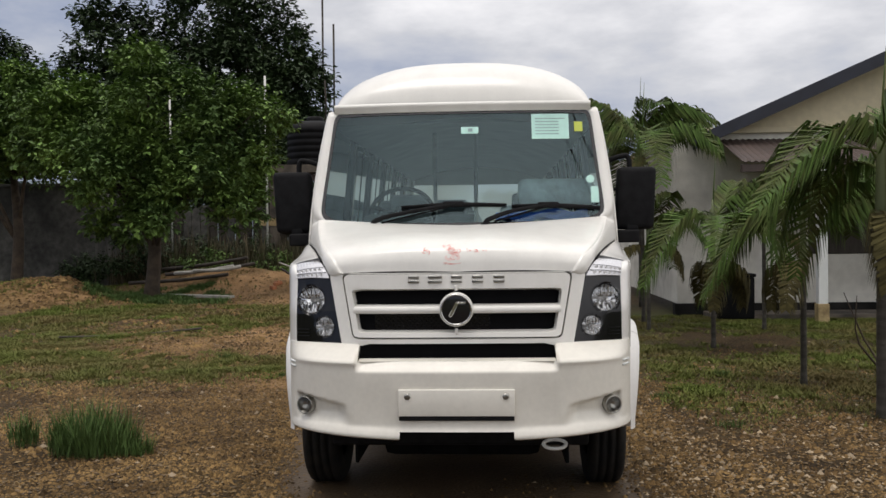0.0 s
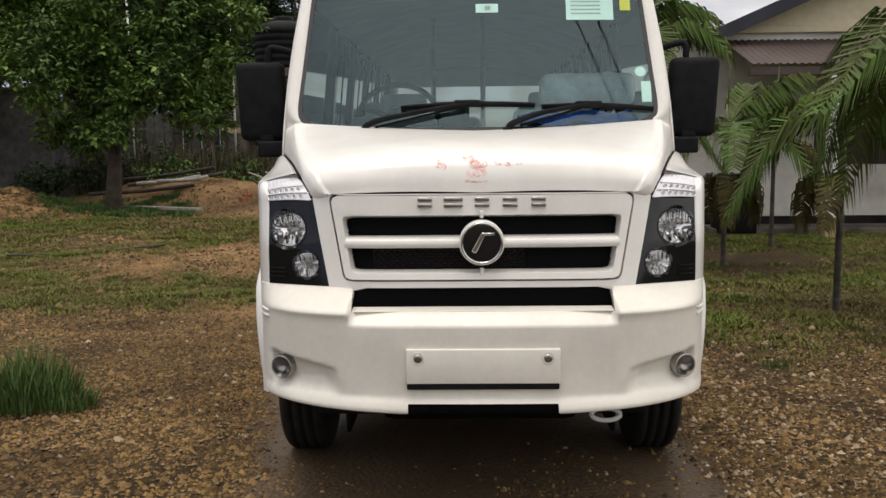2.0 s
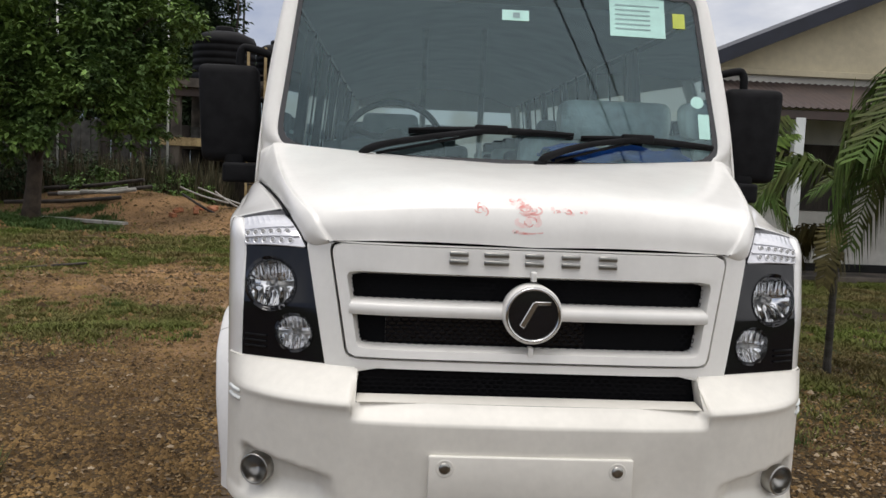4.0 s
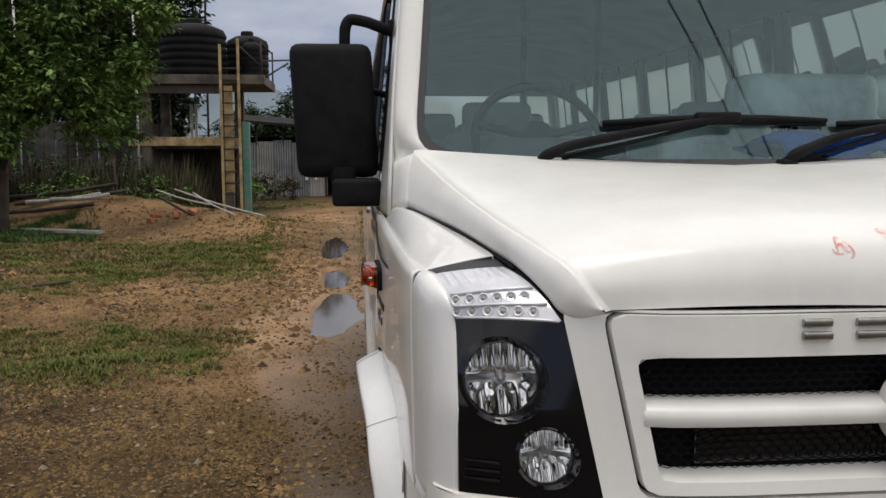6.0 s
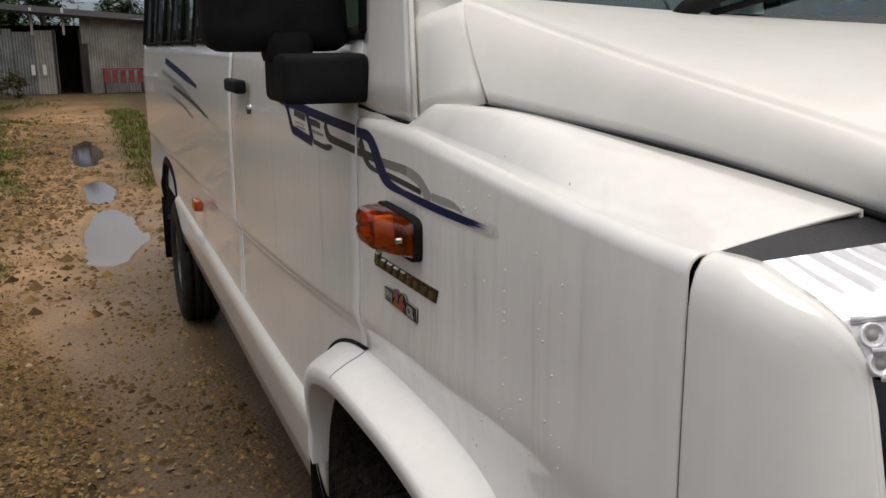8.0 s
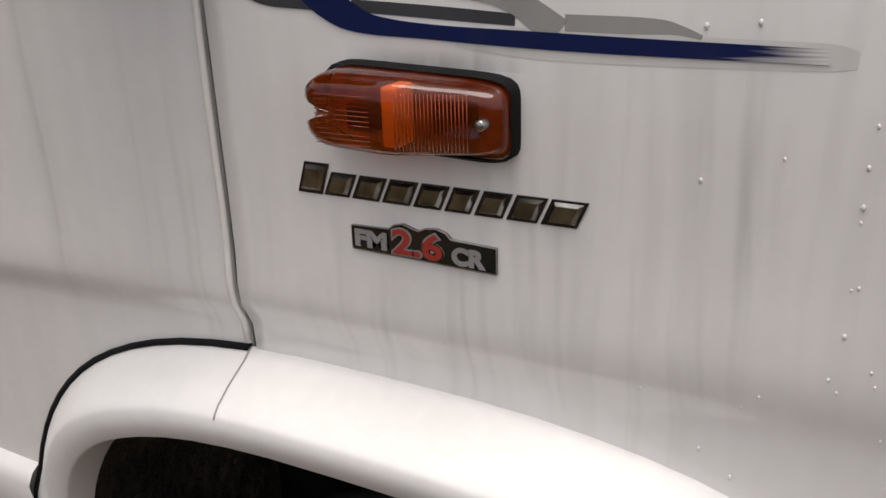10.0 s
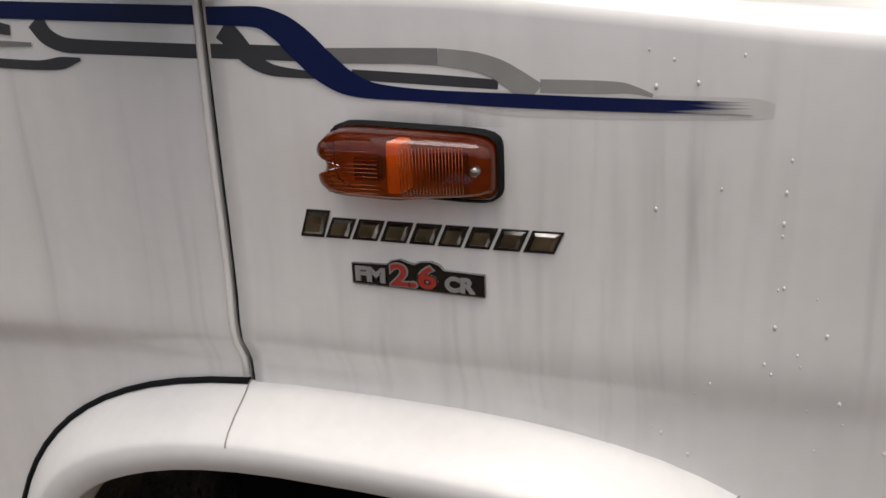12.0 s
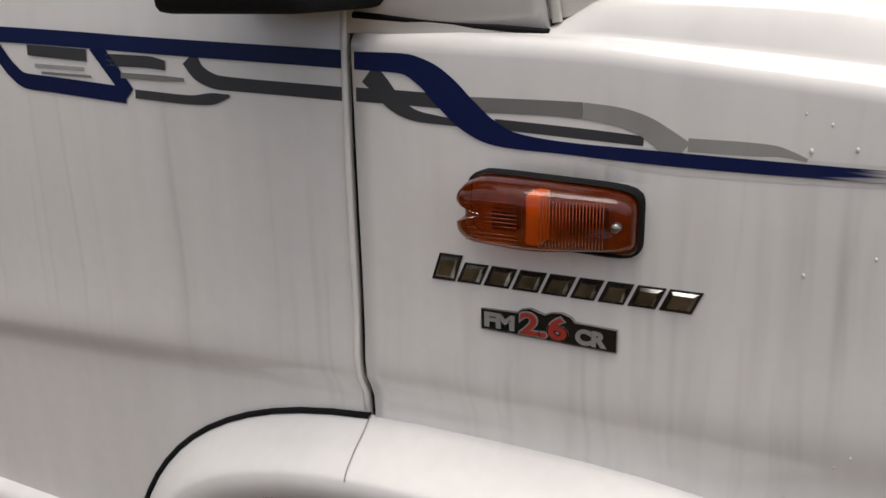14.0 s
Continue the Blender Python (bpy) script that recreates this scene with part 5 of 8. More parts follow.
def grass_cover(x, y):
    """How grassy the yard is at a place, 0 to 1."""
    g = 0.46 + 1.15 * noise.noise((x * 0.45 + 3, y * 0.30, 1)) + 0.75 * noise.noise((x * 1.3, y * 0.9, 5)) + 0.4 * noise.noise((x * 4.2, y * 3.4, 8))
    left = smooth(-1.6, -2.9, x) * smooth(4.0, 6.4, y) * smooth(23, 19, y)
    band = 1.15 * math.exp(-((y - 13.2) / 1.9) ** 2) * smooth(-2.3, -3.2, x) + 1.0 * math.exp(-((y - 5.9 + 0.2 * x) / 0.85) ** 2) * smooth(-1.8, -2.6, x)
    right = smooth(1.3, 2.6, x) * smooth(1.8, 4.5, y) * smooth(16, 13, y)
    mid = 0.9 * math.exp(-((x + 0.55) / 0.32) ** 2) * smooth(9.5, 11.5, y)
    back = smooth(22, 24, y) * smooth(33, 30, y) * smooth(-1.7, -2.6, x)
    far = smooth(36, 45, y) + smooth(-9, -13, x) * 0.7 + smooth(9, 12, x) + smooth(-8, -14, y)
    c = g * (0.62 * left + 0.8 * back) + (0.9 * g + 0.30) * right + band * (0.35 + 0.8 * g) + mid + far
    c *= 1 - 0.9 * smooth(14.5, 16.5, y) * smooth(-6.5, -5.0, x) * smooth(-2.6, -3.4, x) * smooth(22, 20.5, y)
    return min(1, max(0, c * smooth(0.0, 0.5, c + 0.1)))


LANE = [(0.2, -1.02), (1.1, -1.05), (2.5, -1.27), (3.6, -1.42), (5.0, -1.72), (6.0, -2.02), (7.3, -2.15), (8.6, -1.85), (10.0, -1.70), (14, -1.72), (24, -1.7)]


def mud_cover(x, y):
    edge = knots(y, LANE) + 0.16 * noise.noise((x * 2.0, y * 1.2, 31))
    lane = smooth(edge - 0.14, edge + 0.16, x) * smooth(-0.45, -0.75, x) * smooth(0.2, 1.0, y) * (1 - 0.55 * smooth(8.5, 11, y)) * smooth(26, 20, y)
    under = smooth(1.15, 0.85, abs(x)) * smooth(-0.5, 0.4, y) * smooth(8.5, 7, y)
    front = 0.5 * smooth(1.3, 0.6, abs(x)) * smooth(-3.5, -0.5, y) * smooth(1, 0, y)
    m = max(lane, under, front) * (0.9 + 0.4 * noise.noise((x * 1.4, y * 1.4, 9)))
    return min(1, max(0, m))


def red_cover(x, y):
    r = 0
    for hx, hy, rx, ry in ((-6.0, 19.6, 3.6, 2.6), (-3.6, 17.6, 2.6, 2.4), (-10.2, 16.0, 2.2, 1.8), (-12.8, 17.5, 2.6, 2.0), (-2.4, 12.2, 1.6, 2.4), (-2.0, 22.0, 1.5, 7.0), (-2.7, 9.5, 2.4, 2.6), (-1.75, 10.0, 0.7, 4.5), (-1.9, 6.0, 0.6, 2.2)):
        r = max(r, math.exp(-(((x - hx) / rx) ** 2 + ((y - hy) / ry) ** 2)))
    return min(1, max(0, r * (1.0 + 0.6 * noise.noise((x * 0.9, y * 0.9, 2)))))


def axis(a, b, fine_a, fine_b, step, grow=1.2):
    out, v = [], fine_a
    while v < fine_b:
        out.append(v)
        v += step
    s = step
    while v < b:
        out.append(v)
        s *= grow
        v += s
    out.append(b)
    v, s = fine_a, step
    while v > a:
        s *= grow
        v -= s
        out.insert(0, max(v, a))
    return out


gx_, gy_ = axis(-900, 900, -9, 6, 0.10), axis(-500, 1500, -3.6, 24, 0.11)
gx_ = sorted(set(gx_) | {-1.9 + 0.034 * k for k in range(36)})
gy_ = sorted(set(gy_) | {6.43 + 0.055 * k for k in range(190)})
rows = [[(x, y, ground_z(x, y)) for x in gx_] for y in gy_]
ground = part("ground", mesh_data("ground", *grid(rows)), M_GROUND)
tagged(ground, "wet brown gravel and soil yard with patches of grass", "ground", kind="structure")
layer = ground.data.color_attributes.new("cover", "FLOAT_COLOR", "POINT")
cols = np.zeros((len(ground.data.vertices), 4), dtype=np.float32)
for k, v in enumerate(ground.data.vertices):
    x, y = v.co.x, v.co.y
    if abs(x) < 40 and -30 < y < 60:
        cols[k] = (grass_cover(x, y), mud_cover(x, y), red_cover(x, y), 1)
    else:
        cols[k] = (1, 0, 0, 1)
layer.data.foreach_set("color", cols.ravel())

# puddles
M_PUDDLE = material("muddy_water", (0.075, 0.058, 0.040), 0.06, 0, 0.1, 3, spec=0.6)
for px, py, a, b in PUDDLES:
    ring_p = []
    for k in range(96):
        t = 2 * math.pi * k / 96
        ring_p.append((px + 1.5 * a * math.cos(t), py + 1.3 * b * math.sin(t), -0.036))
    pd = part("puddle", mesh_data("puddle", ring_p, [tuple(range(96))], False), M_PUDDLE)
    tagged(pd, "shallow puddle of muddy rainwater in a wheel rut", "puddle", "puddles along the rut")


# ---------------------------------------------------------------- grass, gravel
def blades(count, place, height, width, lean, seed, name, mat, label):
    rng_ = random.Random(seed)
    verts, faces = [], []
    made, tries = 0, 0
    while made < count and tries < count * 30:
        tries += 1
        p = place(rng_)
        if p is None:
            continue
        x, y = p
        z = ground_z(x, y) - 0.004
        for _ in range(3):
            a, h = rng_.uniform(0, 6.283), height * rng_.uniform(0.4, 1.2) * (1 + 0.7 * noise.noise((x * 1.7, y * 1.7, 47)))
            w, le = width * rng_.uniform(0.7, 1.2), lean * rng_.uniform(0.3, 1.3) * h
            dx, dy = math.cos(a), math.sin(a)
            ox, oy = x + rng_.uniform(-0.02, 0.02), y + rng_.uniform(-0.02, 0.02)
            n_ = len(verts)
            mx, my, mz = ox + dx * le * 0.35, oy + dy * le * 0.35, z + h * 0.5
            verts += [(ox, oy, z), (mx - dy * w, my + dx * w, mz), (ox + dx * le, oy + dy * le, z + h), (mx + dy * w, my - dx * w, mz)]
            faces.append((n_, n_ + 3, n_ + 2, n_ + 1))
        made += 1
    ob = part(name, mesh_data(name, verts, faces, False), mat)
    return tagged(ob, label, "grass", kind="stuff")


def on_grass(x0, x1, y0, y1):
    def place(r_):
        x, y = r_.uniform(x0, x1), y0 + (y1 - y0) * r_.random()
        if abs(x) < 1.0 and -0.2 < y < 7.2:
            return None
        tufted = 0.12 + 0.95 * smooth(-0.12, 0.38, noise.noise((x * 2.6, y * 1.9, 41)) + 0.5 * noise.noise((x * 7.0, y * 6.0, 43)))
        return (x, y) if r_.random() < grass_cover(x, y) ** 1.3 * tufted else None
    return place


blades(46000, on_grass(-9, -1.5, 3, 11), 0.042, 0.0048, 1.2, 1, "grass", M_GRASS, "short patchy grass growing through gravel")
blades(9000, on_grass(-12, -1.5, 15, 30), 0.07, 0.009, 1.0, 2, "grass", M_GRASS, "rough grass beside the heaps of soil")
blades(17000, on_grass(-9.5, -2.2, 10.8, 15.2), 0.065, 0.009, 1.0, 7, "grass", M_GRASS, "green grass strip across the yard")
blades(48000, on_grass(1.3, 8.5, 2, 12.2), 0.046, 0.0056, 1.2, 3, "grass", M_GRASS, "short patchy grass under the palms")
blades(6000, on_grass(-10, -6, 15.5, 19.5), 0.11, 0.008, 0.8, 6, "grass", M_TUFT, "longer green grass round the planks")
blades(3500, on_grass(-1.5, 0.6, 9, 24), 0.09, 0.007, 0.8, 4, "grass", M_GRASS, "grass strip between two wheel ruts")


def tuft(cx, cy, rx, ry, count, height, seed, label):
    def place(r_):
        a, q = r_.uniform(0, 6.283), math.sqrt(r_.random())
        return cx + rx * q * math.cos(a), cy + ry * q * math.sin(a)
    ob = blades(count, place, height, 0.0036, 0.5, seed, "grass_tuft", M_TUFT, label)
    return ob


tuft(-2.52, 1.70, 0.29, 0.20, 520, 0.27, 11, "tall green grass tuft standing in gravel")
tuft(-3.10, 1.88, 0.09, 0.09, 70, 0.20, 12, "small grass tuft in gravel")
tuft(-2.20, 1.66, 0.10, 0.10, 80, 0.17, 13, "small grass tuft in gravel")
for k, (x, y) in enumerate(((1.95, 2.6), (2.6, 5.4), (-2.1, 5.4), (-3.2, 6.9), (-2.6, 8.1), (1.7, 4.0), (-3.9, 5.0), (-2.5, 12.4))):
    tuft(x, y, 0.10, 0.08, 30, 0.07, 20 + k, "low weed tuft in gravel")


def pebbles(count, region, size, seed, name, mat, label, bare=True):
    rng_ = random.Random(seed)
    verts, faces = [], []
    ico_v = [(0, 0, 1), (0.9, 0, 0.25), (0.28, 0.86, 0.3), (-0.73, 0.53, 0.2), (-0.73, -0.53, 0.28), (0.28, -0.86, 0.22)]
    ico_f = [(0, 1, 2), (0, 2, 3), (0, 3, 4), (0, 4, 5), (0, 5, 1)]
    made = 0
    while made < count:
        x, y = region(rng_)
        if any(((x - px) / (1.3 * a)) ** 2 + ((y - py) / (1.3 * b)) ** 2 < 1 for px, py, a, b in PUDDLES):
            made += 0.2
            continue
        if bare and rng_.random() < max(0.5 * grass_cover(x, y), 0.98 * mud_cover(x, y) ** 0.6, 0.12 + 0.95 * noise.noise((x * 0.8, y * 0.8, 14)) + 0.5 * noise.noise((x * 2.6, y * 2.6, 15))):
            made += 0.2
            continue
        s_ = size * rng_.uniform(0.45, 1.0) * (1 + 1.7 * rng_.random() ** 7)
        a, fl = rng_.uniform(0, 6.283), rng_.uniform(0.6, 1.25)
        ca, sa, st_ = math.cos(a), math.sin(a), rng_.uniform(0.7, 1.3)
        z = ground_z(x, y)
        n_ = len(verts)
        for vx, vy, vz in ico_v:
            j = rng_.uniform(0.8, 1.2)
            px, py = vx * s_ * j * st_, vy * s_ * j
            verts.append((x + px * ca - py * sa, y + px * sa + py * ca, z + (vz - 0.22) * s_ * fl))
        faces += [tuple(i + n_ for i in f) for f in ico_f]
        made += 1
    ob = part(name, mesh_data(name, verts, faces, False), mat)
    return tagged(ob, label, "gravel", kind="stuff")


pebbles(98000, lambda r_: (-0.8 - 5.5 * r_.random() ** 1.4, r_.triangular(-4.0, 11, 2.2)), 0.0118, 31, "gravel", M_PEBBLE, "loose brown gravel on wet soil")
pebbles(72000, lambda r_: (0.8 + 5.5 * r_.random() ** 1.4, r_.triangular(-3.5, 8, 1.6)), 0.0118, 32, "gravel", M_PEBBLE, "loose brown gravel on wet soil")
pebbles(8000, lambda r_: (r_.gauss(0, 0.8), r_.triangular(-4, 1.2, 0.2)), 0.011, 33, "gravel", M_PEBBLE, "loose brown gravel on wet soil")
pebbles(2600, lambda r_: (r_.gauss(-10.2, 1.3), r_.gauss(16.0, 1.0)), 0.05, 36, "rubble", M_PEBBLE, "brown rubble and clods on the soil heap", False)
pebbles(900, lambda r_: (r_.gauss(0, 3), r_.triangular(-4, 10, 3)), 0.017, 34, "pale_gravel", M_PALE, "scattered pale stones in the gravel")
pebbles(6000, lambda r_: (0.9 + 4.5 * r_.random() ** 1.3, r_.triangular(-3.5, 5, 1.2)), 0.0125, 38, "pale_gravel", M_PALE, "scattered pale stones in the gravel")
pebbles(9000, lambda r_: (r_.triangular(-9, -1.0, -2.5), r_.triangular(4, 24, 13)), 0.032, 35, "gravel", M_PEBBLE, "coarse stones and clods by the heaps", False)
pebbles(700, lambda r_: (r_.gauss(-1.45, 0.45), r_.triangular(6.0, 14.5, 9.0)), 0.028, 37, "clods", M_CLOD, "wet brown clods of soil round the puddles", False)


def litter(count, region, size, seed, label):
    """Flat curled chips and dead leaves lying on the gravel."""
    rng_ = random.Random(seed)
    verts, faces = [], []
    for _ in range(count):
        x, y = region(rng_)
        if rng_.random() < 0.9 * mud_cover(x, y) or rng_.random() < 0.25 - 1.1 * noise.noise((x * 0.8, y * 0.8, 21)):
            continue
        a, s_ = rng_.uniform(0, 6.283), size * rng_.uniform(0.5, 1.5)
        dx, dy, w = math.cos(a) * s_, math.sin(a) * s_, rng_.uniform(0.25, 0.6)
        z, lift = ground_z(x, y) + 0.006, rng_.uniform(0.1, 0.5) * s_
        n_ = len(verts)
        verts += [(x - dx, y - dy, z + lift * rng_.random()), (x - dy * w, y + dx * w, z), (x + dx, y + dy, z + lift), (x + dy * w, y - dx * w, z + 0.4 * lift)]
        faces += [(n_, n_ + 3, n_ + 1), (n_ + 1, n_ + 3, n_ + 2)]
    return tagged(part("leaf_litter", mesh_data("leaf_litter", verts, faces, False), M_LITTER), label, "litter", kind="stuff")


litter(16000, lambda r_: (r_.uniform(-6.5, -0.9), r_.triangular(-4, 9, 1.5)), 0.017, 61, "dead leaves and chips on the gravel")
litter(13000, lambda r_: (r_.uniform(0.9, 6.5), r_.triangular(-4, 9, 2)), 0.017, 62, "dead leaves and chips under the palms")
litter(5000, lambda r_: (r_.uniform(-10, -1.6), r_.uniform(8, 21)), 0.04, 63, "dead leaves and chips on the far yard")


# ---------------------------------------------------------------- trees
def leaf_cloud(blobs, count, size, seed, droop=0.3):
    """Leaves on sprigs, the sprigs in tufts spread over uneven blobs (centre, radii)."""
    rng_ = random.Random(seed)
    verts, faces = [], []
    total = sum(b[1][0] * b[1][1] + b[1][2] * b[1][0] for b in blobs)
    for c, r in blobs:
        n_s = max(8, int(count / 8 * (r[0] * r[1] + r[2] * r[0]) / total))
        tufts = max(4, min(40, n_s // 14))
        for _ in range(tufts):
            u, t = rng_.uniform(-0.8, 1), rng_.uniform(0, 6.283)
            q = math.sqrt(1 - u * u)
            out = Vector((q * math.cos(t), q * math.sin(t), u))
            shell = rng_.uniform(0.55, 1.0) * (0.88 + 0.4 * noise.noise((c[0] + out.x * 2.2, c[1] + out.y * 2.2, c[2] + out.z * 2.2)))
            heart = Vector((c[0] + r[0] * out.x * shell, c[1] + r[1] * out.y * shell, c[2] + r[2] * out.z * shell))
            rad = 0.36 * min(r) * rng_.uniform(0.6, 1.3)
            for _ in range(max(1, n_s // tufts)):
                d = (Vector((rng_.gauss(0, 1), rng_.gauss(0, 1), rng_.gauss(0.3, 0.8))).normalized() + out * 0.35).normalized()
                base = heart + Vector((d.x, d.y, d.z * 0.75)) * rad * rng_.uniform(0.55, 1.15)
                stem = (d + Vector((0, 0, 0.25))).normalized()
                for k in range(8):
                    s_ = size * rng_.uniform(0.6, 1.2)
                    p = base + stem * size * (0.28 * k - 0.6)
                    lf = (stem * 0.45 + Vector((rng_.gauss(0, 0.7), rng_.gauss(0, 0.7), -droop - rng_.uniform(-0.2, 0.6)))).normalized()
                    w = lf.cross(Vector((rng_.uniform(-0.5, 0.5), rng_.uniform(-0.5, 0.5), 1))).normalized() * s_ * 0.27
                    up = w.cross(lf).normalized() * s_ * 0.10
                    n_ = len(verts)
                    verts += [p, p + lf * s_ * 0.45 + w + up, p + lf * s_, p + lf * s_ * 0.45 - w + up]
                    faces += [(n_, n_ + 1, n_ + 2), (n_, n_ + 2, n_ + 3)]
    return verts, faces


def tree(label, at, height, blobs, count, leaf, seed, mat, trunk_r=0.16, group="trees behind the yard"):
    tr = thing("tree", label, "tree", group, at)
    rng_ = random.Random(seed)
    base = spline([(0, 0, -0.1), (0.1, 0.05, height * 0.3), (-0.05, 0.1, height * 0.6)], 8)
    part("trunk", mesh_data("trunk", *tube(base, trunk_r, 9, [1.4, 1.1, 1, 0.95, 0.9, 0.8, 0.7, 0.6])), M_BARK, tr)
    for (c, r) in blobs:
        st_ = base[rng_.randint(3, 7)]
        mid = st_.lerp(Vector(c), 0.5) + Vector((rng_.uniform(-0.2, 0.2), rng_.uniform(-0.2, 0.2), 0.2))
        part("limb", mesh_data("limb", *tube(spline([tuple(st_), tuple(mid), c], 7), trunk_r * 0.4, 6, [1, 0.9, 0.75, 0.6, 0.5, 0.35, 0.2])), M_BARK, tr)
    part("crown", mesh_data("crown", *leaf_cloud(blobs, count, leaf, seed), False), mat, tr)
    return tr


tree("bushy broadleaf tree with large drooping green leaves", (-8.4, 17.8, 0), 4.8,
     [((-1.5, 0, 4.0), (1.6, 1.4, 1.4)), ((0.6, -0.4, 4.5), (1.8, 1.5, 1.4)), ((1.9, 0.3, 3.7), (1.2, 1.2, 1.4)), ((-0.4, -0.8, 3.0), (1.7, 1.2, 1.1)), ((1.3, -0.6, 2.7), (1.2, 1.0, 1.0)),
      ((-2.5, 0.2, 4.2), (1.1, 1.1, 1.0)), ((2.7, 0.2, 4.7), (0.8, 0.8, 0.9)), ((0.4, -0.9, 2.0), (0.7, 0.6, 0.6)), ((2.3, -0.3, 2.3), (0.8, 0.6, 0.8)), ((-0.9, 0.3, 1.9), (0.7, 0.6, 0.6)), ((0.2, -0.2, 5.6), (0.8, 0.7, 0.5)), ((-2.0, 0, 5.2), (0.7, 0.7, 0.5))], 46000, 0.17, 41, M_LEAF, 0.17)
tree("bushy broadleaf tree with large drooping green leaves", (-13.4, 20.5, 0), 5.6,
     [((-1.0, 0, 4.6), (1.8, 1.5, 1.4)), ((1.2, 0, 4.9), (1.8, 1.4, 1.3)), ((0.2, -0.5, 3.9), (1.6, 1.1, 0.8)), ((-2.4, 0, 5.4), (1.4, 1.2, 1.2)), ((2.6, 0.3, 4.4), (1.1, 1.0, 0.9)), ((0.6, 0, 6.0), (1.0, 0.9, 0.6))], 34000, 0.18, 42, M_LEAF)
tree("bushy broadleaf tree with large drooping green leaves", (-8.6, 28.5, 0), 5.2,
     [((0.6, 0, 4.6), (2.2, 1.6, 1.7)), ((-1.5, 0, 4.0), (2.2, 1.6, 1.8)), ((0.8, -0.4, 3.0), (1.8, 1.3, 1.0))], 18000, 0.22, 43, M_LEAF_DARK)
for k, (x, y, h, w) in enumerate(((-12.6, 44, 15.2, 4.6), (-17.0, 47, 17.6, 5.2), (-21.5, 46, 15.6, 4.6), (-29.5, 46, 14.6, 4.6), (-24, 38, 9.5, 4.2), (-15.0, 35, 9.4, 3.4), (-38, 52, 15, 6), (-10.4, 40, 10.5, 2.8))):
    bl = [((0.1 * w, 0, h * 0.80), (w * 0.55, w * 0.5, h * 0.17)), ((-0.35 * w, 0, h * 0.66), (w * 0.5, w * 0.45, h * 0.17)), ((0.42 * w, 0, h * 0.62), (w * 0.48, w * 0.45, h * 0.17)),
          ((0, -0.2 * w, h * 0.45), (w * 0.62, w * 0.45, h * 0.17)), ((-0.2 * w, 0, h * 0.92), (w * 0.3, w * 0.3, h * 0.09)), ((0.1 * w, -0.2 * w, h * 0.25), (w * 0.6, w * 0.4, h * 0.13))]
    tree("tall dark evergreen tree with a dense crown", (x, y, 0), h, bl, 21000, 0.34, 50 + k, M_LEAF_DARK, 0.28)
for k, (x, y, h, w) in enumerate(((-3.2, 52, 8.0, 2.6), (0.9, 58, 4.6, 2.4), (4.5, 60, 5.4, 3.4), (-8.5, 62, 5.0, 3.2), (10, 58, 7, 4), (17, 50, 7.5, 4), (-4.9, 46, 4.2, 1.4))):
    bl = [((0, 0, h * 0.78), (w * 0.55, w * 0.5, h * 0.2)), ((-0.4 * w, 0, h * 0.55), (w * 0.5, w * 0.45, h * 0.2)), ((0.4 * w, 0, h * 0.52), (w * 0.5, w * 0.45, h * 0.2)), ((0, 0, h * 0.3), (w * 0.7, w * 0.45, h * 0.2))]
    tree("small dark tree behind the shed", (x, y, 0), h, bl, 7000, 0.28, 70 + k, M_LEAF_DARK, 0.16)
# undergrowth along the old wall
for k, (x, y, w, h) in enumerate(((-10.6, 21.2, 0.9, 1.7), (-7.6, 23.4, 1.2, 1.5), (-6.2, 22.2, 1.0, 0.9), (-9.4, 22.6, 1.5, 1.6), (-12.4, 22.2, 1.0, 0.9), (-5.7, 29.5, 1.3, 1.3), (-4.0, 31.5, 1.1, 0.8), (2.3, 21, 1.4, 1.8), (-8.3, 21.6, 1.1, 1.1))):
    bush = thing("bush", "low leafy bush at the yard's edge", "bush", "bushes", (x, y, 0))
    part("stem", mesh_data("stem", *tube([(0, 0, -0.05), (0.05, 0, h * 0.5), (0, 0.05, h)], 0.03, 6)), M_BARK, bush)
    part("crown", mesh_data("crown", *leaf_cloud([((0, 0, h * 0.6), (w, w * 0.7, h * 0.6)), ((0.4 * w, 0, h * 0.4), (w * 0.7, w * 0.6, h * 0.45))], 2600, 0.12, 90 + k), False), M_STALK if k == 6 else (M_LEAF_DARK, M_LEAF)[k % 3 == 2], bush)
blades(2600, lambda r_: (r_.uniform(-11.5, -5.2), r_.gauss(23.6, 0.9)), 1.15, 0.016, 0.25, 7, "dry_stalks", M_STALK, "dry brown standing stalks before the fence")
# hazy wooded hills, the haze only in their colour
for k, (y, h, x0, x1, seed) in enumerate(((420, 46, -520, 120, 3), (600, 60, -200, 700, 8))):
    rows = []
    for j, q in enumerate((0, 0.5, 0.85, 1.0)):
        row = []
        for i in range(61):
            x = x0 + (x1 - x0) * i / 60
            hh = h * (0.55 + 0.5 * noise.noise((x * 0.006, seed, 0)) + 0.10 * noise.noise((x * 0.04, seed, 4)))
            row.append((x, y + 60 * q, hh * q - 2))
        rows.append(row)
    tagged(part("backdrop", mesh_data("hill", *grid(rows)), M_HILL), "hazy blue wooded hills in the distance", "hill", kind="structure")


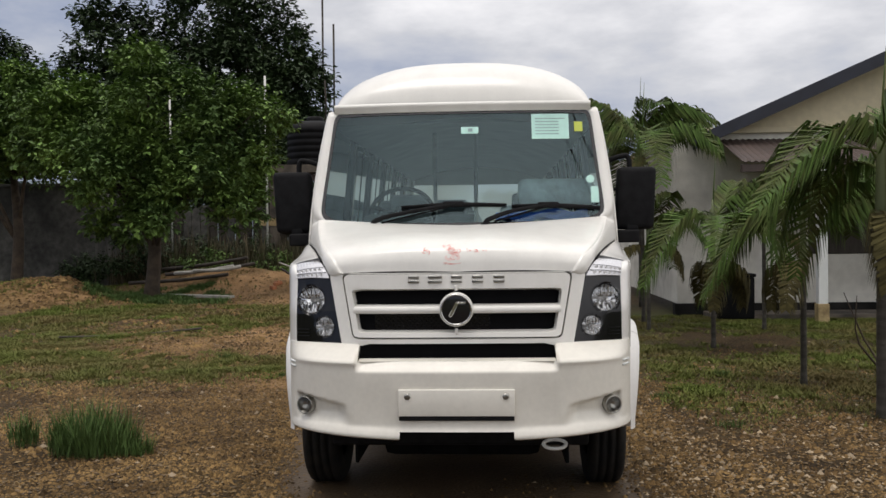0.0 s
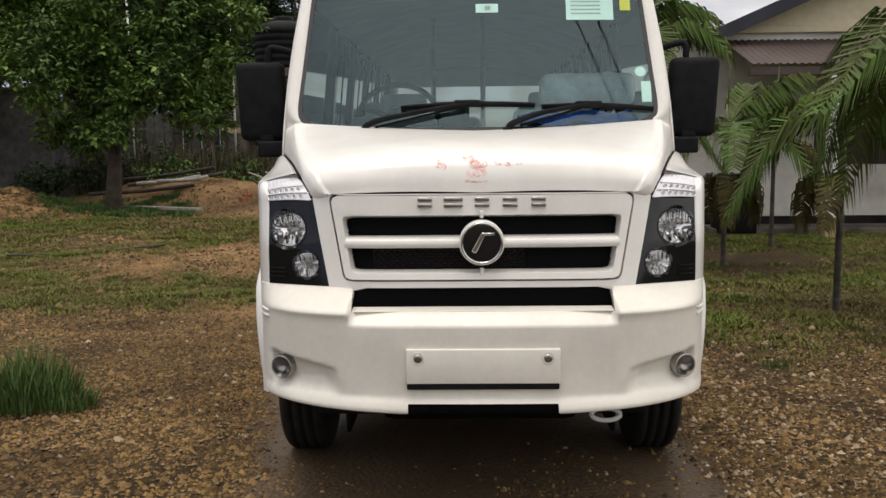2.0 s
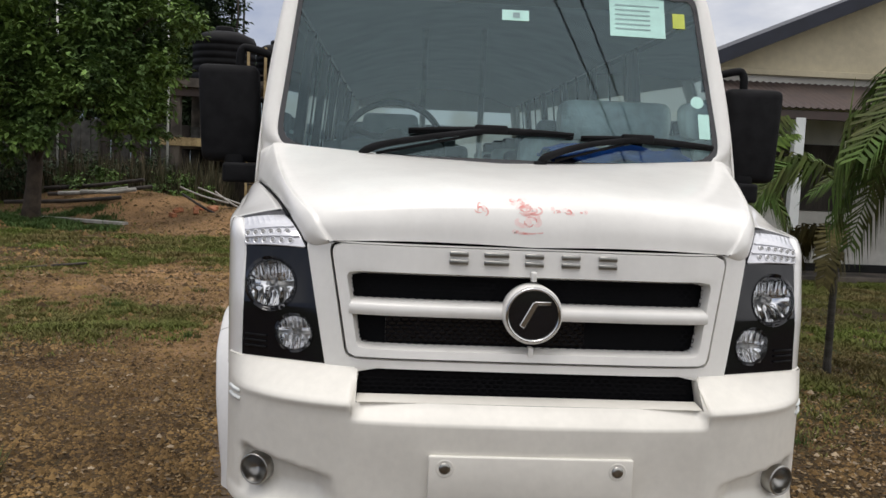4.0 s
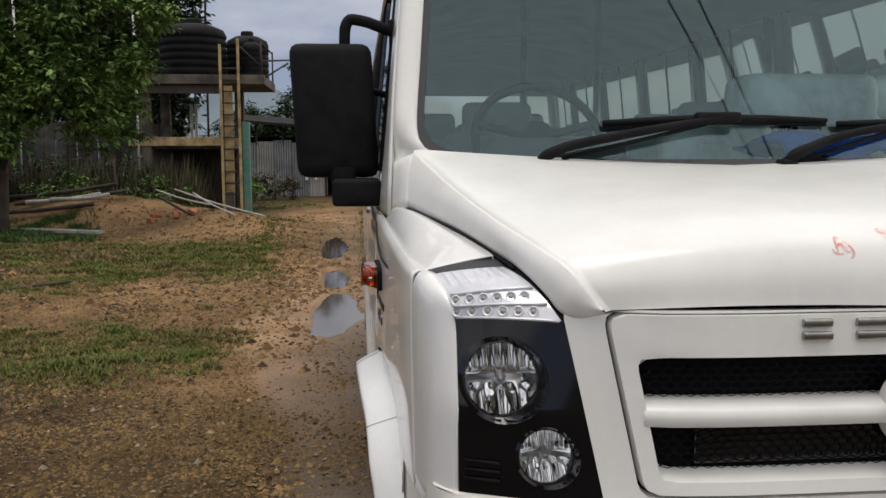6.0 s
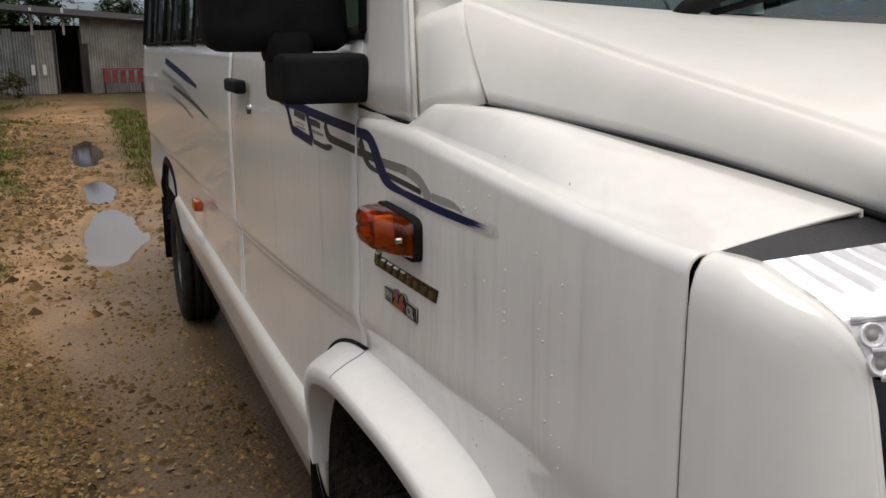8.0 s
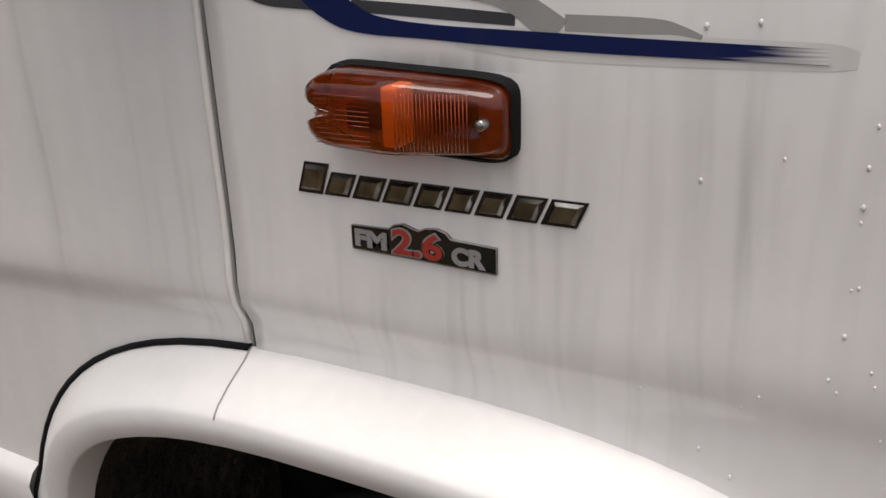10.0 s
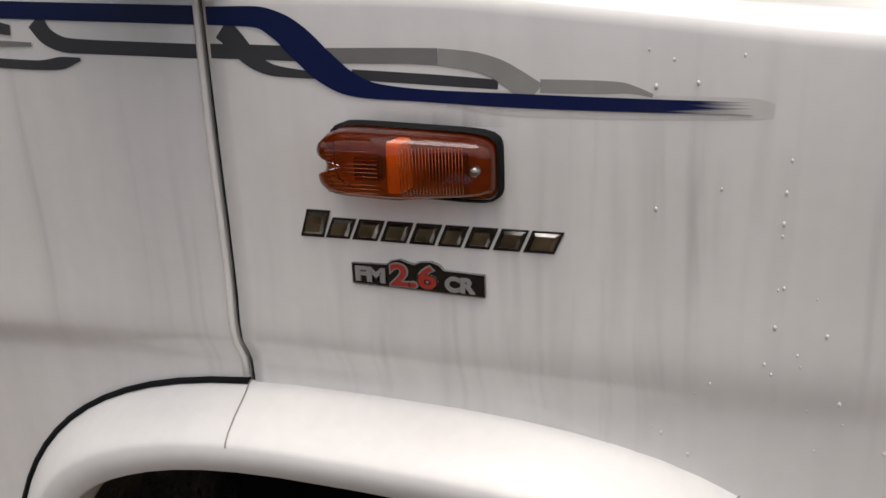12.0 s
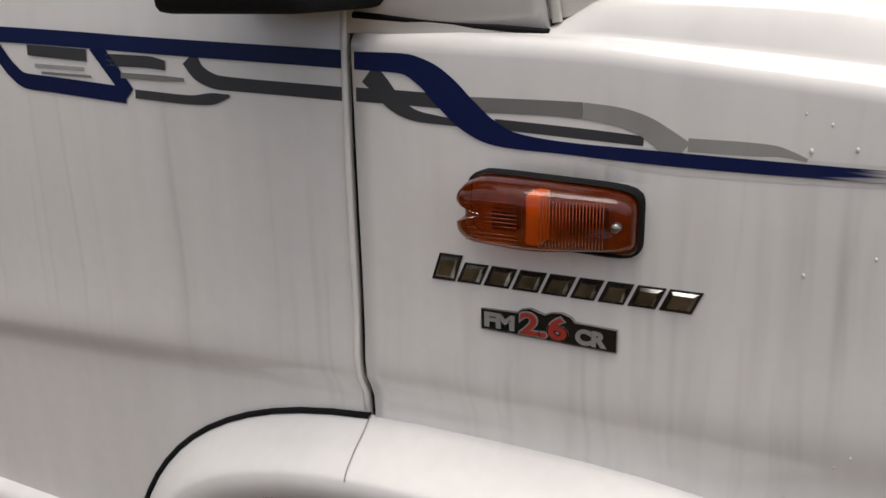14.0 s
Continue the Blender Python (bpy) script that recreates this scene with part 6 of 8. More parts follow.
# ---------------------------------------------------------------- palms
def frond(length, arch_, seed, leaflet=0.38, sag=0.75):
    rng_ = random.Random(seed)
    n_ = 34
    mid = []
    for k in range(n_ + 1):
        t = k / n_
        mid.append(Vector((length * (t - 0.12 * t * t), 0.03 * math.sin(3 * t + seed), length * (0.80 * t - arch_ * t * t))))
    verts, faces = [], []
    v, f = tube(mid, 0.010, 5, [1.5 - 1.2 * k / n_ for k in range(n_ + 1)])
    verts, faces = list(v), list(f)
    for k in range(4, n_ + 1):
        t = k / n_
        d = (mid[k] - mid[k - 1]).normalized()
        ll = leaflet * (0.55 + 0.9 * math.sin(math.pi * min(1, t * 0.85 + 0.12))) * rng_.uniform(0.85, 1.1)
        for s_ in (-1, 1):
            for off in (0, 0.5):
                p = mid[k].lerp(mid[k - 1], off + rng_.uniform(-0.1, 0.1))
                side = Vector((0, s_, 0))
                ll2 = ll * rng_.uniform(0.85, 1.1)
                a = p + (side * 0.70 + d * 0.60 + Vector((0, 0, 0.10 + rng_.uniform(-0.15, 0.2)))).normalized() * ll2 * 0.45
                b = a + (side * 0.30 + d * 0.50 + Vector((0, 0, -sag - rng_.uniform(0, 0.7)))).normalized() * ll2 * 0.65
                w = d * 0.019
                i0 = len(verts)
                verts += [p - w * 0.5, p + w * 0.5, a + w, a - w, b]
                faces += [(i0, i0 + 1, i0 + 2, i0 + 3), (i0 + 3, i0 + 2, i0 + 4)]
    return verts, faces


FRONDS = [mesh_data("frond", *frond(*a), smooth=False) for a in ((1.45, 0.92, 1, 0.48), (1.55, 1.22, 2, 0.50), (1.40, 0.62, 3, 0.46), (1.45, 1.45, 4, 0.50), (1.30, 0.42, 5, 0.42))]
DRY = mesh_data("frond_dry", *frond(1.0, 1.1, 6, 0.30, 1.2), smooth=False)
YOUNG = mesh_data("frond_young", *frond(0.95, 0.40, 7, 0.26, 0.4), smooth=False)
for me in FRONDS:
    me.materials.append(M_PALM)
DRY.materials.append(M_PALM_DRY)
YOUNG.materials.append(M_PALM_BRIGHT)


def palm(at, trunk_h, scale, count, seed, label, young=False, lean=(0, 0), dry=1, r=0.030, shaft=0.30):
    rng_ = random.Random(seed)
    pm = thing("areca_palm", label, "palm", "row of palms by the house", at)
    top = Vector((lean[0], lean[1], trunk_h))
    line = [Vector((lean[0] * (k / 10) ** 1.5, lean[1] * (k / 10) ** 1.5, -0.06 + (trunk_h + 0.06) * k / 10)) for k in range(11)]
    trunk = part("trunk", mesh_data("trunk", *tube(line, r, 10, [1.35, 1.1, 1.0, 1.04, 0.96, 1.0, 0.92, 0.95, 0.9, 1.0, 0.7])), M_TRUNK, pm)
    for k in range(1, 9):
        p = line[k]
        part("trunk_ring", mesh_data("trunk_ring", *lathe([(r * 1.0, -0.008), (r * 1.13, 0), (r * 1.0, 0.008)], 10, Matrix.Translation(p))), M_TRUNK, trunk)
    part("crownshaft", mesh_data("crownshaft", *tube([top - Vector((0, 0, 0.10)), top + Vector((0, 0, 0.05)), top + Vector((0, 0, shaft)), top + Vector((0, 0, shaft + 0.25))], r * 1.1, 8, [0.95, 1.12, 0.85, 0.3])), M_PALM_BRIGHT if young else M_SHAFT, pm)
    for k in range(count):
        a = 2.4 * k + rng_.uniform(-0.3, 0.3)
        is_dry = k >= count - dry
        me = DRY if is_dry else (YOUNG if young else FRONDS[rng_.randint(0, 4)])
        ob = new("frond", me)
        ob.parent = pm
        pitch = rng_.uniform(-0.55, 0.25) - 0.5 * (k / count) + 0.25 if not is_dry else rng_.uniform(0.25, 0.6)
        pitch = -pitch if not is_dry else pitch
        ob.matrix_basis = Matrix.Translation(top + Vector((0, 0, shaft * (1.0 - 0.5 * k / count) if not is_dry else 0.0))) @ Matrix.Rotation(a, 4, "Z") @ Matrix.Rotation(pitch * -0.75 if not is_dry else pitch, 4, "Y") @ Matrix.Diagonal((scale, scale, scale, 1))
    part("spear_leaf", mesh_data("spear", *tube([top + Vector((0, 0, shaft)), top + Vector((0.02, 0.01, shaft + 0.5 * scale)), top + Vector((0.05, 0.02, shaft + 1.0 * scale))], 0.012, 6, [1, 0.8, 0.15])), M_PALM_BRIGHT if young else M_PALM, pm)
    return pm


palm((3.20, 2.95, 0.02), 1.64, 0.80, 8, 21, "areca palm with a ringed trunk and arching fronds", r=0.040, shaft=0.50)
palm((3.22, 4.75, 0.0), 1.18, 0.74, 8, 2, "areca palm with drooping dry lower fronds", dry=2, shaft=0.50)
palm((3.06, 7.65, 0.0), 1.10, 0.84, 9, 3, "areca palm with drooping dry lower fronds", dry=3, shaft=0.60)
palm((4.30, 9.6, 0.0), 1.45, 0.85, 6, 4, "young bright green areca palm", young=True, dry=1)
palm((2.72, 11.0, 0.0), 2.75, 1.0, 8, 5, "tall areca palm beside the house", dry=1)
palm((3.2, 14.2, 0.0), 3.2, 1.2, 10, 6, "tall areca palm beside the house", dry=1)
palm((5.6, 7.4, 0.0), 1.5, 0.85, 6, 7, "areca palm with a ringed trunk and arching fronds", dry=1)
palm((2.6, 9.8, 0.0), 1.3, 0.75, 6, 8, "small areca palm with drooping fronds", dry=2)
shrub = thing("bare_shrub", "leafless dark branching shrub under the palms", "shrub", "", (3.75, 4.0, 0))
for k in range(6):
    rng_ = random.Random(200 + k)
    a = k * 1.05
    tubes("branch", spline([(0, 0, -0.03), (0.1 * math.cos(a), 0.1 * math.sin(a), 0.25), (0.32 * math.cos(a), 0.32 * math.sin(a), 0.55), (0.42 * math.cos(a + 0.4), 0.42 * math.sin(a + 0.4), 0.95)], 9), 0.013, M_BARK, shrub, seg=6, taper=[1.2, 1.1, 1, 0.9, 0.8, 0.7, 0.55, 0.4, 0.25])


# ---------------------------------------------------------------- house beside the yard
def slab(name, x0, x1, y0, y1, z0, z1, mat, parent=None, bevel=0.006, label=""):
    return part(name, rbox(x1 - x0, y1 - y0, z1 - z0, bevel, 1, ((x0 + x1) / 2, (y0 + y1) / 2, (z0 + z1) / 2)), mat, parent, label)


house = thing("house", "low house with cream gable, white walls and a dark roof edge", "house")
HY = 12.3
slab("wall", 3.55, 8.55, HY, HY + 0.2, 0.22, 3.40, M_HOUSEWALL, house)
slab("wall", 9.55, 15.0, HY, HY + 0.2, 0.22, 3.40, M_HOUSEWALL, house)
slab("wall", 8.55, 9.55, HY, HY + 0.2, 2.2, 3.40, M_HOUSEWALL, house)
slab("wall", 3.55, 3.75, HY + 0.2, 21, 0.22, 3.40, M_HOUSEWALL, house)
slab("door", 8.55, 9.55, HY + 0.08, HY + 0.13, 0.15, 2.2, M_DARKWOOD, house)
slab("plinth", 3.5, 15.0, HY - 0.06, HY + 0.16, -0.1, 0.22, M_PLINTH, house)
slab("step", 4.0, 15.0, HY - 0.9, HY - 0.06, -0.1, 0.09, M_CONCRETE, house)
EAVE_X, EAVE_Z, RIDGE_X = 4.05, 3.27, 9.6
RZ = EAVE_Z + (RIDGE_X - EAVE_X) * 0.434
gv = [(EAVE_X + 0.25, HY - 0.02, 3.38), (2 * RIDGE_X - EAVE_X - 0.25, HY - 0.02, 3.38), (RIDGE_X, HY - 0.02, RZ - 0.02)]
part("gable", mesh_data("gable", gv + [(x, HY + 0.18, z) for x, y, z in gv], [(0, 1, 2), (5, 4, 3), (0, 3, 4, 1), (1, 4, 5, 2), (2, 5, 3, 0)], False), M_CREAM, house, "cream plastered gable")
slab("string_course", 4.0, 15, HY - 0.09, HY, 3.30, 3.40, M_CREAM, house)
for sgn in (-1, 1):
    ex = RIDGE_X + sgn * (RIDGE_X - EAVE_X + 0.3)
    ez = RZ - (RIDGE_X - EAVE_X + 0.3) * 0.434
    rv = [(RIDGE_X, HY - 0.45, RZ + 0.06), (ex, HY - 0.45, ez + 0.06), (ex, 21, ez + 0.06), (RIDGE_X, 21, RZ + 0.06)]
    rv += [(x, y, z - 0.05) for x, y, z in rv]
    part("roof", mesh_data("roof_sheet", rv, [(0, 1, 2, 3), (7, 6, 5, 4), (0, 4, 5, 1), (1, 5, 6, 2), (2, 6, 7, 3), (3, 7, 4, 0)], False), M_ROOFEDGE, house)
    bv = [(RIDGE_X, HY - 0.49, RZ + 0.05), (ex, HY - 0.49, ez + 0.05), (ex, HY - 0.49, ez - 0.17), (RIDGE_X, HY - 0.49, RZ - 0.17)]
    bv += [(x, y + 0.035, z) for x, y, z in bv]
    part("bargeboard", mesh_data("bargeboard", bv, [(3, 2, 1, 0), (4, 5, 6, 7), (0, 1, 5, 4), (1, 2, 6, 5), (2, 3, 7, 6), (3, 0, 4, 7)], False), M_ROOFEDGE, house, "dark painted bargeboard")
# lean-to roof over the walk, corrugated
corr = []
for j in range(2):
    row = []
    for i in range(190):
        x = 4.3 + i * 0.055
        row.append((x, HY - 0.02 - 1.55 * j, 3.18 - 0.52 * j + 0.012 * math.cos(math.pi * i)))
    corr.append(row)
solid(part("porch_roof", mesh_data("porch_roof", *grid(corr), False), M_RUSTROOF, house, "brown corrugated lean-to roof"), 0.012)
slab("porch_beam", 4.3, 14.7, HY - 1.55, HY - 1.45, 2.50, 2.63, M_RUSTROOF, house)
for x in (5.6, 8.2, 10.8):
    slab("porch_post", x - 0.075, x + 0.075, HY - 1.56, HY - 1.42, 0.30, 2.52, M_WHITE, house)
    slab("post_base", x - 0.09, x + 0.09, HY - 1.58, HY - 1.40, -0.1, 0.32, M_YELLOW, house)
slab("window_board", 5.9, 7.3, HY - 0.03, HY + 0.02, 1.1, 2.2, M_DARKWOOD, house, label="dark shuttered window")
bx = thing("storage_bin", "black plastic storage bin against the house wall", "bin", "", (4.35, 11.55, 0))
part("bin_body", rbox(0.62, 0.5, 0.72, 0.03, 2, (0, 0, 0.38)), M_TANK, bx)
part("bin_lid", rbox(0.66, 0.54, 0.06, 0.02, 2, (0, 0, 0.77)), M_TANK, bx)

# ---------------------------------------------------------------- old wall and fence on the other side
wall = thing("boundary_wall", "tall mouldy grey plastered boundary wall", "wall")
slab("wall_panel", -34, -12.2, 23.0, 23.25, -0.1, 3.20, M_WALL_OLD, wall)
slab("wall_coping", -34, -12.15, 22.95, 23.3, 3.20, 3.28, M_WALL_OLD, wall)
slab("wall_panel", -12.4, -12.2, 23.25, 25.5, -0.1, 3.0, M_WALL_OLD, wall)
fence = thing("sheet_fence", "dark weathered sheet and board fence", "fence")
for k in range(22):
    rng_ = random.Random(300 + k)
    x = -13.0 + 0.30 * k
    slab("board", x, x + 0.285, 25.6 + 0.02 * (k % 2), 25.64 + 0.02 * (k % 2), -0.05, 2.55 + rng_.uniform(-0.12, 0.1), (M_DARKWOOD, M_WALL_OLD)[rng_.random() < 0.3], fence)

# ---------------------------------------------------------------- water tower
tower = thing("water_tower", "concrete and yellow steel stand carrying black water tanks", "water tower", "", (0, 0, 0))
TY = 24.0
for x in (-6.75, -4.55):
    for y in (TY, TY + 2.6):
        slab("column", x - 0.13, x + 0.13, y - 0.13, y + 0.13, -0.1, 3.55, M_CONCRETE, tower)
slab("platform", -7.0, -3.5, TY - 0.3, TY + 3.0, 3.55, 3.80, M_CONCRETE, tower)
slab("beam", -7.2, -4.2, TY - 0.16, TY - 0.02, 1.88, 2.12, M_YELLOW, tower, label="faded yellow beam")
slab("mid_floor", -6.9, -4.4, TY, TY + 2.6, 1.80, 1.88, M_CONCRETE, tower)
slab("back_wall", -6.9, -4.4, TY + 2.5, TY + 2.62, -0.1, 1.8, M_DARKWOOD, tower)
slab("top_beam", -6.9, -4.4, TY - 0.18, TY - 0.04, 3.30, 3.52, M_RUSTROOF, tower)
for x in (-5.75, -5.62):
    slab("post", x - 0.04, x + 0.04, TY + 1.2, TY + 1.28, 2.1, 3.1, M_POLE, tower)
for x in (-4.66, -4.18):
    slab("ladder_rail", x - 0.035, x + 0.035, TY - 0.42, TY - 0.35, 0.0, 4.6 if x < -4.5 else 4.75, M_YELLOW, tower, label="yellow ladder rail")
for k in range(12):
    z = 0.55 + 0.31 * k
    slab("ladder_rung", -4.66, -4.18, TY - 0.41, TY - 0.36, z - 0.02, z + 0.02, M_DARKWOOD, tower)
slab("ladder_back", -4.60, -4.36, TY - 0.30, TY - 0.26, 0.6, 3.5, M_YELLOW, tower)
for a, b in (((-3.6, TY, 4.75), (-3.6, TY, 3.8)), ((-3.55, TY + 2.8, 4.75), (-3.55, TY + 2.8, 3.8)), ((-4.3, TY - 0.2, 4.70), (-3.6, TY, 4.05)), ((-3.6, TY, 4.7), (-3.55, TY + 2.8, 4.7)), ((-3.6, TY, 4.2), (-2.85, TY + 1.2, 4.35)), ((-3.5, TY, 3.75), (-2.9, TY + 0.5, 4.2))):
    tubes("guard_rail", [a, b], 0.025, M_DARKWOOD, tower, seg=6)


def tank(x, y, z, r, h):
    tk = thing("water_tank", "black ribbed plastic water tank with a lid", "tank", "water tanks on the stand", (x, y, z))
    prof = [(r * 0.96, 0), (r, 0.04)]
    for k in range(5):
        zz = h * (0.12 + 0.14 * k)
        prof += [(r, zz), (r * 0.975, zz + 0.03), (r * 0.975, zz + 0.07), (r, zz + 0.10)]
    prof += [(r, h * 0.80), (r * 0.93, h * 0.90), (r * 0.55, h * 1.0), (r * 0.30, h * 1.02), (0.0001, h * 1.03)]
    part("tank_body", mesh_data("tank_body", *lathe(prof, 36)), M_TANK, tk)
    part("tank_lid", mesh_data("tank_lid", *lathe([(r * 0.3, h * 1.0), (r * 0.3, h * 1.09), (r * 0.26, h * 1.12), (0.0001, h * 1.13)], 20)), M_TANK, tk)
    return tk


tank(-5.55, TY + 0.75, 3.80, 0.92, 1.45)
tank(-4.20, TY + 2.0, 3.80, 0.62, 1.30)
tank(-3.95, TY + 0.9, 3.80, 0.30, 1.0)
tubes_pipe = thing("water_pipe", "thin pipe rising above the water tanks", "pipe", "", (-5.2, 24.6, 5.2))
tubes("pipe", [(0, 0, -0.1), (0.05, 0, 0.6), (0.02, 0, 1.4)], 0.03, M_DARKWOOD, tubes_pipe, seg=6)
teal = thing("gate_post", "teal painted gate post", "post", "", (-4.08, 24.2, 0))
part("post", rbox(0.20, 0.20, 2.55, 0.01, 1, (0, 0, 1.27)), M_TEAL, teal)
whp = thing("marker_pole", "thin white pole standing among the trees", "pole", "", (-6.9, 23.6, 0))
tubes("pole", [(0, 0, -0.1), (0.02, 0, 3), (0.0, 0, 6.6)], 0.035, M_POLE, whp, seg=8)
whp = thing("marker_pole", "thin white pole standing among the trees", "pole", "", (-9.6, 22.6, 0))
tubes("pole", [(0, 0, -0.1), (0.02, 0, 3), (0.0, 0, 6.0)], 0.03, M_POLE, whp, seg=8)
for x, h in ((-9.1, 16.5), (-8.5, 13.3)):
    mast = thing("antenna_mast", "tall thin antenna mast beyond the trees", "mast", "antenna masts", (x, 45, 0))
    tubes("mast", [(0, 0, -0.1), (0.05, 0, h)], 0.06, M_DARKWOOD, mast, seg=6)

# ---------------------------------------------------------------- shed at the end of the lane
shed = thing("shed", "long low shed of corrugated sheets with a dark doorway", "shed")
SY = 34.0


def corrugated(name, x0, x1, z0, z1, y, mat, parent, pitch=0.09):
    n_ = int((x1 - x0) / pitch * 2)
    rows = [[(x0 + (x1 - x0) * i / n_, y + 0.02 * math.cos(math.pi * i), z) for i in range(n_ + 1)] for z in (z0, z1)]
    return solid(part(name, mesh_data(name, *grid(rows), False), mat, parent), 0.006)


for k in range(5):
    x = -5.6 + 0.68 * k
    corrugated("wall_sheet", x, x + 0.70, -0.05, 2.10 + 0.05 * ((k * 7) % 3), SY + 0.03 * (k % 2), (M_TIN, M_TIN_WARM, M_TIN)[k % 3], shed)
for k in range(4):
    x = -1.38 + 0.75 * k
    corrugated("wall_sheet", x, x + 0.77, -0.05, 1.95, SY + 0.03 * (k % 2), M_TIN_WARM, shed)
corrugated("upper_sheet", -1.38, 1.6, 1.95, 2.55, SY - 0.02, M_TIN_WARM, shed)
slab("door_frame", -2.28, -2.20, SY - 0.04, SY + 0.06, 0, 2.2, M_DARKWOOD, shed)
slab("door_frame", -1.45, -1.37, SY - 0.04, SY + 0.06, 0, 2.2, M_DARKWOOD, shed)
slab("door_leaf", -1.42, -1.18, SY - 0.12, SY - 0.06, 0.05, 1.7, M_DARKWOOD, shed)
for x in (-4.9, -3.9, -2.9, -1.9):
    slab("upper_post", x - 0.04, x + 0.04, SY, SY + 0.08, 2.0, 2.9, M_POLE if x > -3.5 else M_DARKWOOD, shed)
slab("back_wall", -5.6, 1.6, SY + 4, SY + 4.1, 0, 2.4, M_DARKWOOD, shed)
slab("side_wall", 1.6, 1.66, SY, SY + 4.1, 0, 2.4, M_DARKWOOD, shed)
slab("side_wall", -5.66, -5.6, SY, SY + 4.1, 0, 2.9, M_DARKWOOD, shed)
rv = [(-6.2, SY - 0.5, 3.02), (1.9, SY - 0.5, 2.38), (1.9, SY + 4.3, 2.75), (-6.2, SY + 4.3, 3.4)]
rv += [(x, y, z - 0.10) for x, y, z in rv]
part("roof", mesh_data("shed_roof", rv, [(0, 1, 2, 3), (7, 6, 5, 4), (0, 4, 5, 1), (1, 5, 6, 2), (2, 6, 7, 3), (3, 7, 4, 0)], False), M_PLINTH, shed)
for x in (-2.62, -2.98):
    slab("paper_notice", x - 0.06, x + 0.06, SY - 0.05, SY - 0.03, 0.65, 1.0, M_WHITE, shed)
bench = thing("red_bench", "faded red slatted bench against the shed", "bench", "", (-0.1, 33.4, 0))
part("bench_top", rbox(1.4, 0.4, 0.06, 0.01, 1, (0, 0, 0.85)), M_SIGNRED, bench)
for k in range(5):
    part("bench_slat", rbox(0.16, 0.04, 0.42, 0.01, 1, (-0.56 + 0.28 * k, -0.14, 0.58)), M_SIGNRED, bench)
for x in (-0.62, 0.62):
    part("bench_leg", rbox(0.06, 0.3, 0.84, 0.01, 1, (x, 0, 0.42)), M_DARKWOOD, bench)

# ---------------------------------------------------------------- planks, bamboo and rubble by the heaps
def lying(name, label, cat, a, b, r, mat, grp="", flat=False):
    t = thing(name, label, cat, grp)
    if flat:
        a, b = Vector(a), Vector(b)
        d = b - a
        bm = rbox(d.length, r * 5, r * 1.2, 0.004, 1)
        bmesh.ops.transform(bm, matrix=Matrix.Translation((a + b) / 2) @ d.to_track_quat("X", "Z").to_matrix().to_4x4(), verts=bm.verts)
        part("plank_body", bm, mat, t)
    else:
        mid = (Vector(a) + Vector(b)) / 2 + Vector((0, 0, -0.04))
        tubes("pole_body", spline([a, tuple(mid), b], 7), r, mat, t, seg=7)
    return t


lying("plank", "long pale plank lying on the grass", "plank", (-8.7, 18.3, 0.08), (-6.2, 17.3, 0.07), 0.05, M_PALEWOOD, "planks on the ground", True)
for k, (a, b, m_) in enumerate((((-9.4, 21.2, 0.62), (-6.6, 20.2, 0.95), M_DARKWOOD), ((-9.0, 20.4, 0.50), (-6.5, 20.6, 0.78), M_DARKWOOD), ((-8.6, 20.0, 0.55), (-6.9, 19.9, 0.74), M_PALEWOOD), ((-9.8, 19.8, 0.30), (-7.0, 19.7, 0.52), M_DARKWOOD), ((-8.0, 19.8, 0.62), (-6.7, 19.9, 0.72), M_PALEWOOD))):
    lying("pole", "weathered timber pole lying on the heap", "timber", a, b, 0.05, m_, "timber on the heap")
lying("branch", "thin dark branch lying on the gravel", "branch", (-6.4, 9.0, 0.04), (-4.6, 10.2, 0.04), 0.02, M_DARKWOOD)
for a, b in (((-5.5, 21.3, 0.78), (-3.0, 18.2, 0.30)), ((-5.0, 21.0, 0.70), (-3.6, 18.0, 0.34)), ((-5.8, 20.6, 0.80), (-4.3, 19.0, 0.52))):
    lying("bamboo_cane", "split pale bamboo cane on the soil heap", "bamboo", a, b, 0.022, M_PALEWOOD, "bamboo canes")
lying("branch", "dark branch lying on the soil heap", "branch", (-5.5, 19.6, 0.66), (-4.1, 17.9, 0.20), 0.03, M_DARKWOOD)
brick_me = None
rng_ = random.Random(77)
for k in range(9):
    x, y = -5.0 + rng_.uniform(-0.6, 0.6), 18.9 + rng_.uniform(-0.4, 0.4)
    br = part("brick", rbox(0.23, 0.11, 0.09, 0.008, 1), M_REDBRICK) if brick_me is None else new("brick", brick_me)
    brick_me = br.data
    br.matrix_basis = pose(x, y, ground_z(x, y) + 0.05, rng_.uniform(-20, 20), rng_.uniform(-20, 20), rng_.uniform(0, 180))
    tagged(br, "orange brick lying on the soil heap", "brick", "loose bricks")

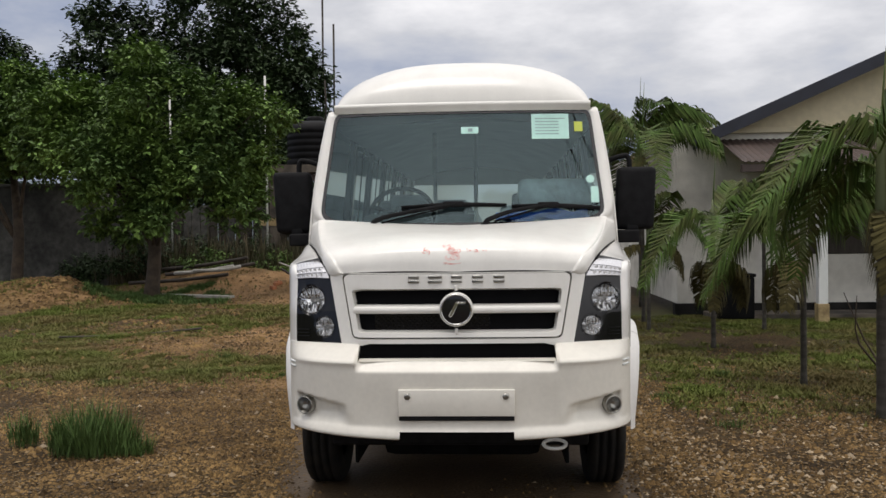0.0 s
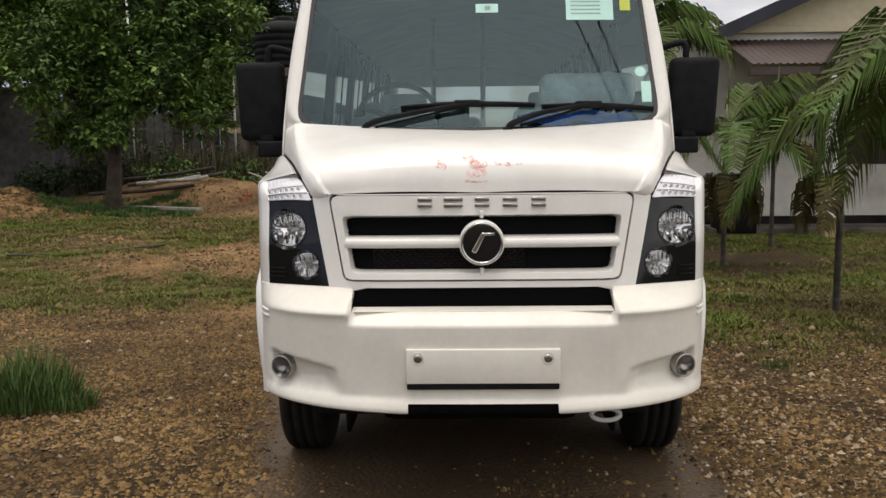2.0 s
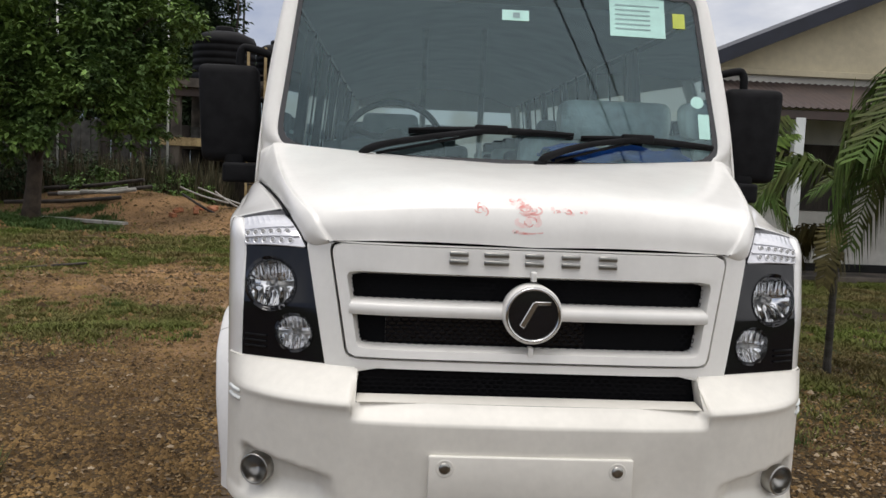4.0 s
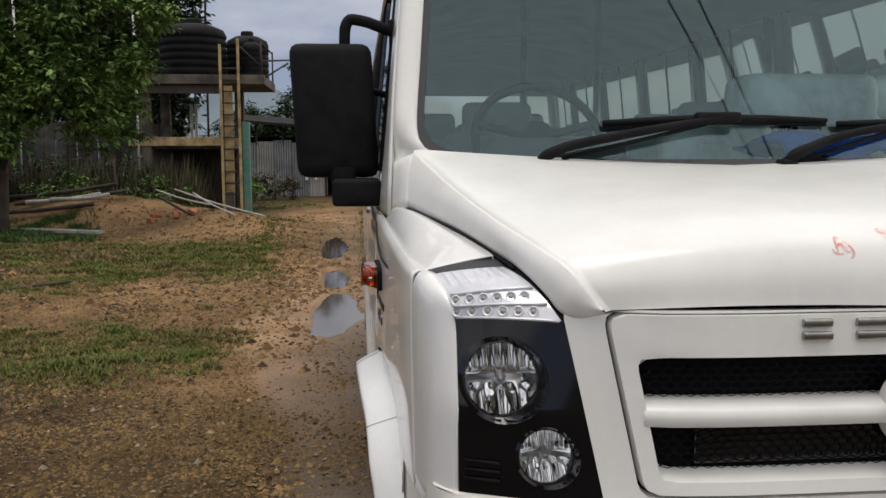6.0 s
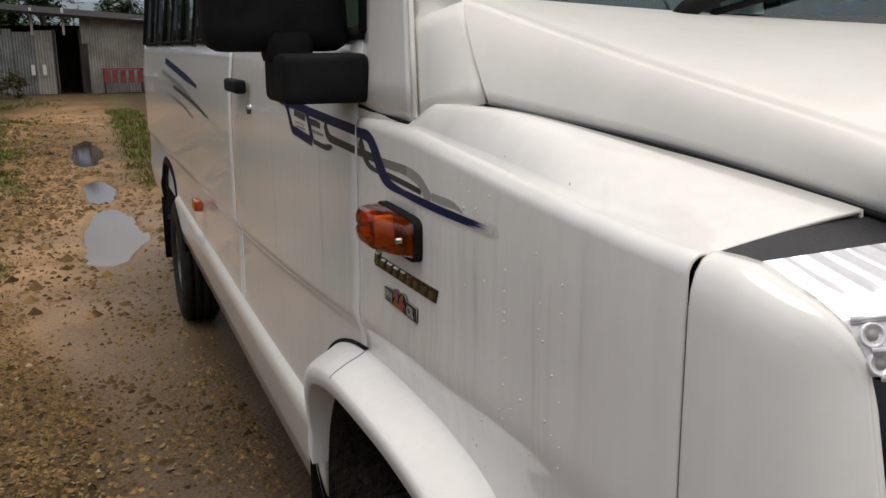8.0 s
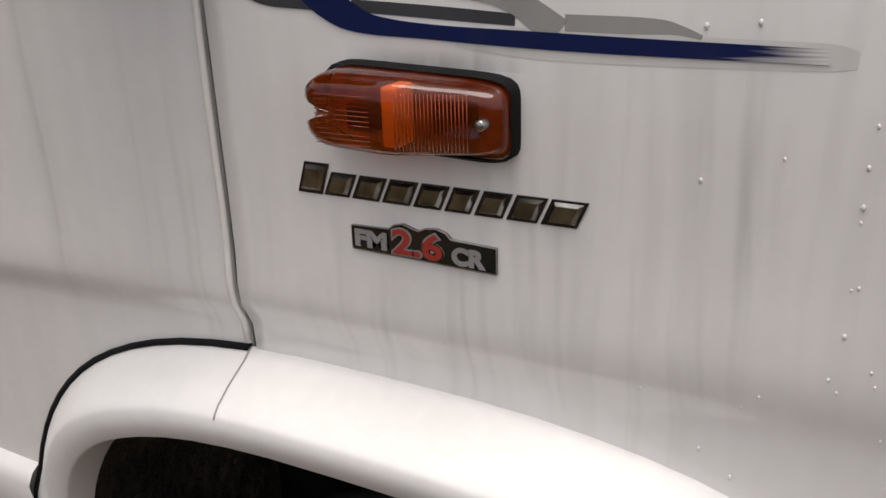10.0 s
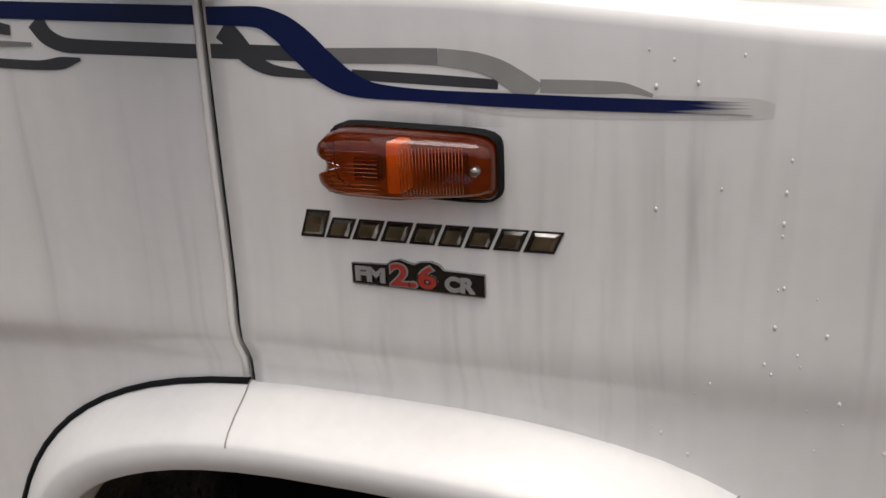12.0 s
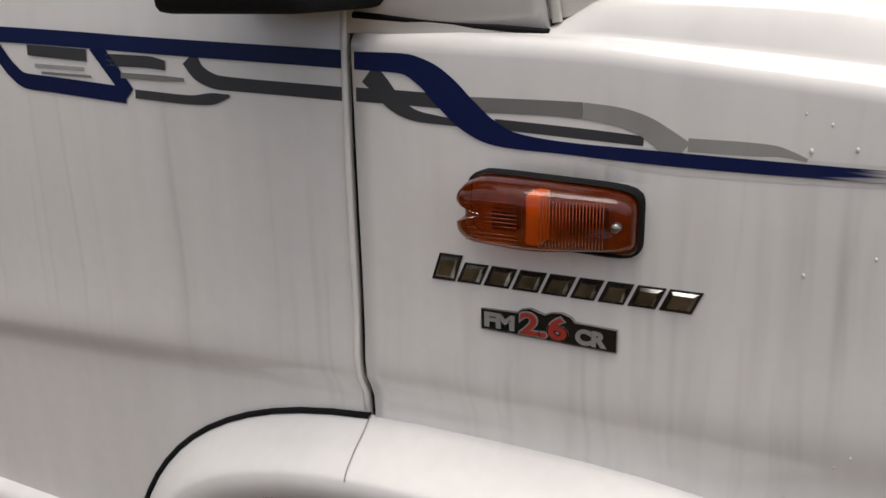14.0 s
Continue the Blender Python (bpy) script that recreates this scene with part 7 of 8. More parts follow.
# overhead cables that the windscreen mirrors, from a pole behind the yard to the water tower
utility_pole = thing("utility_pole", "grey wooden utility pole at the yard's edge", "utility pole", "", (10.0, -11.7, 0))
tubes("pole", [(0, 0, -0.3), (0, 0, 8.6)], 0.11, M_DARKWOOD, utility_pole, seg=10, taper=[1.2, 0.8])
part("crossarm", rbox(1.0, 0.10, 0.12, 0.01, 1, (0, 0, 8.3)), M_DARKWOOD, utility_pole)
for k, dx in enumerate((-0.40, 0.0)):
    cb = thing("overhead_cable", "thin black overhead cable", "cable", "overhead cables")
    a, b = Vector((10.0 + dx, -11.7, 8.36)), Vector((-8.0 + dx, 8.6 + dx, 8.4))
    tubes("cable", [a.lerp(b, q / 12) - Vector((0, 0, 0.5 * math.sin(math.pi * q / 12))) for q in range(13)], 0.018, M_CABLE, cb, seg=5)


# ---------------------------------------------------------------- the minibus: mirrors, wipers, lamps, badges
for s in (-1, 1):
    mir = thing("door_mirror", "black plastic door mirror on a tubular arm", "")
    mir.parent = bus
    housing = rbox(0.232, 0.10, 0.378, 0.037, 4, (s * 1.053, 1.315, 1.736))
    for v in housing.verts:
        t = (v.co.z - 1.736) / 0.189
        v.co.x += -s * 0.010 * (1 - t)
        if v.co.y < 1.30:
            v.co.y -= 0.02 * (1 - t * t) * (1 - ((v.co.x - s * 1.053) / 0.125) ** 2)
    part("housing", housing, M_BLACK, mir)
    part("mirror_glass", rbox(0.190, 0.006, 0.32, 0.002, 1, (s * 1.048, 1.368, 1.736)), M_MIRROR, mir)
    part("bracket", rbox(0.135, 0.158, 0.076, 0.014, 3, (s * 0.9825, 1.263, 1.507)), M_BLACK, mir)
    part("bracket_neck", rbox(0.075, 0.065, 0.06, 0.012, 2, (s * 1.02, 1.295, 1.560)), M_BLACK, mir)
    arm = spline([(s * 1.012, 1.315, 1.90), (s * 1.010, 1.312, 1.965), (s * 0.992, 1.312, 1.995), (s * 0.955, 1.315, 1.990), (s * 0.870, 1.335, 1.962)], 16)
    tubes("arm", arm, 0.016, M_BLACK, mir, seg=10)
    part("arm_foot", rbox(0.03, 0.05, 0.09, 0.008, 2, (s * 0.868, 1.345, 1.955)), M_BLACK, mir)
    tubes("stay", [(s * 0.95, 1.34, 1.80), (s * 0.87, 1.36, 1.78)], 0.010, M_BLACK, mir)
    # indicator on the wing, only its base is square to the panel
    lamp = thing("side_indicator", "amber side indicator lamp in a black rubber base", "")
    lamp.parent = bus
    ya, yb, z0 = 0.944, 1.094, 1.300
    base_rows, lens_rows = [], []
    ring_n = 64
    def lamp_ring(grow, depth, taper):
        pts = []
        for k in range(ring_n):
            a = 2 * math.pi * k / ring_n
            n_ = 7.0
            far = (abs(math.cos(a)) ** n_ + abs(math.sin(a)) ** n_) ** (1 / n_)
            u, w = math.cos(a) / far, math.sin(a) / far
            y = (ya + yb) / 2 + u * ((yb - ya) / 2 + grow)
            hgt = 0.0285 + grow + taper * -0.006 * max(0, -u) - 0.004 * max(0, u - 0.85) / 0.15
            if taper and u > 0.97:
                y -= 0.0085 * max(0.0, 1 - ((w + 0.02) / 0.34) ** 2) ** 0.5
            z = z0 + w * hgt + 0.003 * u
            x = knots(y, SIDE_X) + 0.003 + depth * (1 - taper * 0.45 * max(0, (0.15 - u)) / 1.15)
            pts.append((s * x, y, z))
        return pts
    for g, d, t in ((0.0030, -0.002, 0), (0.0030, 0.010, 0), (0.001, 0.012, 0)):
        base_rows.append(lamp_ring(g, d, t))
    part("lamp_base", mesh_data("lamp_base", *grid(base_rows, close=True, flip=s > 0)), M_BLACK, lamp, "black rubber lamp base")
    for g, d, t in ((0.0, 0.009, 0), (-0.0005, 0.030, 1), (-0.003, 0.043, 1), (-0.009, 0.047, 1), (-0.016, 0.048, 1), (-0.022, 0.048, 1)):
        lens_rows.append(lamp_ring(g, d, t))
    v, f = grid(lens_rows, close=True, flip=s < 0)
    f.append(tuple(range(len(v) - ring_n, len(v))) if s > 0 else tuple(reversed(range(len(v) - ring_n, len(v)))))
    part("lens", mesh_data("lens", v, f), M_AMBERGLASS, lamp, "ribbed amber lens").visible_shadow = False
    xo = lambda y: knots(y, SIDE_X) + 0.003 + 0.0485 * (1 - 0.45 * max(0, 0.15 - (y - (ya + yb) / 2) / ((yb - ya) / 2)) / 1.15)
    tray = lamp_ring(-0.003, 0.013, 0)
    part("tray", mesh_data("tray", tray, [tuple(range(ring_n)) if s < 0 else tuple(reversed(range(ring_n)))], False), M_TRAY, lamp, "grey reflector tray")
    part("bulb_holder", rbox(0.026, 0.013, 0.044, 0.003, 2, (s * (xo(1.024) - 0.0225), 1.0245, z0)), M_HOLDER, lamp, "white bulb holder")
    part("socket", rbox(0.016, 0.034, 0.026, 0.004, 2, (s * (xo(0.985) - 0.026), 0.984, z0 - 0.002)), M_BLACK, lamp)
    part("socket", rbox(0.014, 0.024, 0.022, 0.004, 2, (s * (xo(1.05) - 0.022), 1.052, z0 - 0.003)), M_BLACK, lamp)
    for k in range(20):
        y = 0.966 + 0.0026 * k
        tubes("lens_rib", [(s * (xo(y) - 0.0008), y, z0 - 0.021), (s * (xo(y) - 0.0008), y, z0 + 0.019)], 0.0004, M_LENSAMBER, lamp, seg=4)
    for k in range(11):
        z = z0 - 0.019 + 0.0035 * k
        tubes("lens_rib", [(s * (xo(y) - 0.0008), y, z) for y in (1.034, 1.055, 1.080)], 0.0004, M_LENSAMBER, lamp, seg=4)
    m = Matrix.Translation((s * 0.9545, 0.956, z0 - 0.001)) @ Matrix.Rotation(radians(s * 90), 4, "Y")
    part("screw", mesh_data("screw", *lathe([(0.0040, -0.008), (0.0040, 0.0), (0.0030, 0.0012), (0.0001, 0.0015)], 14, m)), M_DULLCHROME, lamp, "steel screw")
    # small side marker
    part("side_marker", rbox(0.035, 0.09, 0.045, 0.010, 3, (s * 0.955, 3.45, 0.945)), M_ORANGE, bus, "small amber side marker")
    # door handle
    hd = part("door_handle", rbox(0.03, 0.20, 0.035, 0.010, 3, (s * 0.958, 2.28, 1.455)), M_BLACK, bus, "black pull door handle")
    part("lock", mesh_data("lock", *lathe([(0.014, 0), (0.013, 0.012), (0.0001, 0.013)], 12, Matrix.Translation((s * 0.935, 2.17, 1.40)) @ Matrix.Rotation(radians(s * 90), 4, "Y"))), M_DULLCHROME, hd)


# slanted chrome strokes in a row and the engine badge, under the indicator
def on_side(y, z, out=0.0015):
    return Vector((-(flank_x(y, z) + out), y, z))


badge = thing("model_badge", "row of slanted dull chrome bars", "")
badge.parent = bus


def stroke(a, b, c, d, out=0.0045):
    """A raised flat bar on the flank with four corners (y, z)."""
    q = [on_side(y, z, 0.0) for y, z in (a, b, c, d)]
    top = [p + Vector((-out, 0, 0)) + (sum(q, Vector()) / 4 - p) * 0.34 for p in q]
    mid_q = sum(q, Vector()) / 4
    low = [mid_q + (p - mid_q) * 1.10 for p in q]
    # larger black base: the bar's dark outline with its shadow drawn in
    part("stroke_shadow_edge", mesh_data("stroke_shadow_edge", low + [p + Vector((-0.0012, 0, 0)) for p in low], [(7, 6, 5, 4), (0, 4, 5, 1), (1, 5, 6, 2), (2, 6, 7, 3), (3, 7, 4, 0)], False), M_GLOSSBLACK, badge)
    part("chrome_stroke", mesh_data("stroke", q + top, [(0, 1, 2, 3), (7, 6, 5, 4), (0, 4, 5, 1), (1, 5, 6, 2), (2, 6, 7, 3), (3, 7, 4, 0)], False), M_BADGECHROME, badge)


for k, (y_r, y_f) in enumerate(((1.136, 1.112), (1.110, 1.086), (1.083, 1.058), (1.055, 1.030), (1.027, 1.003), (1.000, 0.978), (0.975, 0.952), (0.949, 0.925), (0.922, 0.895))):
    lo, hi, sl = 1.2235, 1.2415 if k else 1.2475, 0.008
    stroke((y_r + sl * 0.3, lo), (y_f + 0.0022 + sl * 0.3, lo), (y_f + 0.0022 - sl * 0.7, hi), (y_r - sl * 0.7, hi), 0.0042)

eng = thing("engine_badge", "black badge reading FM 2.6 CR in grey and red", "")
eng.parent = bus


def side_matrix(y, z, out):
    """Writing on the driver's flank: x runs forward along it, y up."""
    p = on_side(y, z, out)
    return Matrix.Translation(p) @ Matrix(((0, 0, -1, 0), (-1, 0, 0, 0), (0, 1, 0, 0), (0, 0, 0, 1)))


outline = [(1.088, 1.181), (0.960, 1.178), (0.960, 1.199), (0.998, 1.2005), (1.002, 1.2050), (1.010, 1.2075), (1.020, 1.2065), (1.026, 1.2035), (1.032, 1.2050), (1.040, 1.2075), (1.048, 1.2055), (1.053, 1.2015), (1.088, 1.2005)]
n_o = len(outline)
v = [on_side(y, z, 0.0) for y, z in outline] + [on_side(y, z, 0.003) for y, z in outline]
f = [tuple(range(n_o, 2 * n_o))[::-1]] + [(k, (k + 1) % n_o, n_o + (k + 1) % n_o, n_o + k) for k in range(n_o)]
part("badge_plate", mesh_data("badge_plate", v, f, False), M_GLOSSBLACK, eng)
edge = [on_side(y, z, 0.003) for y, z in outline]
tubes("badge_rim", edge + [edge[0]], 0.0009, M_DULLCHROME, eng, seg=4)
lettering("lettering", "FM", 0.0185, 0.0006, M_BADGEGREY, side_matrix(1.0855, 1.1845, 0.0036) @ Matrix.Diagonal((1.36, 1, 1, 1)), eng, "grey letters FM", bold=0.0010)
lettering("figure_outline", "2.6", 0.0285, 0.0004, M_BADGEGREY, side_matrix(1.0500, 1.1830, 0.0034) @ Matrix.Diagonal((1.32, 1, 1, 1)), eng, "pale outline of the figures", bold=0.0019)
lettering("lettering", "2.6", 0.0285, 0.0007, M_BADGE_RED, side_matrix(1.0500, 1.1830, 0.0037) @ Matrix.Diagonal((1.32, 1, 1, 1)), eng, "red figures 2.6", bold=0.0007)
lettering("lettering", "CR", 0.0185, 0.0006, M_BADGEGREY, side_matrix(0.9970, 1.1818, 0.0036) @ Matrix.Diagonal((1.10, 1, 1, 1)), eng, "grey letters CR", bold=0.0010)


# vinyl stripes on the flank
def stripe(name, pts, widths, mat, out=0.0012, sides=(-1, 1), label="", count=30):
    line = spline(pts, count)
    ws = [knots(k * (len(widths) - 1) / (count - 1), list(enumerate(widths))) for k in range(count)]
    for s in sides:
        rows = []
        for k, (p, w) in enumerate(zip(line, ws)):
            d = (line[min(k + 1, count - 1)] - line[max(k - 1, 0)]).normalized()
            nrm = Vector((-d[1], d[0]))
            row = []
            for u in (-0.5, 0, 0.5):
                y, z = p[0] + nrm[0] * w * u, p[1] + nrm[1] * w * u
                row.append((s * (flank_x(y, z) + out), y, z))
            rows.append(row)
        part(name, mesh_data(name, *grid(rows, flip=s < 0)), mat, bus, label)


B = "navy vinyl stripe"
GV = "grey vinyl stripe"
stripe("stripe", [(1.80, 1.444), (1.6, 1.4375), (1.47, 1.432), (1.229, 1.4235)], [0.018, 0.017, 0.0168, 0.0168], M_BLUE, label=B)
stripe("stripe", [(1.2145, 1.423), (1.166, 1.4215), (1.142, 1.413), (1.121, 1.3965), (1.103, 1.380), (1.080, 1.3655), (1.055, 1.3585), (1.006, 1.355), (0.925, 1.352), (0.826, 1.3495), (0.748, 1.348)],
       [0.016, 0.018, 0.024, 0.029, 0.028, 0.022, 0.014, 0.0105, 0.0115, 0.0105, 0.009], M_BLUE_END, label="navy vinyl stripe worn pale at its end", count=70)
stripe("film_margin", [(0.990, 1.3515), (0.925, 1.3495), (0.826, 1.3480), (0.748, 1.3475), (0.733, 1.3465)], [0.012, 0.021, 0.019, 0.016, 0.010], M_FILM, 0.0002, label="clear margin of the vinyl")
stripe("stripe", [(1.742, 1.440), (1.715, 1.425), (1.692, 1.402), (1.668, 1.389), (1.62, 1.386), (1.51, 1.379)], [0.016, 0.018, 0.018, 0.018, 0.018, 0.018], M_BLUE, label=B)
stripe("stripe", [(1.552, 1.432), (1.53, 1.408), (1.505, 1.380)], [0.018, 0.018, 0.018], M_BLUE, label=B)
stripe("stripe", [(1.66, 1.424), (1.60, 1.4215), (1.565, 1.420)], [0.012, 0.013, 0.013], M_GREY2, label=GV)
stripe("stripe", [(1.65, 1.407), (1.57, 1.405)], [0.004, 0.004], M_GREY3, label=GV)
stripe("stripe", [(1.64, 1.399), (1.56, 1.397)], [0.003, 0.003], M_GREY1, label=GV)
stripe("stripe", [(1.535, 1.416), (1.475, 1.415), (1.450, 1.412)], [0.0125, 0.0125, 0.010], M_GREY2, label=GV)
stripe("stripe", [(1.515, 1.400), (1.47, 1.399), (1.425, 1.398)], [0.006, 0.006, 0.004], M_GREY1, label=GV)
stripe("stripe", [(1.496, 1.381), (1.421, 1.378), (1.392, 1.380), (1.366, 1.384)], [0.0095, 0.0095, 0.012, 0.003], M_GREY2, label=GV)
stripe("stripe", [(1.417, 1.421), (1.405, 1.406), (1.38, 1.397), (1.35, 1.3955), (1.288, 1.3935), (1.229, 1.3915)], [0.022, 0.018, 0.0145, 0.0135, 0.013, 0.013], M_GREY2, 0.0007, label=GV)
stripe("stripe", [(1.2145, 1.392), (1.168, 1.391), (1.112, 1.389)], [0.013, 0.013, 0.013], M_GREY2, 0.0006, label=GV)
stripe("stripe", [(1.200, 1.412), (1.189, 1.402), (1.178, 1.390), (1.166, 1.381), (1.150, 1.375), (1.110, 1.371)], [0.022, 0.020, 0.018, 0.014, 0.010, 0.006], M_GREY2, 0.0008, label=GV)
stripe("stripe", [(1.100, 1.388), (1.033, 1.388), (0.996, 1.3871)], [0.013, 0.013, 0.014], M_GREY1, 0.0006, label=GV, count=20)
stripe("stripe", [(0.996, 1.3871), (0.966, 1.3835), (0.945, 1.377), (0.930, 1.368), (0.915, 1.357)], [0.014, 0.0155, 0.017, 0.019, 0.022], M_GREY4, 0.0006, label=GV, count=24)
stripe("stripe", [(1.075, 1.372), (1.005, 1.3685), (0.945, 1.365)], [0.009, 0.009, 0.008], M_GREY2, 0.0004, label=GV)
stripe("stripe", [(0.910, 1.364), (0.874, 1.3635), (0.847, 1.363), (0.835, 1.361), (0.822, 1.357)], [0.011, 0.011, 0.009, 0.006, 0.003], M_GREY4, 0.0003, label=GV)
for k, (y_a, y_b, z_a, z_b, wd) in enumerate(((3.35, 4.75, 1.43, 1.49, 0.030), (3.55, 4.9, 1.38, 1.43, 0.022), (3.05, 4.3, 1.335, 1.375, 0.018), (3.5, 4.7, 1.30, 1.33, 0.014))):
    stripe("stripe", [(y_b, z_b), ((y_a * 2 + y_b) / 3, z_a + 0.008), (y_a, z_a - 0.02)], [wd, wd, wd * 0.4], (M_BLUE, M_GREY1, M_GREY2, M_GREY1)[k], label=GV)

# streaks of grime left by running rain, each one fading out at its edges and ends
def grime(name, sheets, label):
    """Sheets of (rows of points, rows of weights) joined into one thin film."""
    ob = part(name, mesh_data(name, *joined(*[grid(r_) for r_, _ in sheets])), M_GRIME, bus, label)
    fade = ob.data.color_attributes.new("fade", "FLOAT_COLOR", "POINT")
    fade.data.foreach_set("color", [c for _, ws in sheets for row in ws for w in row for c in (w, w, w, 1)])
    tagged(ob, kind="stuff")


rng = random.Random(9)
runs = [(1.455, 1.40, 1.07, 0.009, 0.9), (1.325, 1.36, 1.04, 0.006, 0.5), (1.62, 1.42, 1.02, 0.008, 0.8), (1.90, 1.45, 1.0, 0.008, 0.8), (2.2, 1.38, 0.95, 0.010, 0.8)]
runs += [(rng.uniform(0.80, 1.14), rng.uniform(1.12, 1.23), rng.uniform(1.00, 1.10), rng.uniform(0.004, 0.013), rng.uniform(0.3, 0.8)) for _ in range(30)]
runs += [(rng.uniform(0.56, 0.98), rng.uniform(1.30, 1.44), rng.uniform(1.03, 1.24), rng.uniform(0.004, 0.016), rng.uniform(0.25, 0.65)) for _ in range(46)]
runs += [(rng.uniform(0.92, 1.20), rng.uniform(1.22, 1.34), rng.uniform(1.04, 1.18), rng.uniform(0.004, 0.012), rng.uniform(0.2, 0.5)) for _ in range(12)]
runs += [(rng.uniform(1.25, 2.4), rng.uniform(1.2, 1.5), rng.uniform(0.9, 1.1), rng.uniform(0.005, 0.014), rng.uniform(0.3, 0.7)) for _ in range(14)]
z_rows = [0.90 + 0.0125 * k for k in range(46)]
rows, weights = [], []
for z in z_rows:
    row, ws = [], []
    for i in range(760):
        y = 0.545 + 0.0025 * i
        w = 0
        for y_run, za, zb, wd, strong in runs:
            if abs(y - y_run) < wd and zb < z < za:
                t = (za - z) / (za - zb)
                u = (y - y_run - 0.0022 * math.sin(t * 5 + y_run * 40)) / (0.5 * wd)
                w += 0.40 * strong * max(0, 1 - u * u) * math.sin(math.pi * min(1, 0.03 + 0.94 * t ** 0.8)) ** 0.7
        row.append(on_side(y, z, 0.0014))
        ws.append(min(1.2, w))
    rows.append(row)
    weights.append(ws)
grime("rain_grime", [(rows, weights)], "faint streaks of rain grime")
rows = [[on_side(0.935 + 0.15 * i / 14, 1.330 + 0.018 * j / 4, 0.0009) for i in range(15)] for j in range(5)]
weights = [[1.6 * math.sin(math.pi * i / 14) * (1, 0.9, 0.6, 0.25, 0)[j] for i in range(15)] for j in range(5)]
grime("grime_patch", [(rows, weights)], "dark grime above the indicator")
for s in (-1, 1):
    tubes("door_edge", [(s * (side_x(1.2285, z) - 0.0015), 1.2285, z) for z in [1.06 + 0.5 * k / 24 for k in range(25)]], 0.0036, M_PAINT, bus, seg=8)

# beads of water on the wing
drops = []
rng = random.Random(4)
spots = [(0.60 + 0.25 * rng.random() ** 1.5, 1.02 + 0.43 * rng.random()) for _ in range(42)] + [(0.72, 1.13 + 0.035 * k * rng.uniform(0.8, 1.2)) for k in range(6)]
for y, z in spots:
    r = rng.uniform(0.0009, 0.0016)
    c = on_side(y, z, 0.0)
    m = Matrix.Translation(c) @ Matrix.Rotation(radians(-90), 4, "Y")
    sv, sf = lathe([(r, 0), (r * 0.9, r * 0.45), (r * 0.5, r * 0.8), (0.0001, r * 0.9)], 8, m)
    drops.append(([Vector((p.x, p.y, c.z + (p.z - c.z) * 1.6)) for p in sv], sf))
tagged(part("water_drops", mesh_data("water_drops", *joined(*drops)), M_WATER_DROP, bus, "beads of rainwater"), kind="stuff")

# wipers
for px, a, b, tip in ((-0.515, (-0.345, 1.692), (0.262, 1.698), (-0.045, 1.700)), (0.135, (0.29, 1.690), (0.80, 1.676), (0.50, 1.690))):
    wip = thing("wiper", "black windscreen wiper", "")
    wip.parent = bus
    pts = [screen(a[0] + (b[0] - a[0]) * k / 16, a[1] + (b[1] - a[1]) * k / 16 + 0.007 * math.sin(math.pi * k / 16), 0.020) for k in range(17)]
    tubes("blade", pts, 0.0115, M_BLACK, wip, seg=8, taper=[0.55 + 0.45 * math.sin(math.pi * k / 16) for k in range(17)])
    tubes("rubber_edge", [p + Vector((0, 0.004, -0.011)) for p in pts], 0.0045, M_BLACK, wip, seg=6)
    cx = tip[0]
    part("connector", rbox(0.120, 0.034, 0.030, 0.010, 3, tuple(screen(cx, tip[1] + 0.004, 0.036))), M_BLACK, wip)
    arm = spline([screen(px, 1.580, 0.012), screen(px + 0.012, 1.604, 0.034), screen(px + 0.055, 1.626, 0.047), screen(px * 0.55 + cx * 0.45, 1.660, 0.050), screen(cx + 0.01, tip[1] + 0.004, 0.044)], 22)
    tubes("arm", arm, 0.010, M_BLACK, wip, seg=10, taper=[1.75 - 0.8 * k / 21 for k in range(22)])
    tubes("arm_spring", [screen(px + 0.055, 1.600, 0.030), screen(cx - 0.03, tip[1] - 0.012, 0.032)], 0.0055, M_BLACK, wip, seg=6)
    part("pivot", rbox(0.045, 0.05, 0.03, 0.010, 2, tuple(screen(px, 1.582, 0.014))), M_BLACK, wip)


# paper stickers behind the glass
def sticker(name, x0, x1, z0, z1, mat, parent, label, off=-0.006):
    rows = [[screen(x0 + (x1 - x0) * i / 4, z0 + (z1 - z0) * j / 2, off) for i in range(5)] for j in range(3)]
    return part(name, mesh_data(name, *grid(rows)), mat, parent, label)


st = sticker("sticker", 0.418, 0.640, 2.090, 2.246, M_STICKER, bus, "pale green paper permit in the windscreen", 0.003)
for k in range(6):
    sticker("print_bar", 0.440, 0.58 if k else 0.618, 2.214 - 0.019 * k, 2.219 - 0.019 * k, M_INK, st, "", 0.0045)
sticker("sticker", 0.672, 0.722, 2.135, 2.196, M_STICKER_Y, bus, "yellow green windscreen sticker", 0.003)
lb = sticker("sticker", -0.002, 0.102, 2.128, 2.170, M_STICKER, bus, "small pale windscreen label", 0.003)
sticker("print_bar", 0.040, 0.066, 2.140, 2.160, M_INK, lb, "", 0.0045)
st = sticker("sticker", 0.752, 0.797, 1.705, 1.80, M_STICKER, bus, "pale green round-topped windscreen sticker", 0.003)
m = Matrix.Translation(screen(0.752, 1.845, 0.003)) @ Matrix.Rotation(radians(69), 4, "X")
part("sticker_disc", mesh_data("sticker_disc", *lathe([(0.025, 0), (0.0001, 0.001)], 20, m)), M_STICKER, st)

# red paste marks on the bonnet
BONNET_TREE = BVHTree.FromPolygons([v.co.copy() for v in bonnet_ob.data.vertices], [tuple(f.vertices) for f in bonnet_ob.data.polygons])


def bonnet_at(x, z):
    hit, normal, _, _ = BONNET_TREE.ray_cast(Vector((x, -1, z)), Vector((0, 1, 0)))
    return hit


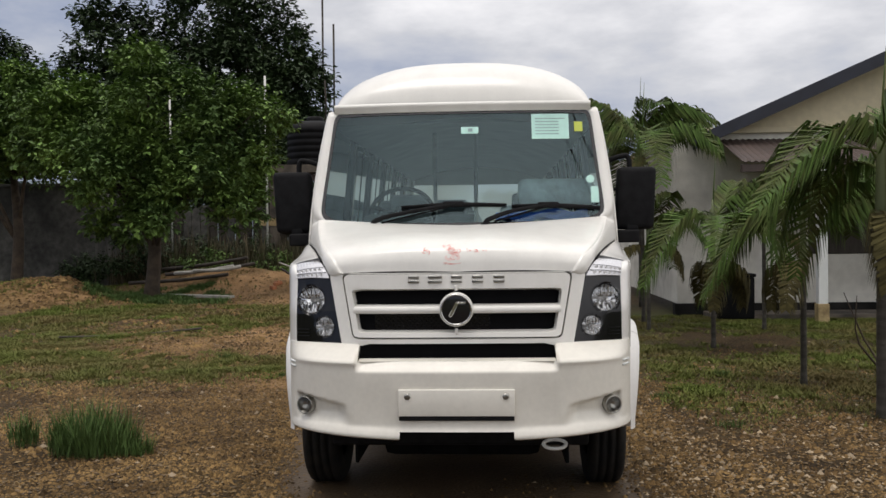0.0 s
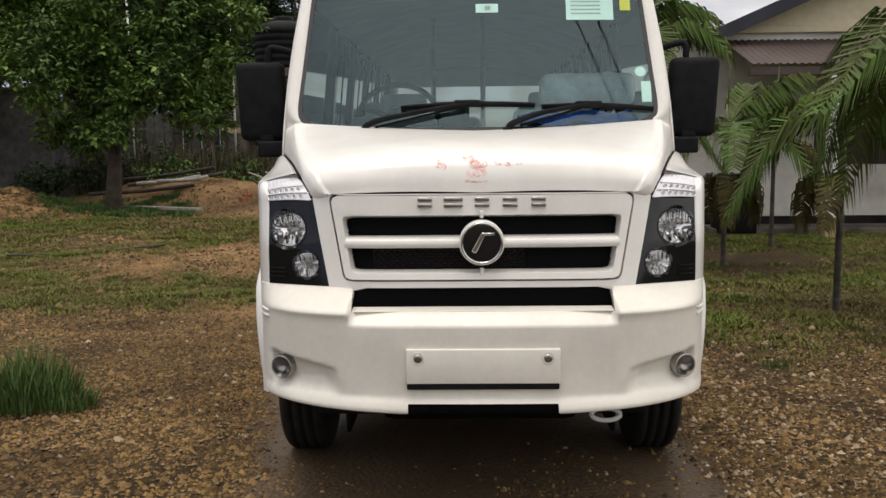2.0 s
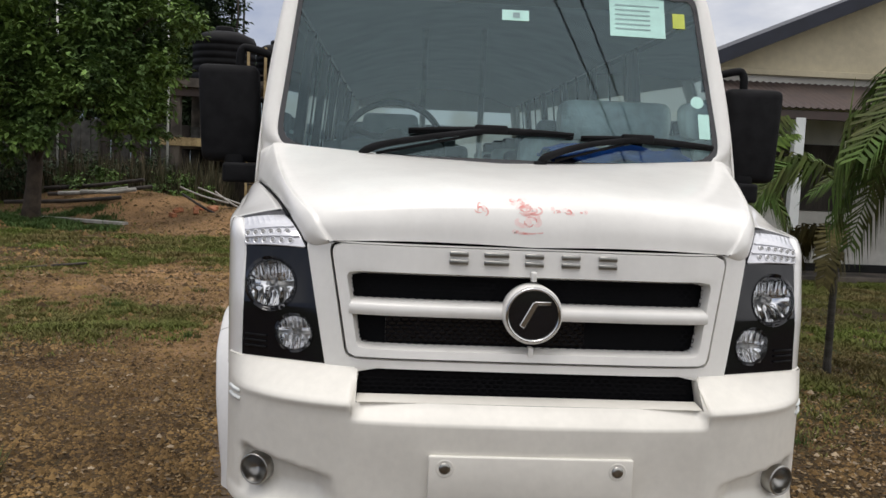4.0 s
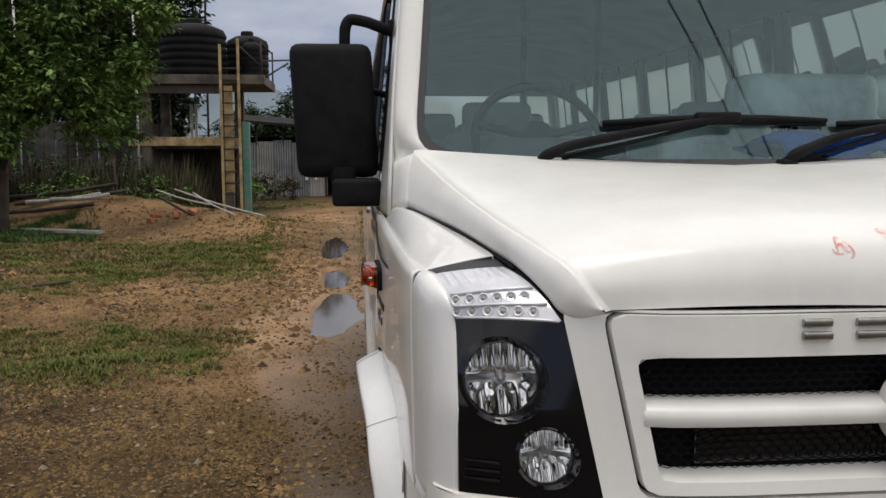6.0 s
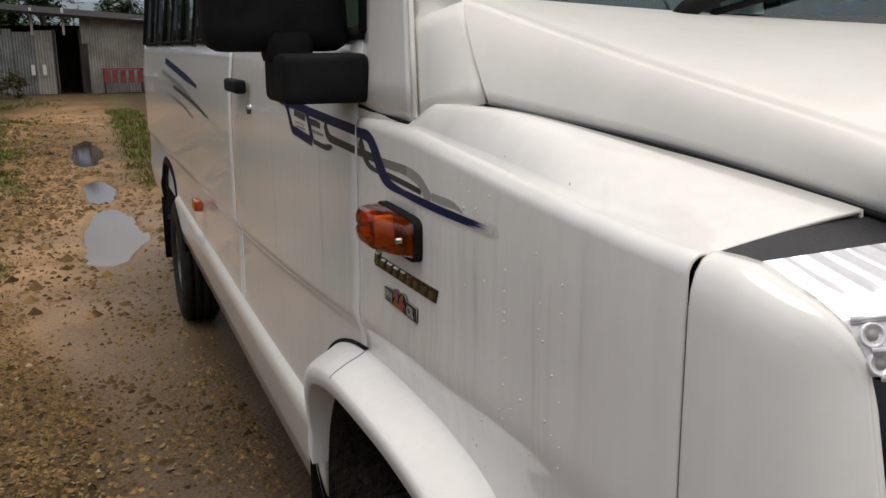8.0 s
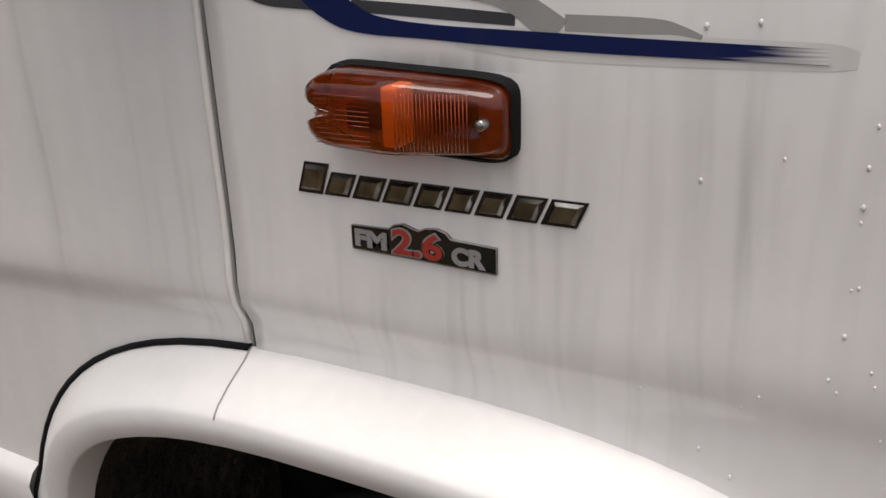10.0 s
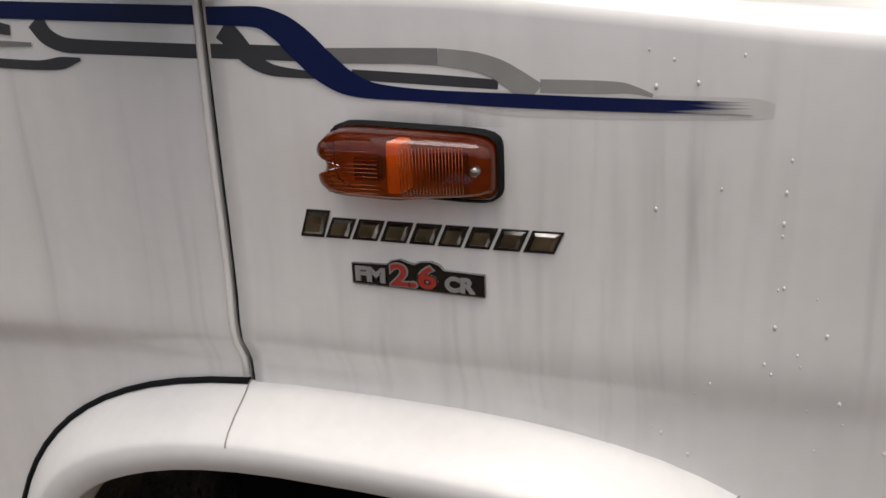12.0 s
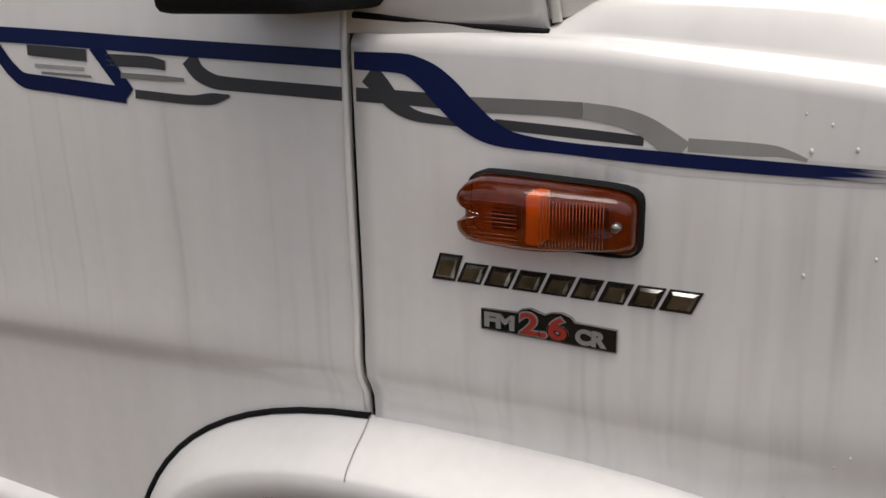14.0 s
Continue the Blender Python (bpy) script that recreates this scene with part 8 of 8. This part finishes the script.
marks = thing("paste_marks", "smeared red paste marks on the bonnet", "")
marks.parent = bus
rng = random.Random(12)


def smear(name, pts, width, mat, lift):
    """A thin flat stroke lying on the bonnet through points (x, z)."""
    rows = []
    for i, (x, z) in enumerate(pts):
        a, b = pts[max(0, i - 1)], pts[min(len(pts) - 1, i + 1)]
        d = Vector((b[0] - a[0], b[1] - a[1])).normalized()
        n_ = Vector((-d.y, d.x)) * width * (0.25 + 0.75 * math.sin(math.pi * (i + 0.6) / (len(pts) + 0.2)))
        rows.append([bonnet_at(x + n_.x * q, z + n_.y * q) + Vector((0, -lift, lift * 0.5)) for q in (-1, 0, 1)])
    part(name, mesh_data(name, *grid(rows)), mat, marks)


for cx, cz, w, h, n_s, wash in ((-0.143, 1.448, 0.018, 0.018, 5, 2), (-0.03, 1.472, 0.028, 0.008, 5, 2), (-0.018, 1.449, 0.034, 0.014, 11, 5), (0.060, 1.449, 0.014, 0.010, 3, 1), (0.098, 1.450, 0.018, 0.009, 3, 2), (0.135, 1.452, 0.012, 0.006, 1, 1), (-0.014, 1.416, 0.030, 0.020, 3, 6), (-0.01, 1.390, 0.045, 0.005, 3, 2)):
    for k in range(n_s + wash):
        a, arc = rng.uniform(0, 6.28), rng.uniform(0.9, 3.0)
        r1, r2 = w * rng.uniform(0.3, 0.9), h * rng.uniform(0.3, 0.9)
        ox, oz = cx + rng.uniform(-0.5, 0.5) * w, cz + rng.uniform(-0.5, 0.5) * h
        pts = [(ox + r1 * math.cos(a + arc * q / 8), oz + r2 * math.sin(a + arc * q / 8)) for q in range(9)]
        if k < n_s:
            smear("paste_stroke", pts, rng.uniform(0.0014, 0.0030), M_RED, 0.0006)
        else:
            smear("paste_wash", pts, rng.uniform(0.005, 0.009), M_PINK, 0.0003)

# ---------------------------------------------------------------- the minibus: cabin
for s in (-1, 1):
    part("wheel_box", rbox(0.02, 1.10, 0.70, 0.005, 1, (s * 0.56, 1.13, 0.66)), M_SHADED_FLAP, bus)
    part("wheel_box", rbox(0.34, 0.02, 0.70, 0.005, 1, (s * 0.73, 1.67, 0.66)), M_SHADED_FLAP, bus)
part("cabin_floor", rbox(1.72, 5.2, 0.04, 0.01, 1, (0, 4.3, 0.72)), M_CABIN, bus)
for s in (-1, 1):
    part("cabin_lining", rbox(0.015, 5.2, 0.86, 0.004, 1, (s * 0.895, 4.32, 1.14)), M_CABIN, bus)
head = [[(x, y, 2.20 + 0.16 * (1 - (x / 0.80) ** 2) * min(1, (y - 1.24) / 0.9)) for x in [-0.80 + 1.60 * k / 12 for k in range(13)]] for y in (1.27, 1.4, 1.6, 2.0, 3, 4, 5, 6, 6.96)]
part("headliner", mesh_data("headliner", *grid(head)), M_HEADLINER, bus)
dash = part("dashboard", rbox(1.62, 0.50, 0.30, 0.07, 4, (0, 1.28, 1.44)), M_DASH, bus, "dark grey dashboard")
part("binnacle", rbox(0.42, 0.22, 0.12, 0.05, 4, (-0.40, 1.36, 1.60)), M_DASH, dash)
sw = thing("steering_wheel", "black steering wheel", "")
sw.parent = bus
c, tilt = Vector((-0.40, 1.56, 1.66)), Matrix.Rotation(radians(58), 3, "X")
tubes("rim", [c + tilt @ Vector((0.205 * math.cos(a), 0.205 * math.sin(a), 0)) for a in [2 * math.pi * k / 32 for k in range(33)]], 0.015, M_BLACK, sw)
for a in (0.3, 2.84, 4.71):
    tubes("spoke", [c, c + tilt @ Vector((0.2 * math.cos(a), 0.2 * math.sin(a), 0))], 0.014, M_BLACK, sw)
part("hub", mesh_data("hub", *lathe([(0.05, -0.02), (0.05, 0.03), (0.0001, 0.035)], 16, Matrix.Translation(c) @ tilt.to_4x4())), M_BLACK, sw)
cloth = []
for j in range(9):
    row = []
    for i in range(15):
        x, y = 0.20 + 0.55 * i / 14, 1.08 + 0.36 * j / 8
        row.append((x, y + 0.02 * math.sin(i * 0.9), 1.612 + 0.050 * math.sin(math.pi * j / 8) + 0.014 * math.sin(i * 1.1 + j) + 0.01 * math.sin(j * 1.7)))
    cloth.append(row)
solid(tagged(part("dust_cloth", mesh_data("dust_cloth", *grid(cloth)), M_CLOTH), "crumpled blue cloth on the dashboard", "cloth"), 0.01)


def bus_seat(x, y, wrapped):
    st = thing("bus_seat", "grey bus seat in a clear plastic wrapper" if wrapped else "grey fabric bus seat", "")
    part("cushion", rbox(0.44, 0.46, 0.14, 0.05, 3, (0, 0, 0.42)), M_SEAT, st)
    part("backrest", rbox(0.44, 0.12, 0.52, 0.05, 3, (0, 0.25, 0.70), Matrix.Rotation(radians(-10), 4, "X")), M_SEAT, st)
    part("headrest", rbox(0.28, 0.09, 0.15, 0.04, 3, (0, 0.295, 1.005)), M_SEAT, st)
    part("seat_leg", rbox(0.36, 0.06, 0.36, 0.01, 1, (0, 0.05, 0.18)), M_BLACK, st)
    if wrapped:
        part("wrapper", rbox(0.46, 0.15, 0.26, 0.06, 3, (0, 0.26, 0.86), Matrix.Rotation(radians(-10), 4, "X")), M_WRAP, st, "clear plastic wrapper")
    st.parent = bus
    st.matrix_basis = pose(x, y, 0.74)
    return st


plain, wrapped = bus_seat(-0.42, 2.0, False), bus_seat(0.46, 1.95, True)
for r in range(5):
    y = 3.0 + 0.78 * r
    for x in (-0.62, -0.16, 0.60):
        copy_thing(wrapped if (r + int(x > 0)) % 2 else plain, pose(x, y, 0.74))
for x, y in ((0.06, 2.55), (-0.25, 2.62)):
    tubes("grab_pole", [(x, y, 0.74), (x, y, 2.3)], 0.016, M_DULLCHROME, bus)
pts = [(0.30 + 0.62 * k / 8, 1.62, 1.73 + 0.035 * math.sin(math.pi * k / 8)) for k in range(9)]
part("parcel", rbox(0.50, 0.22, 0.18, 0.06, 3, (0.60, 1.80, 1.80)), M_WRAP, bus, "clear plastic wrapped parcel")
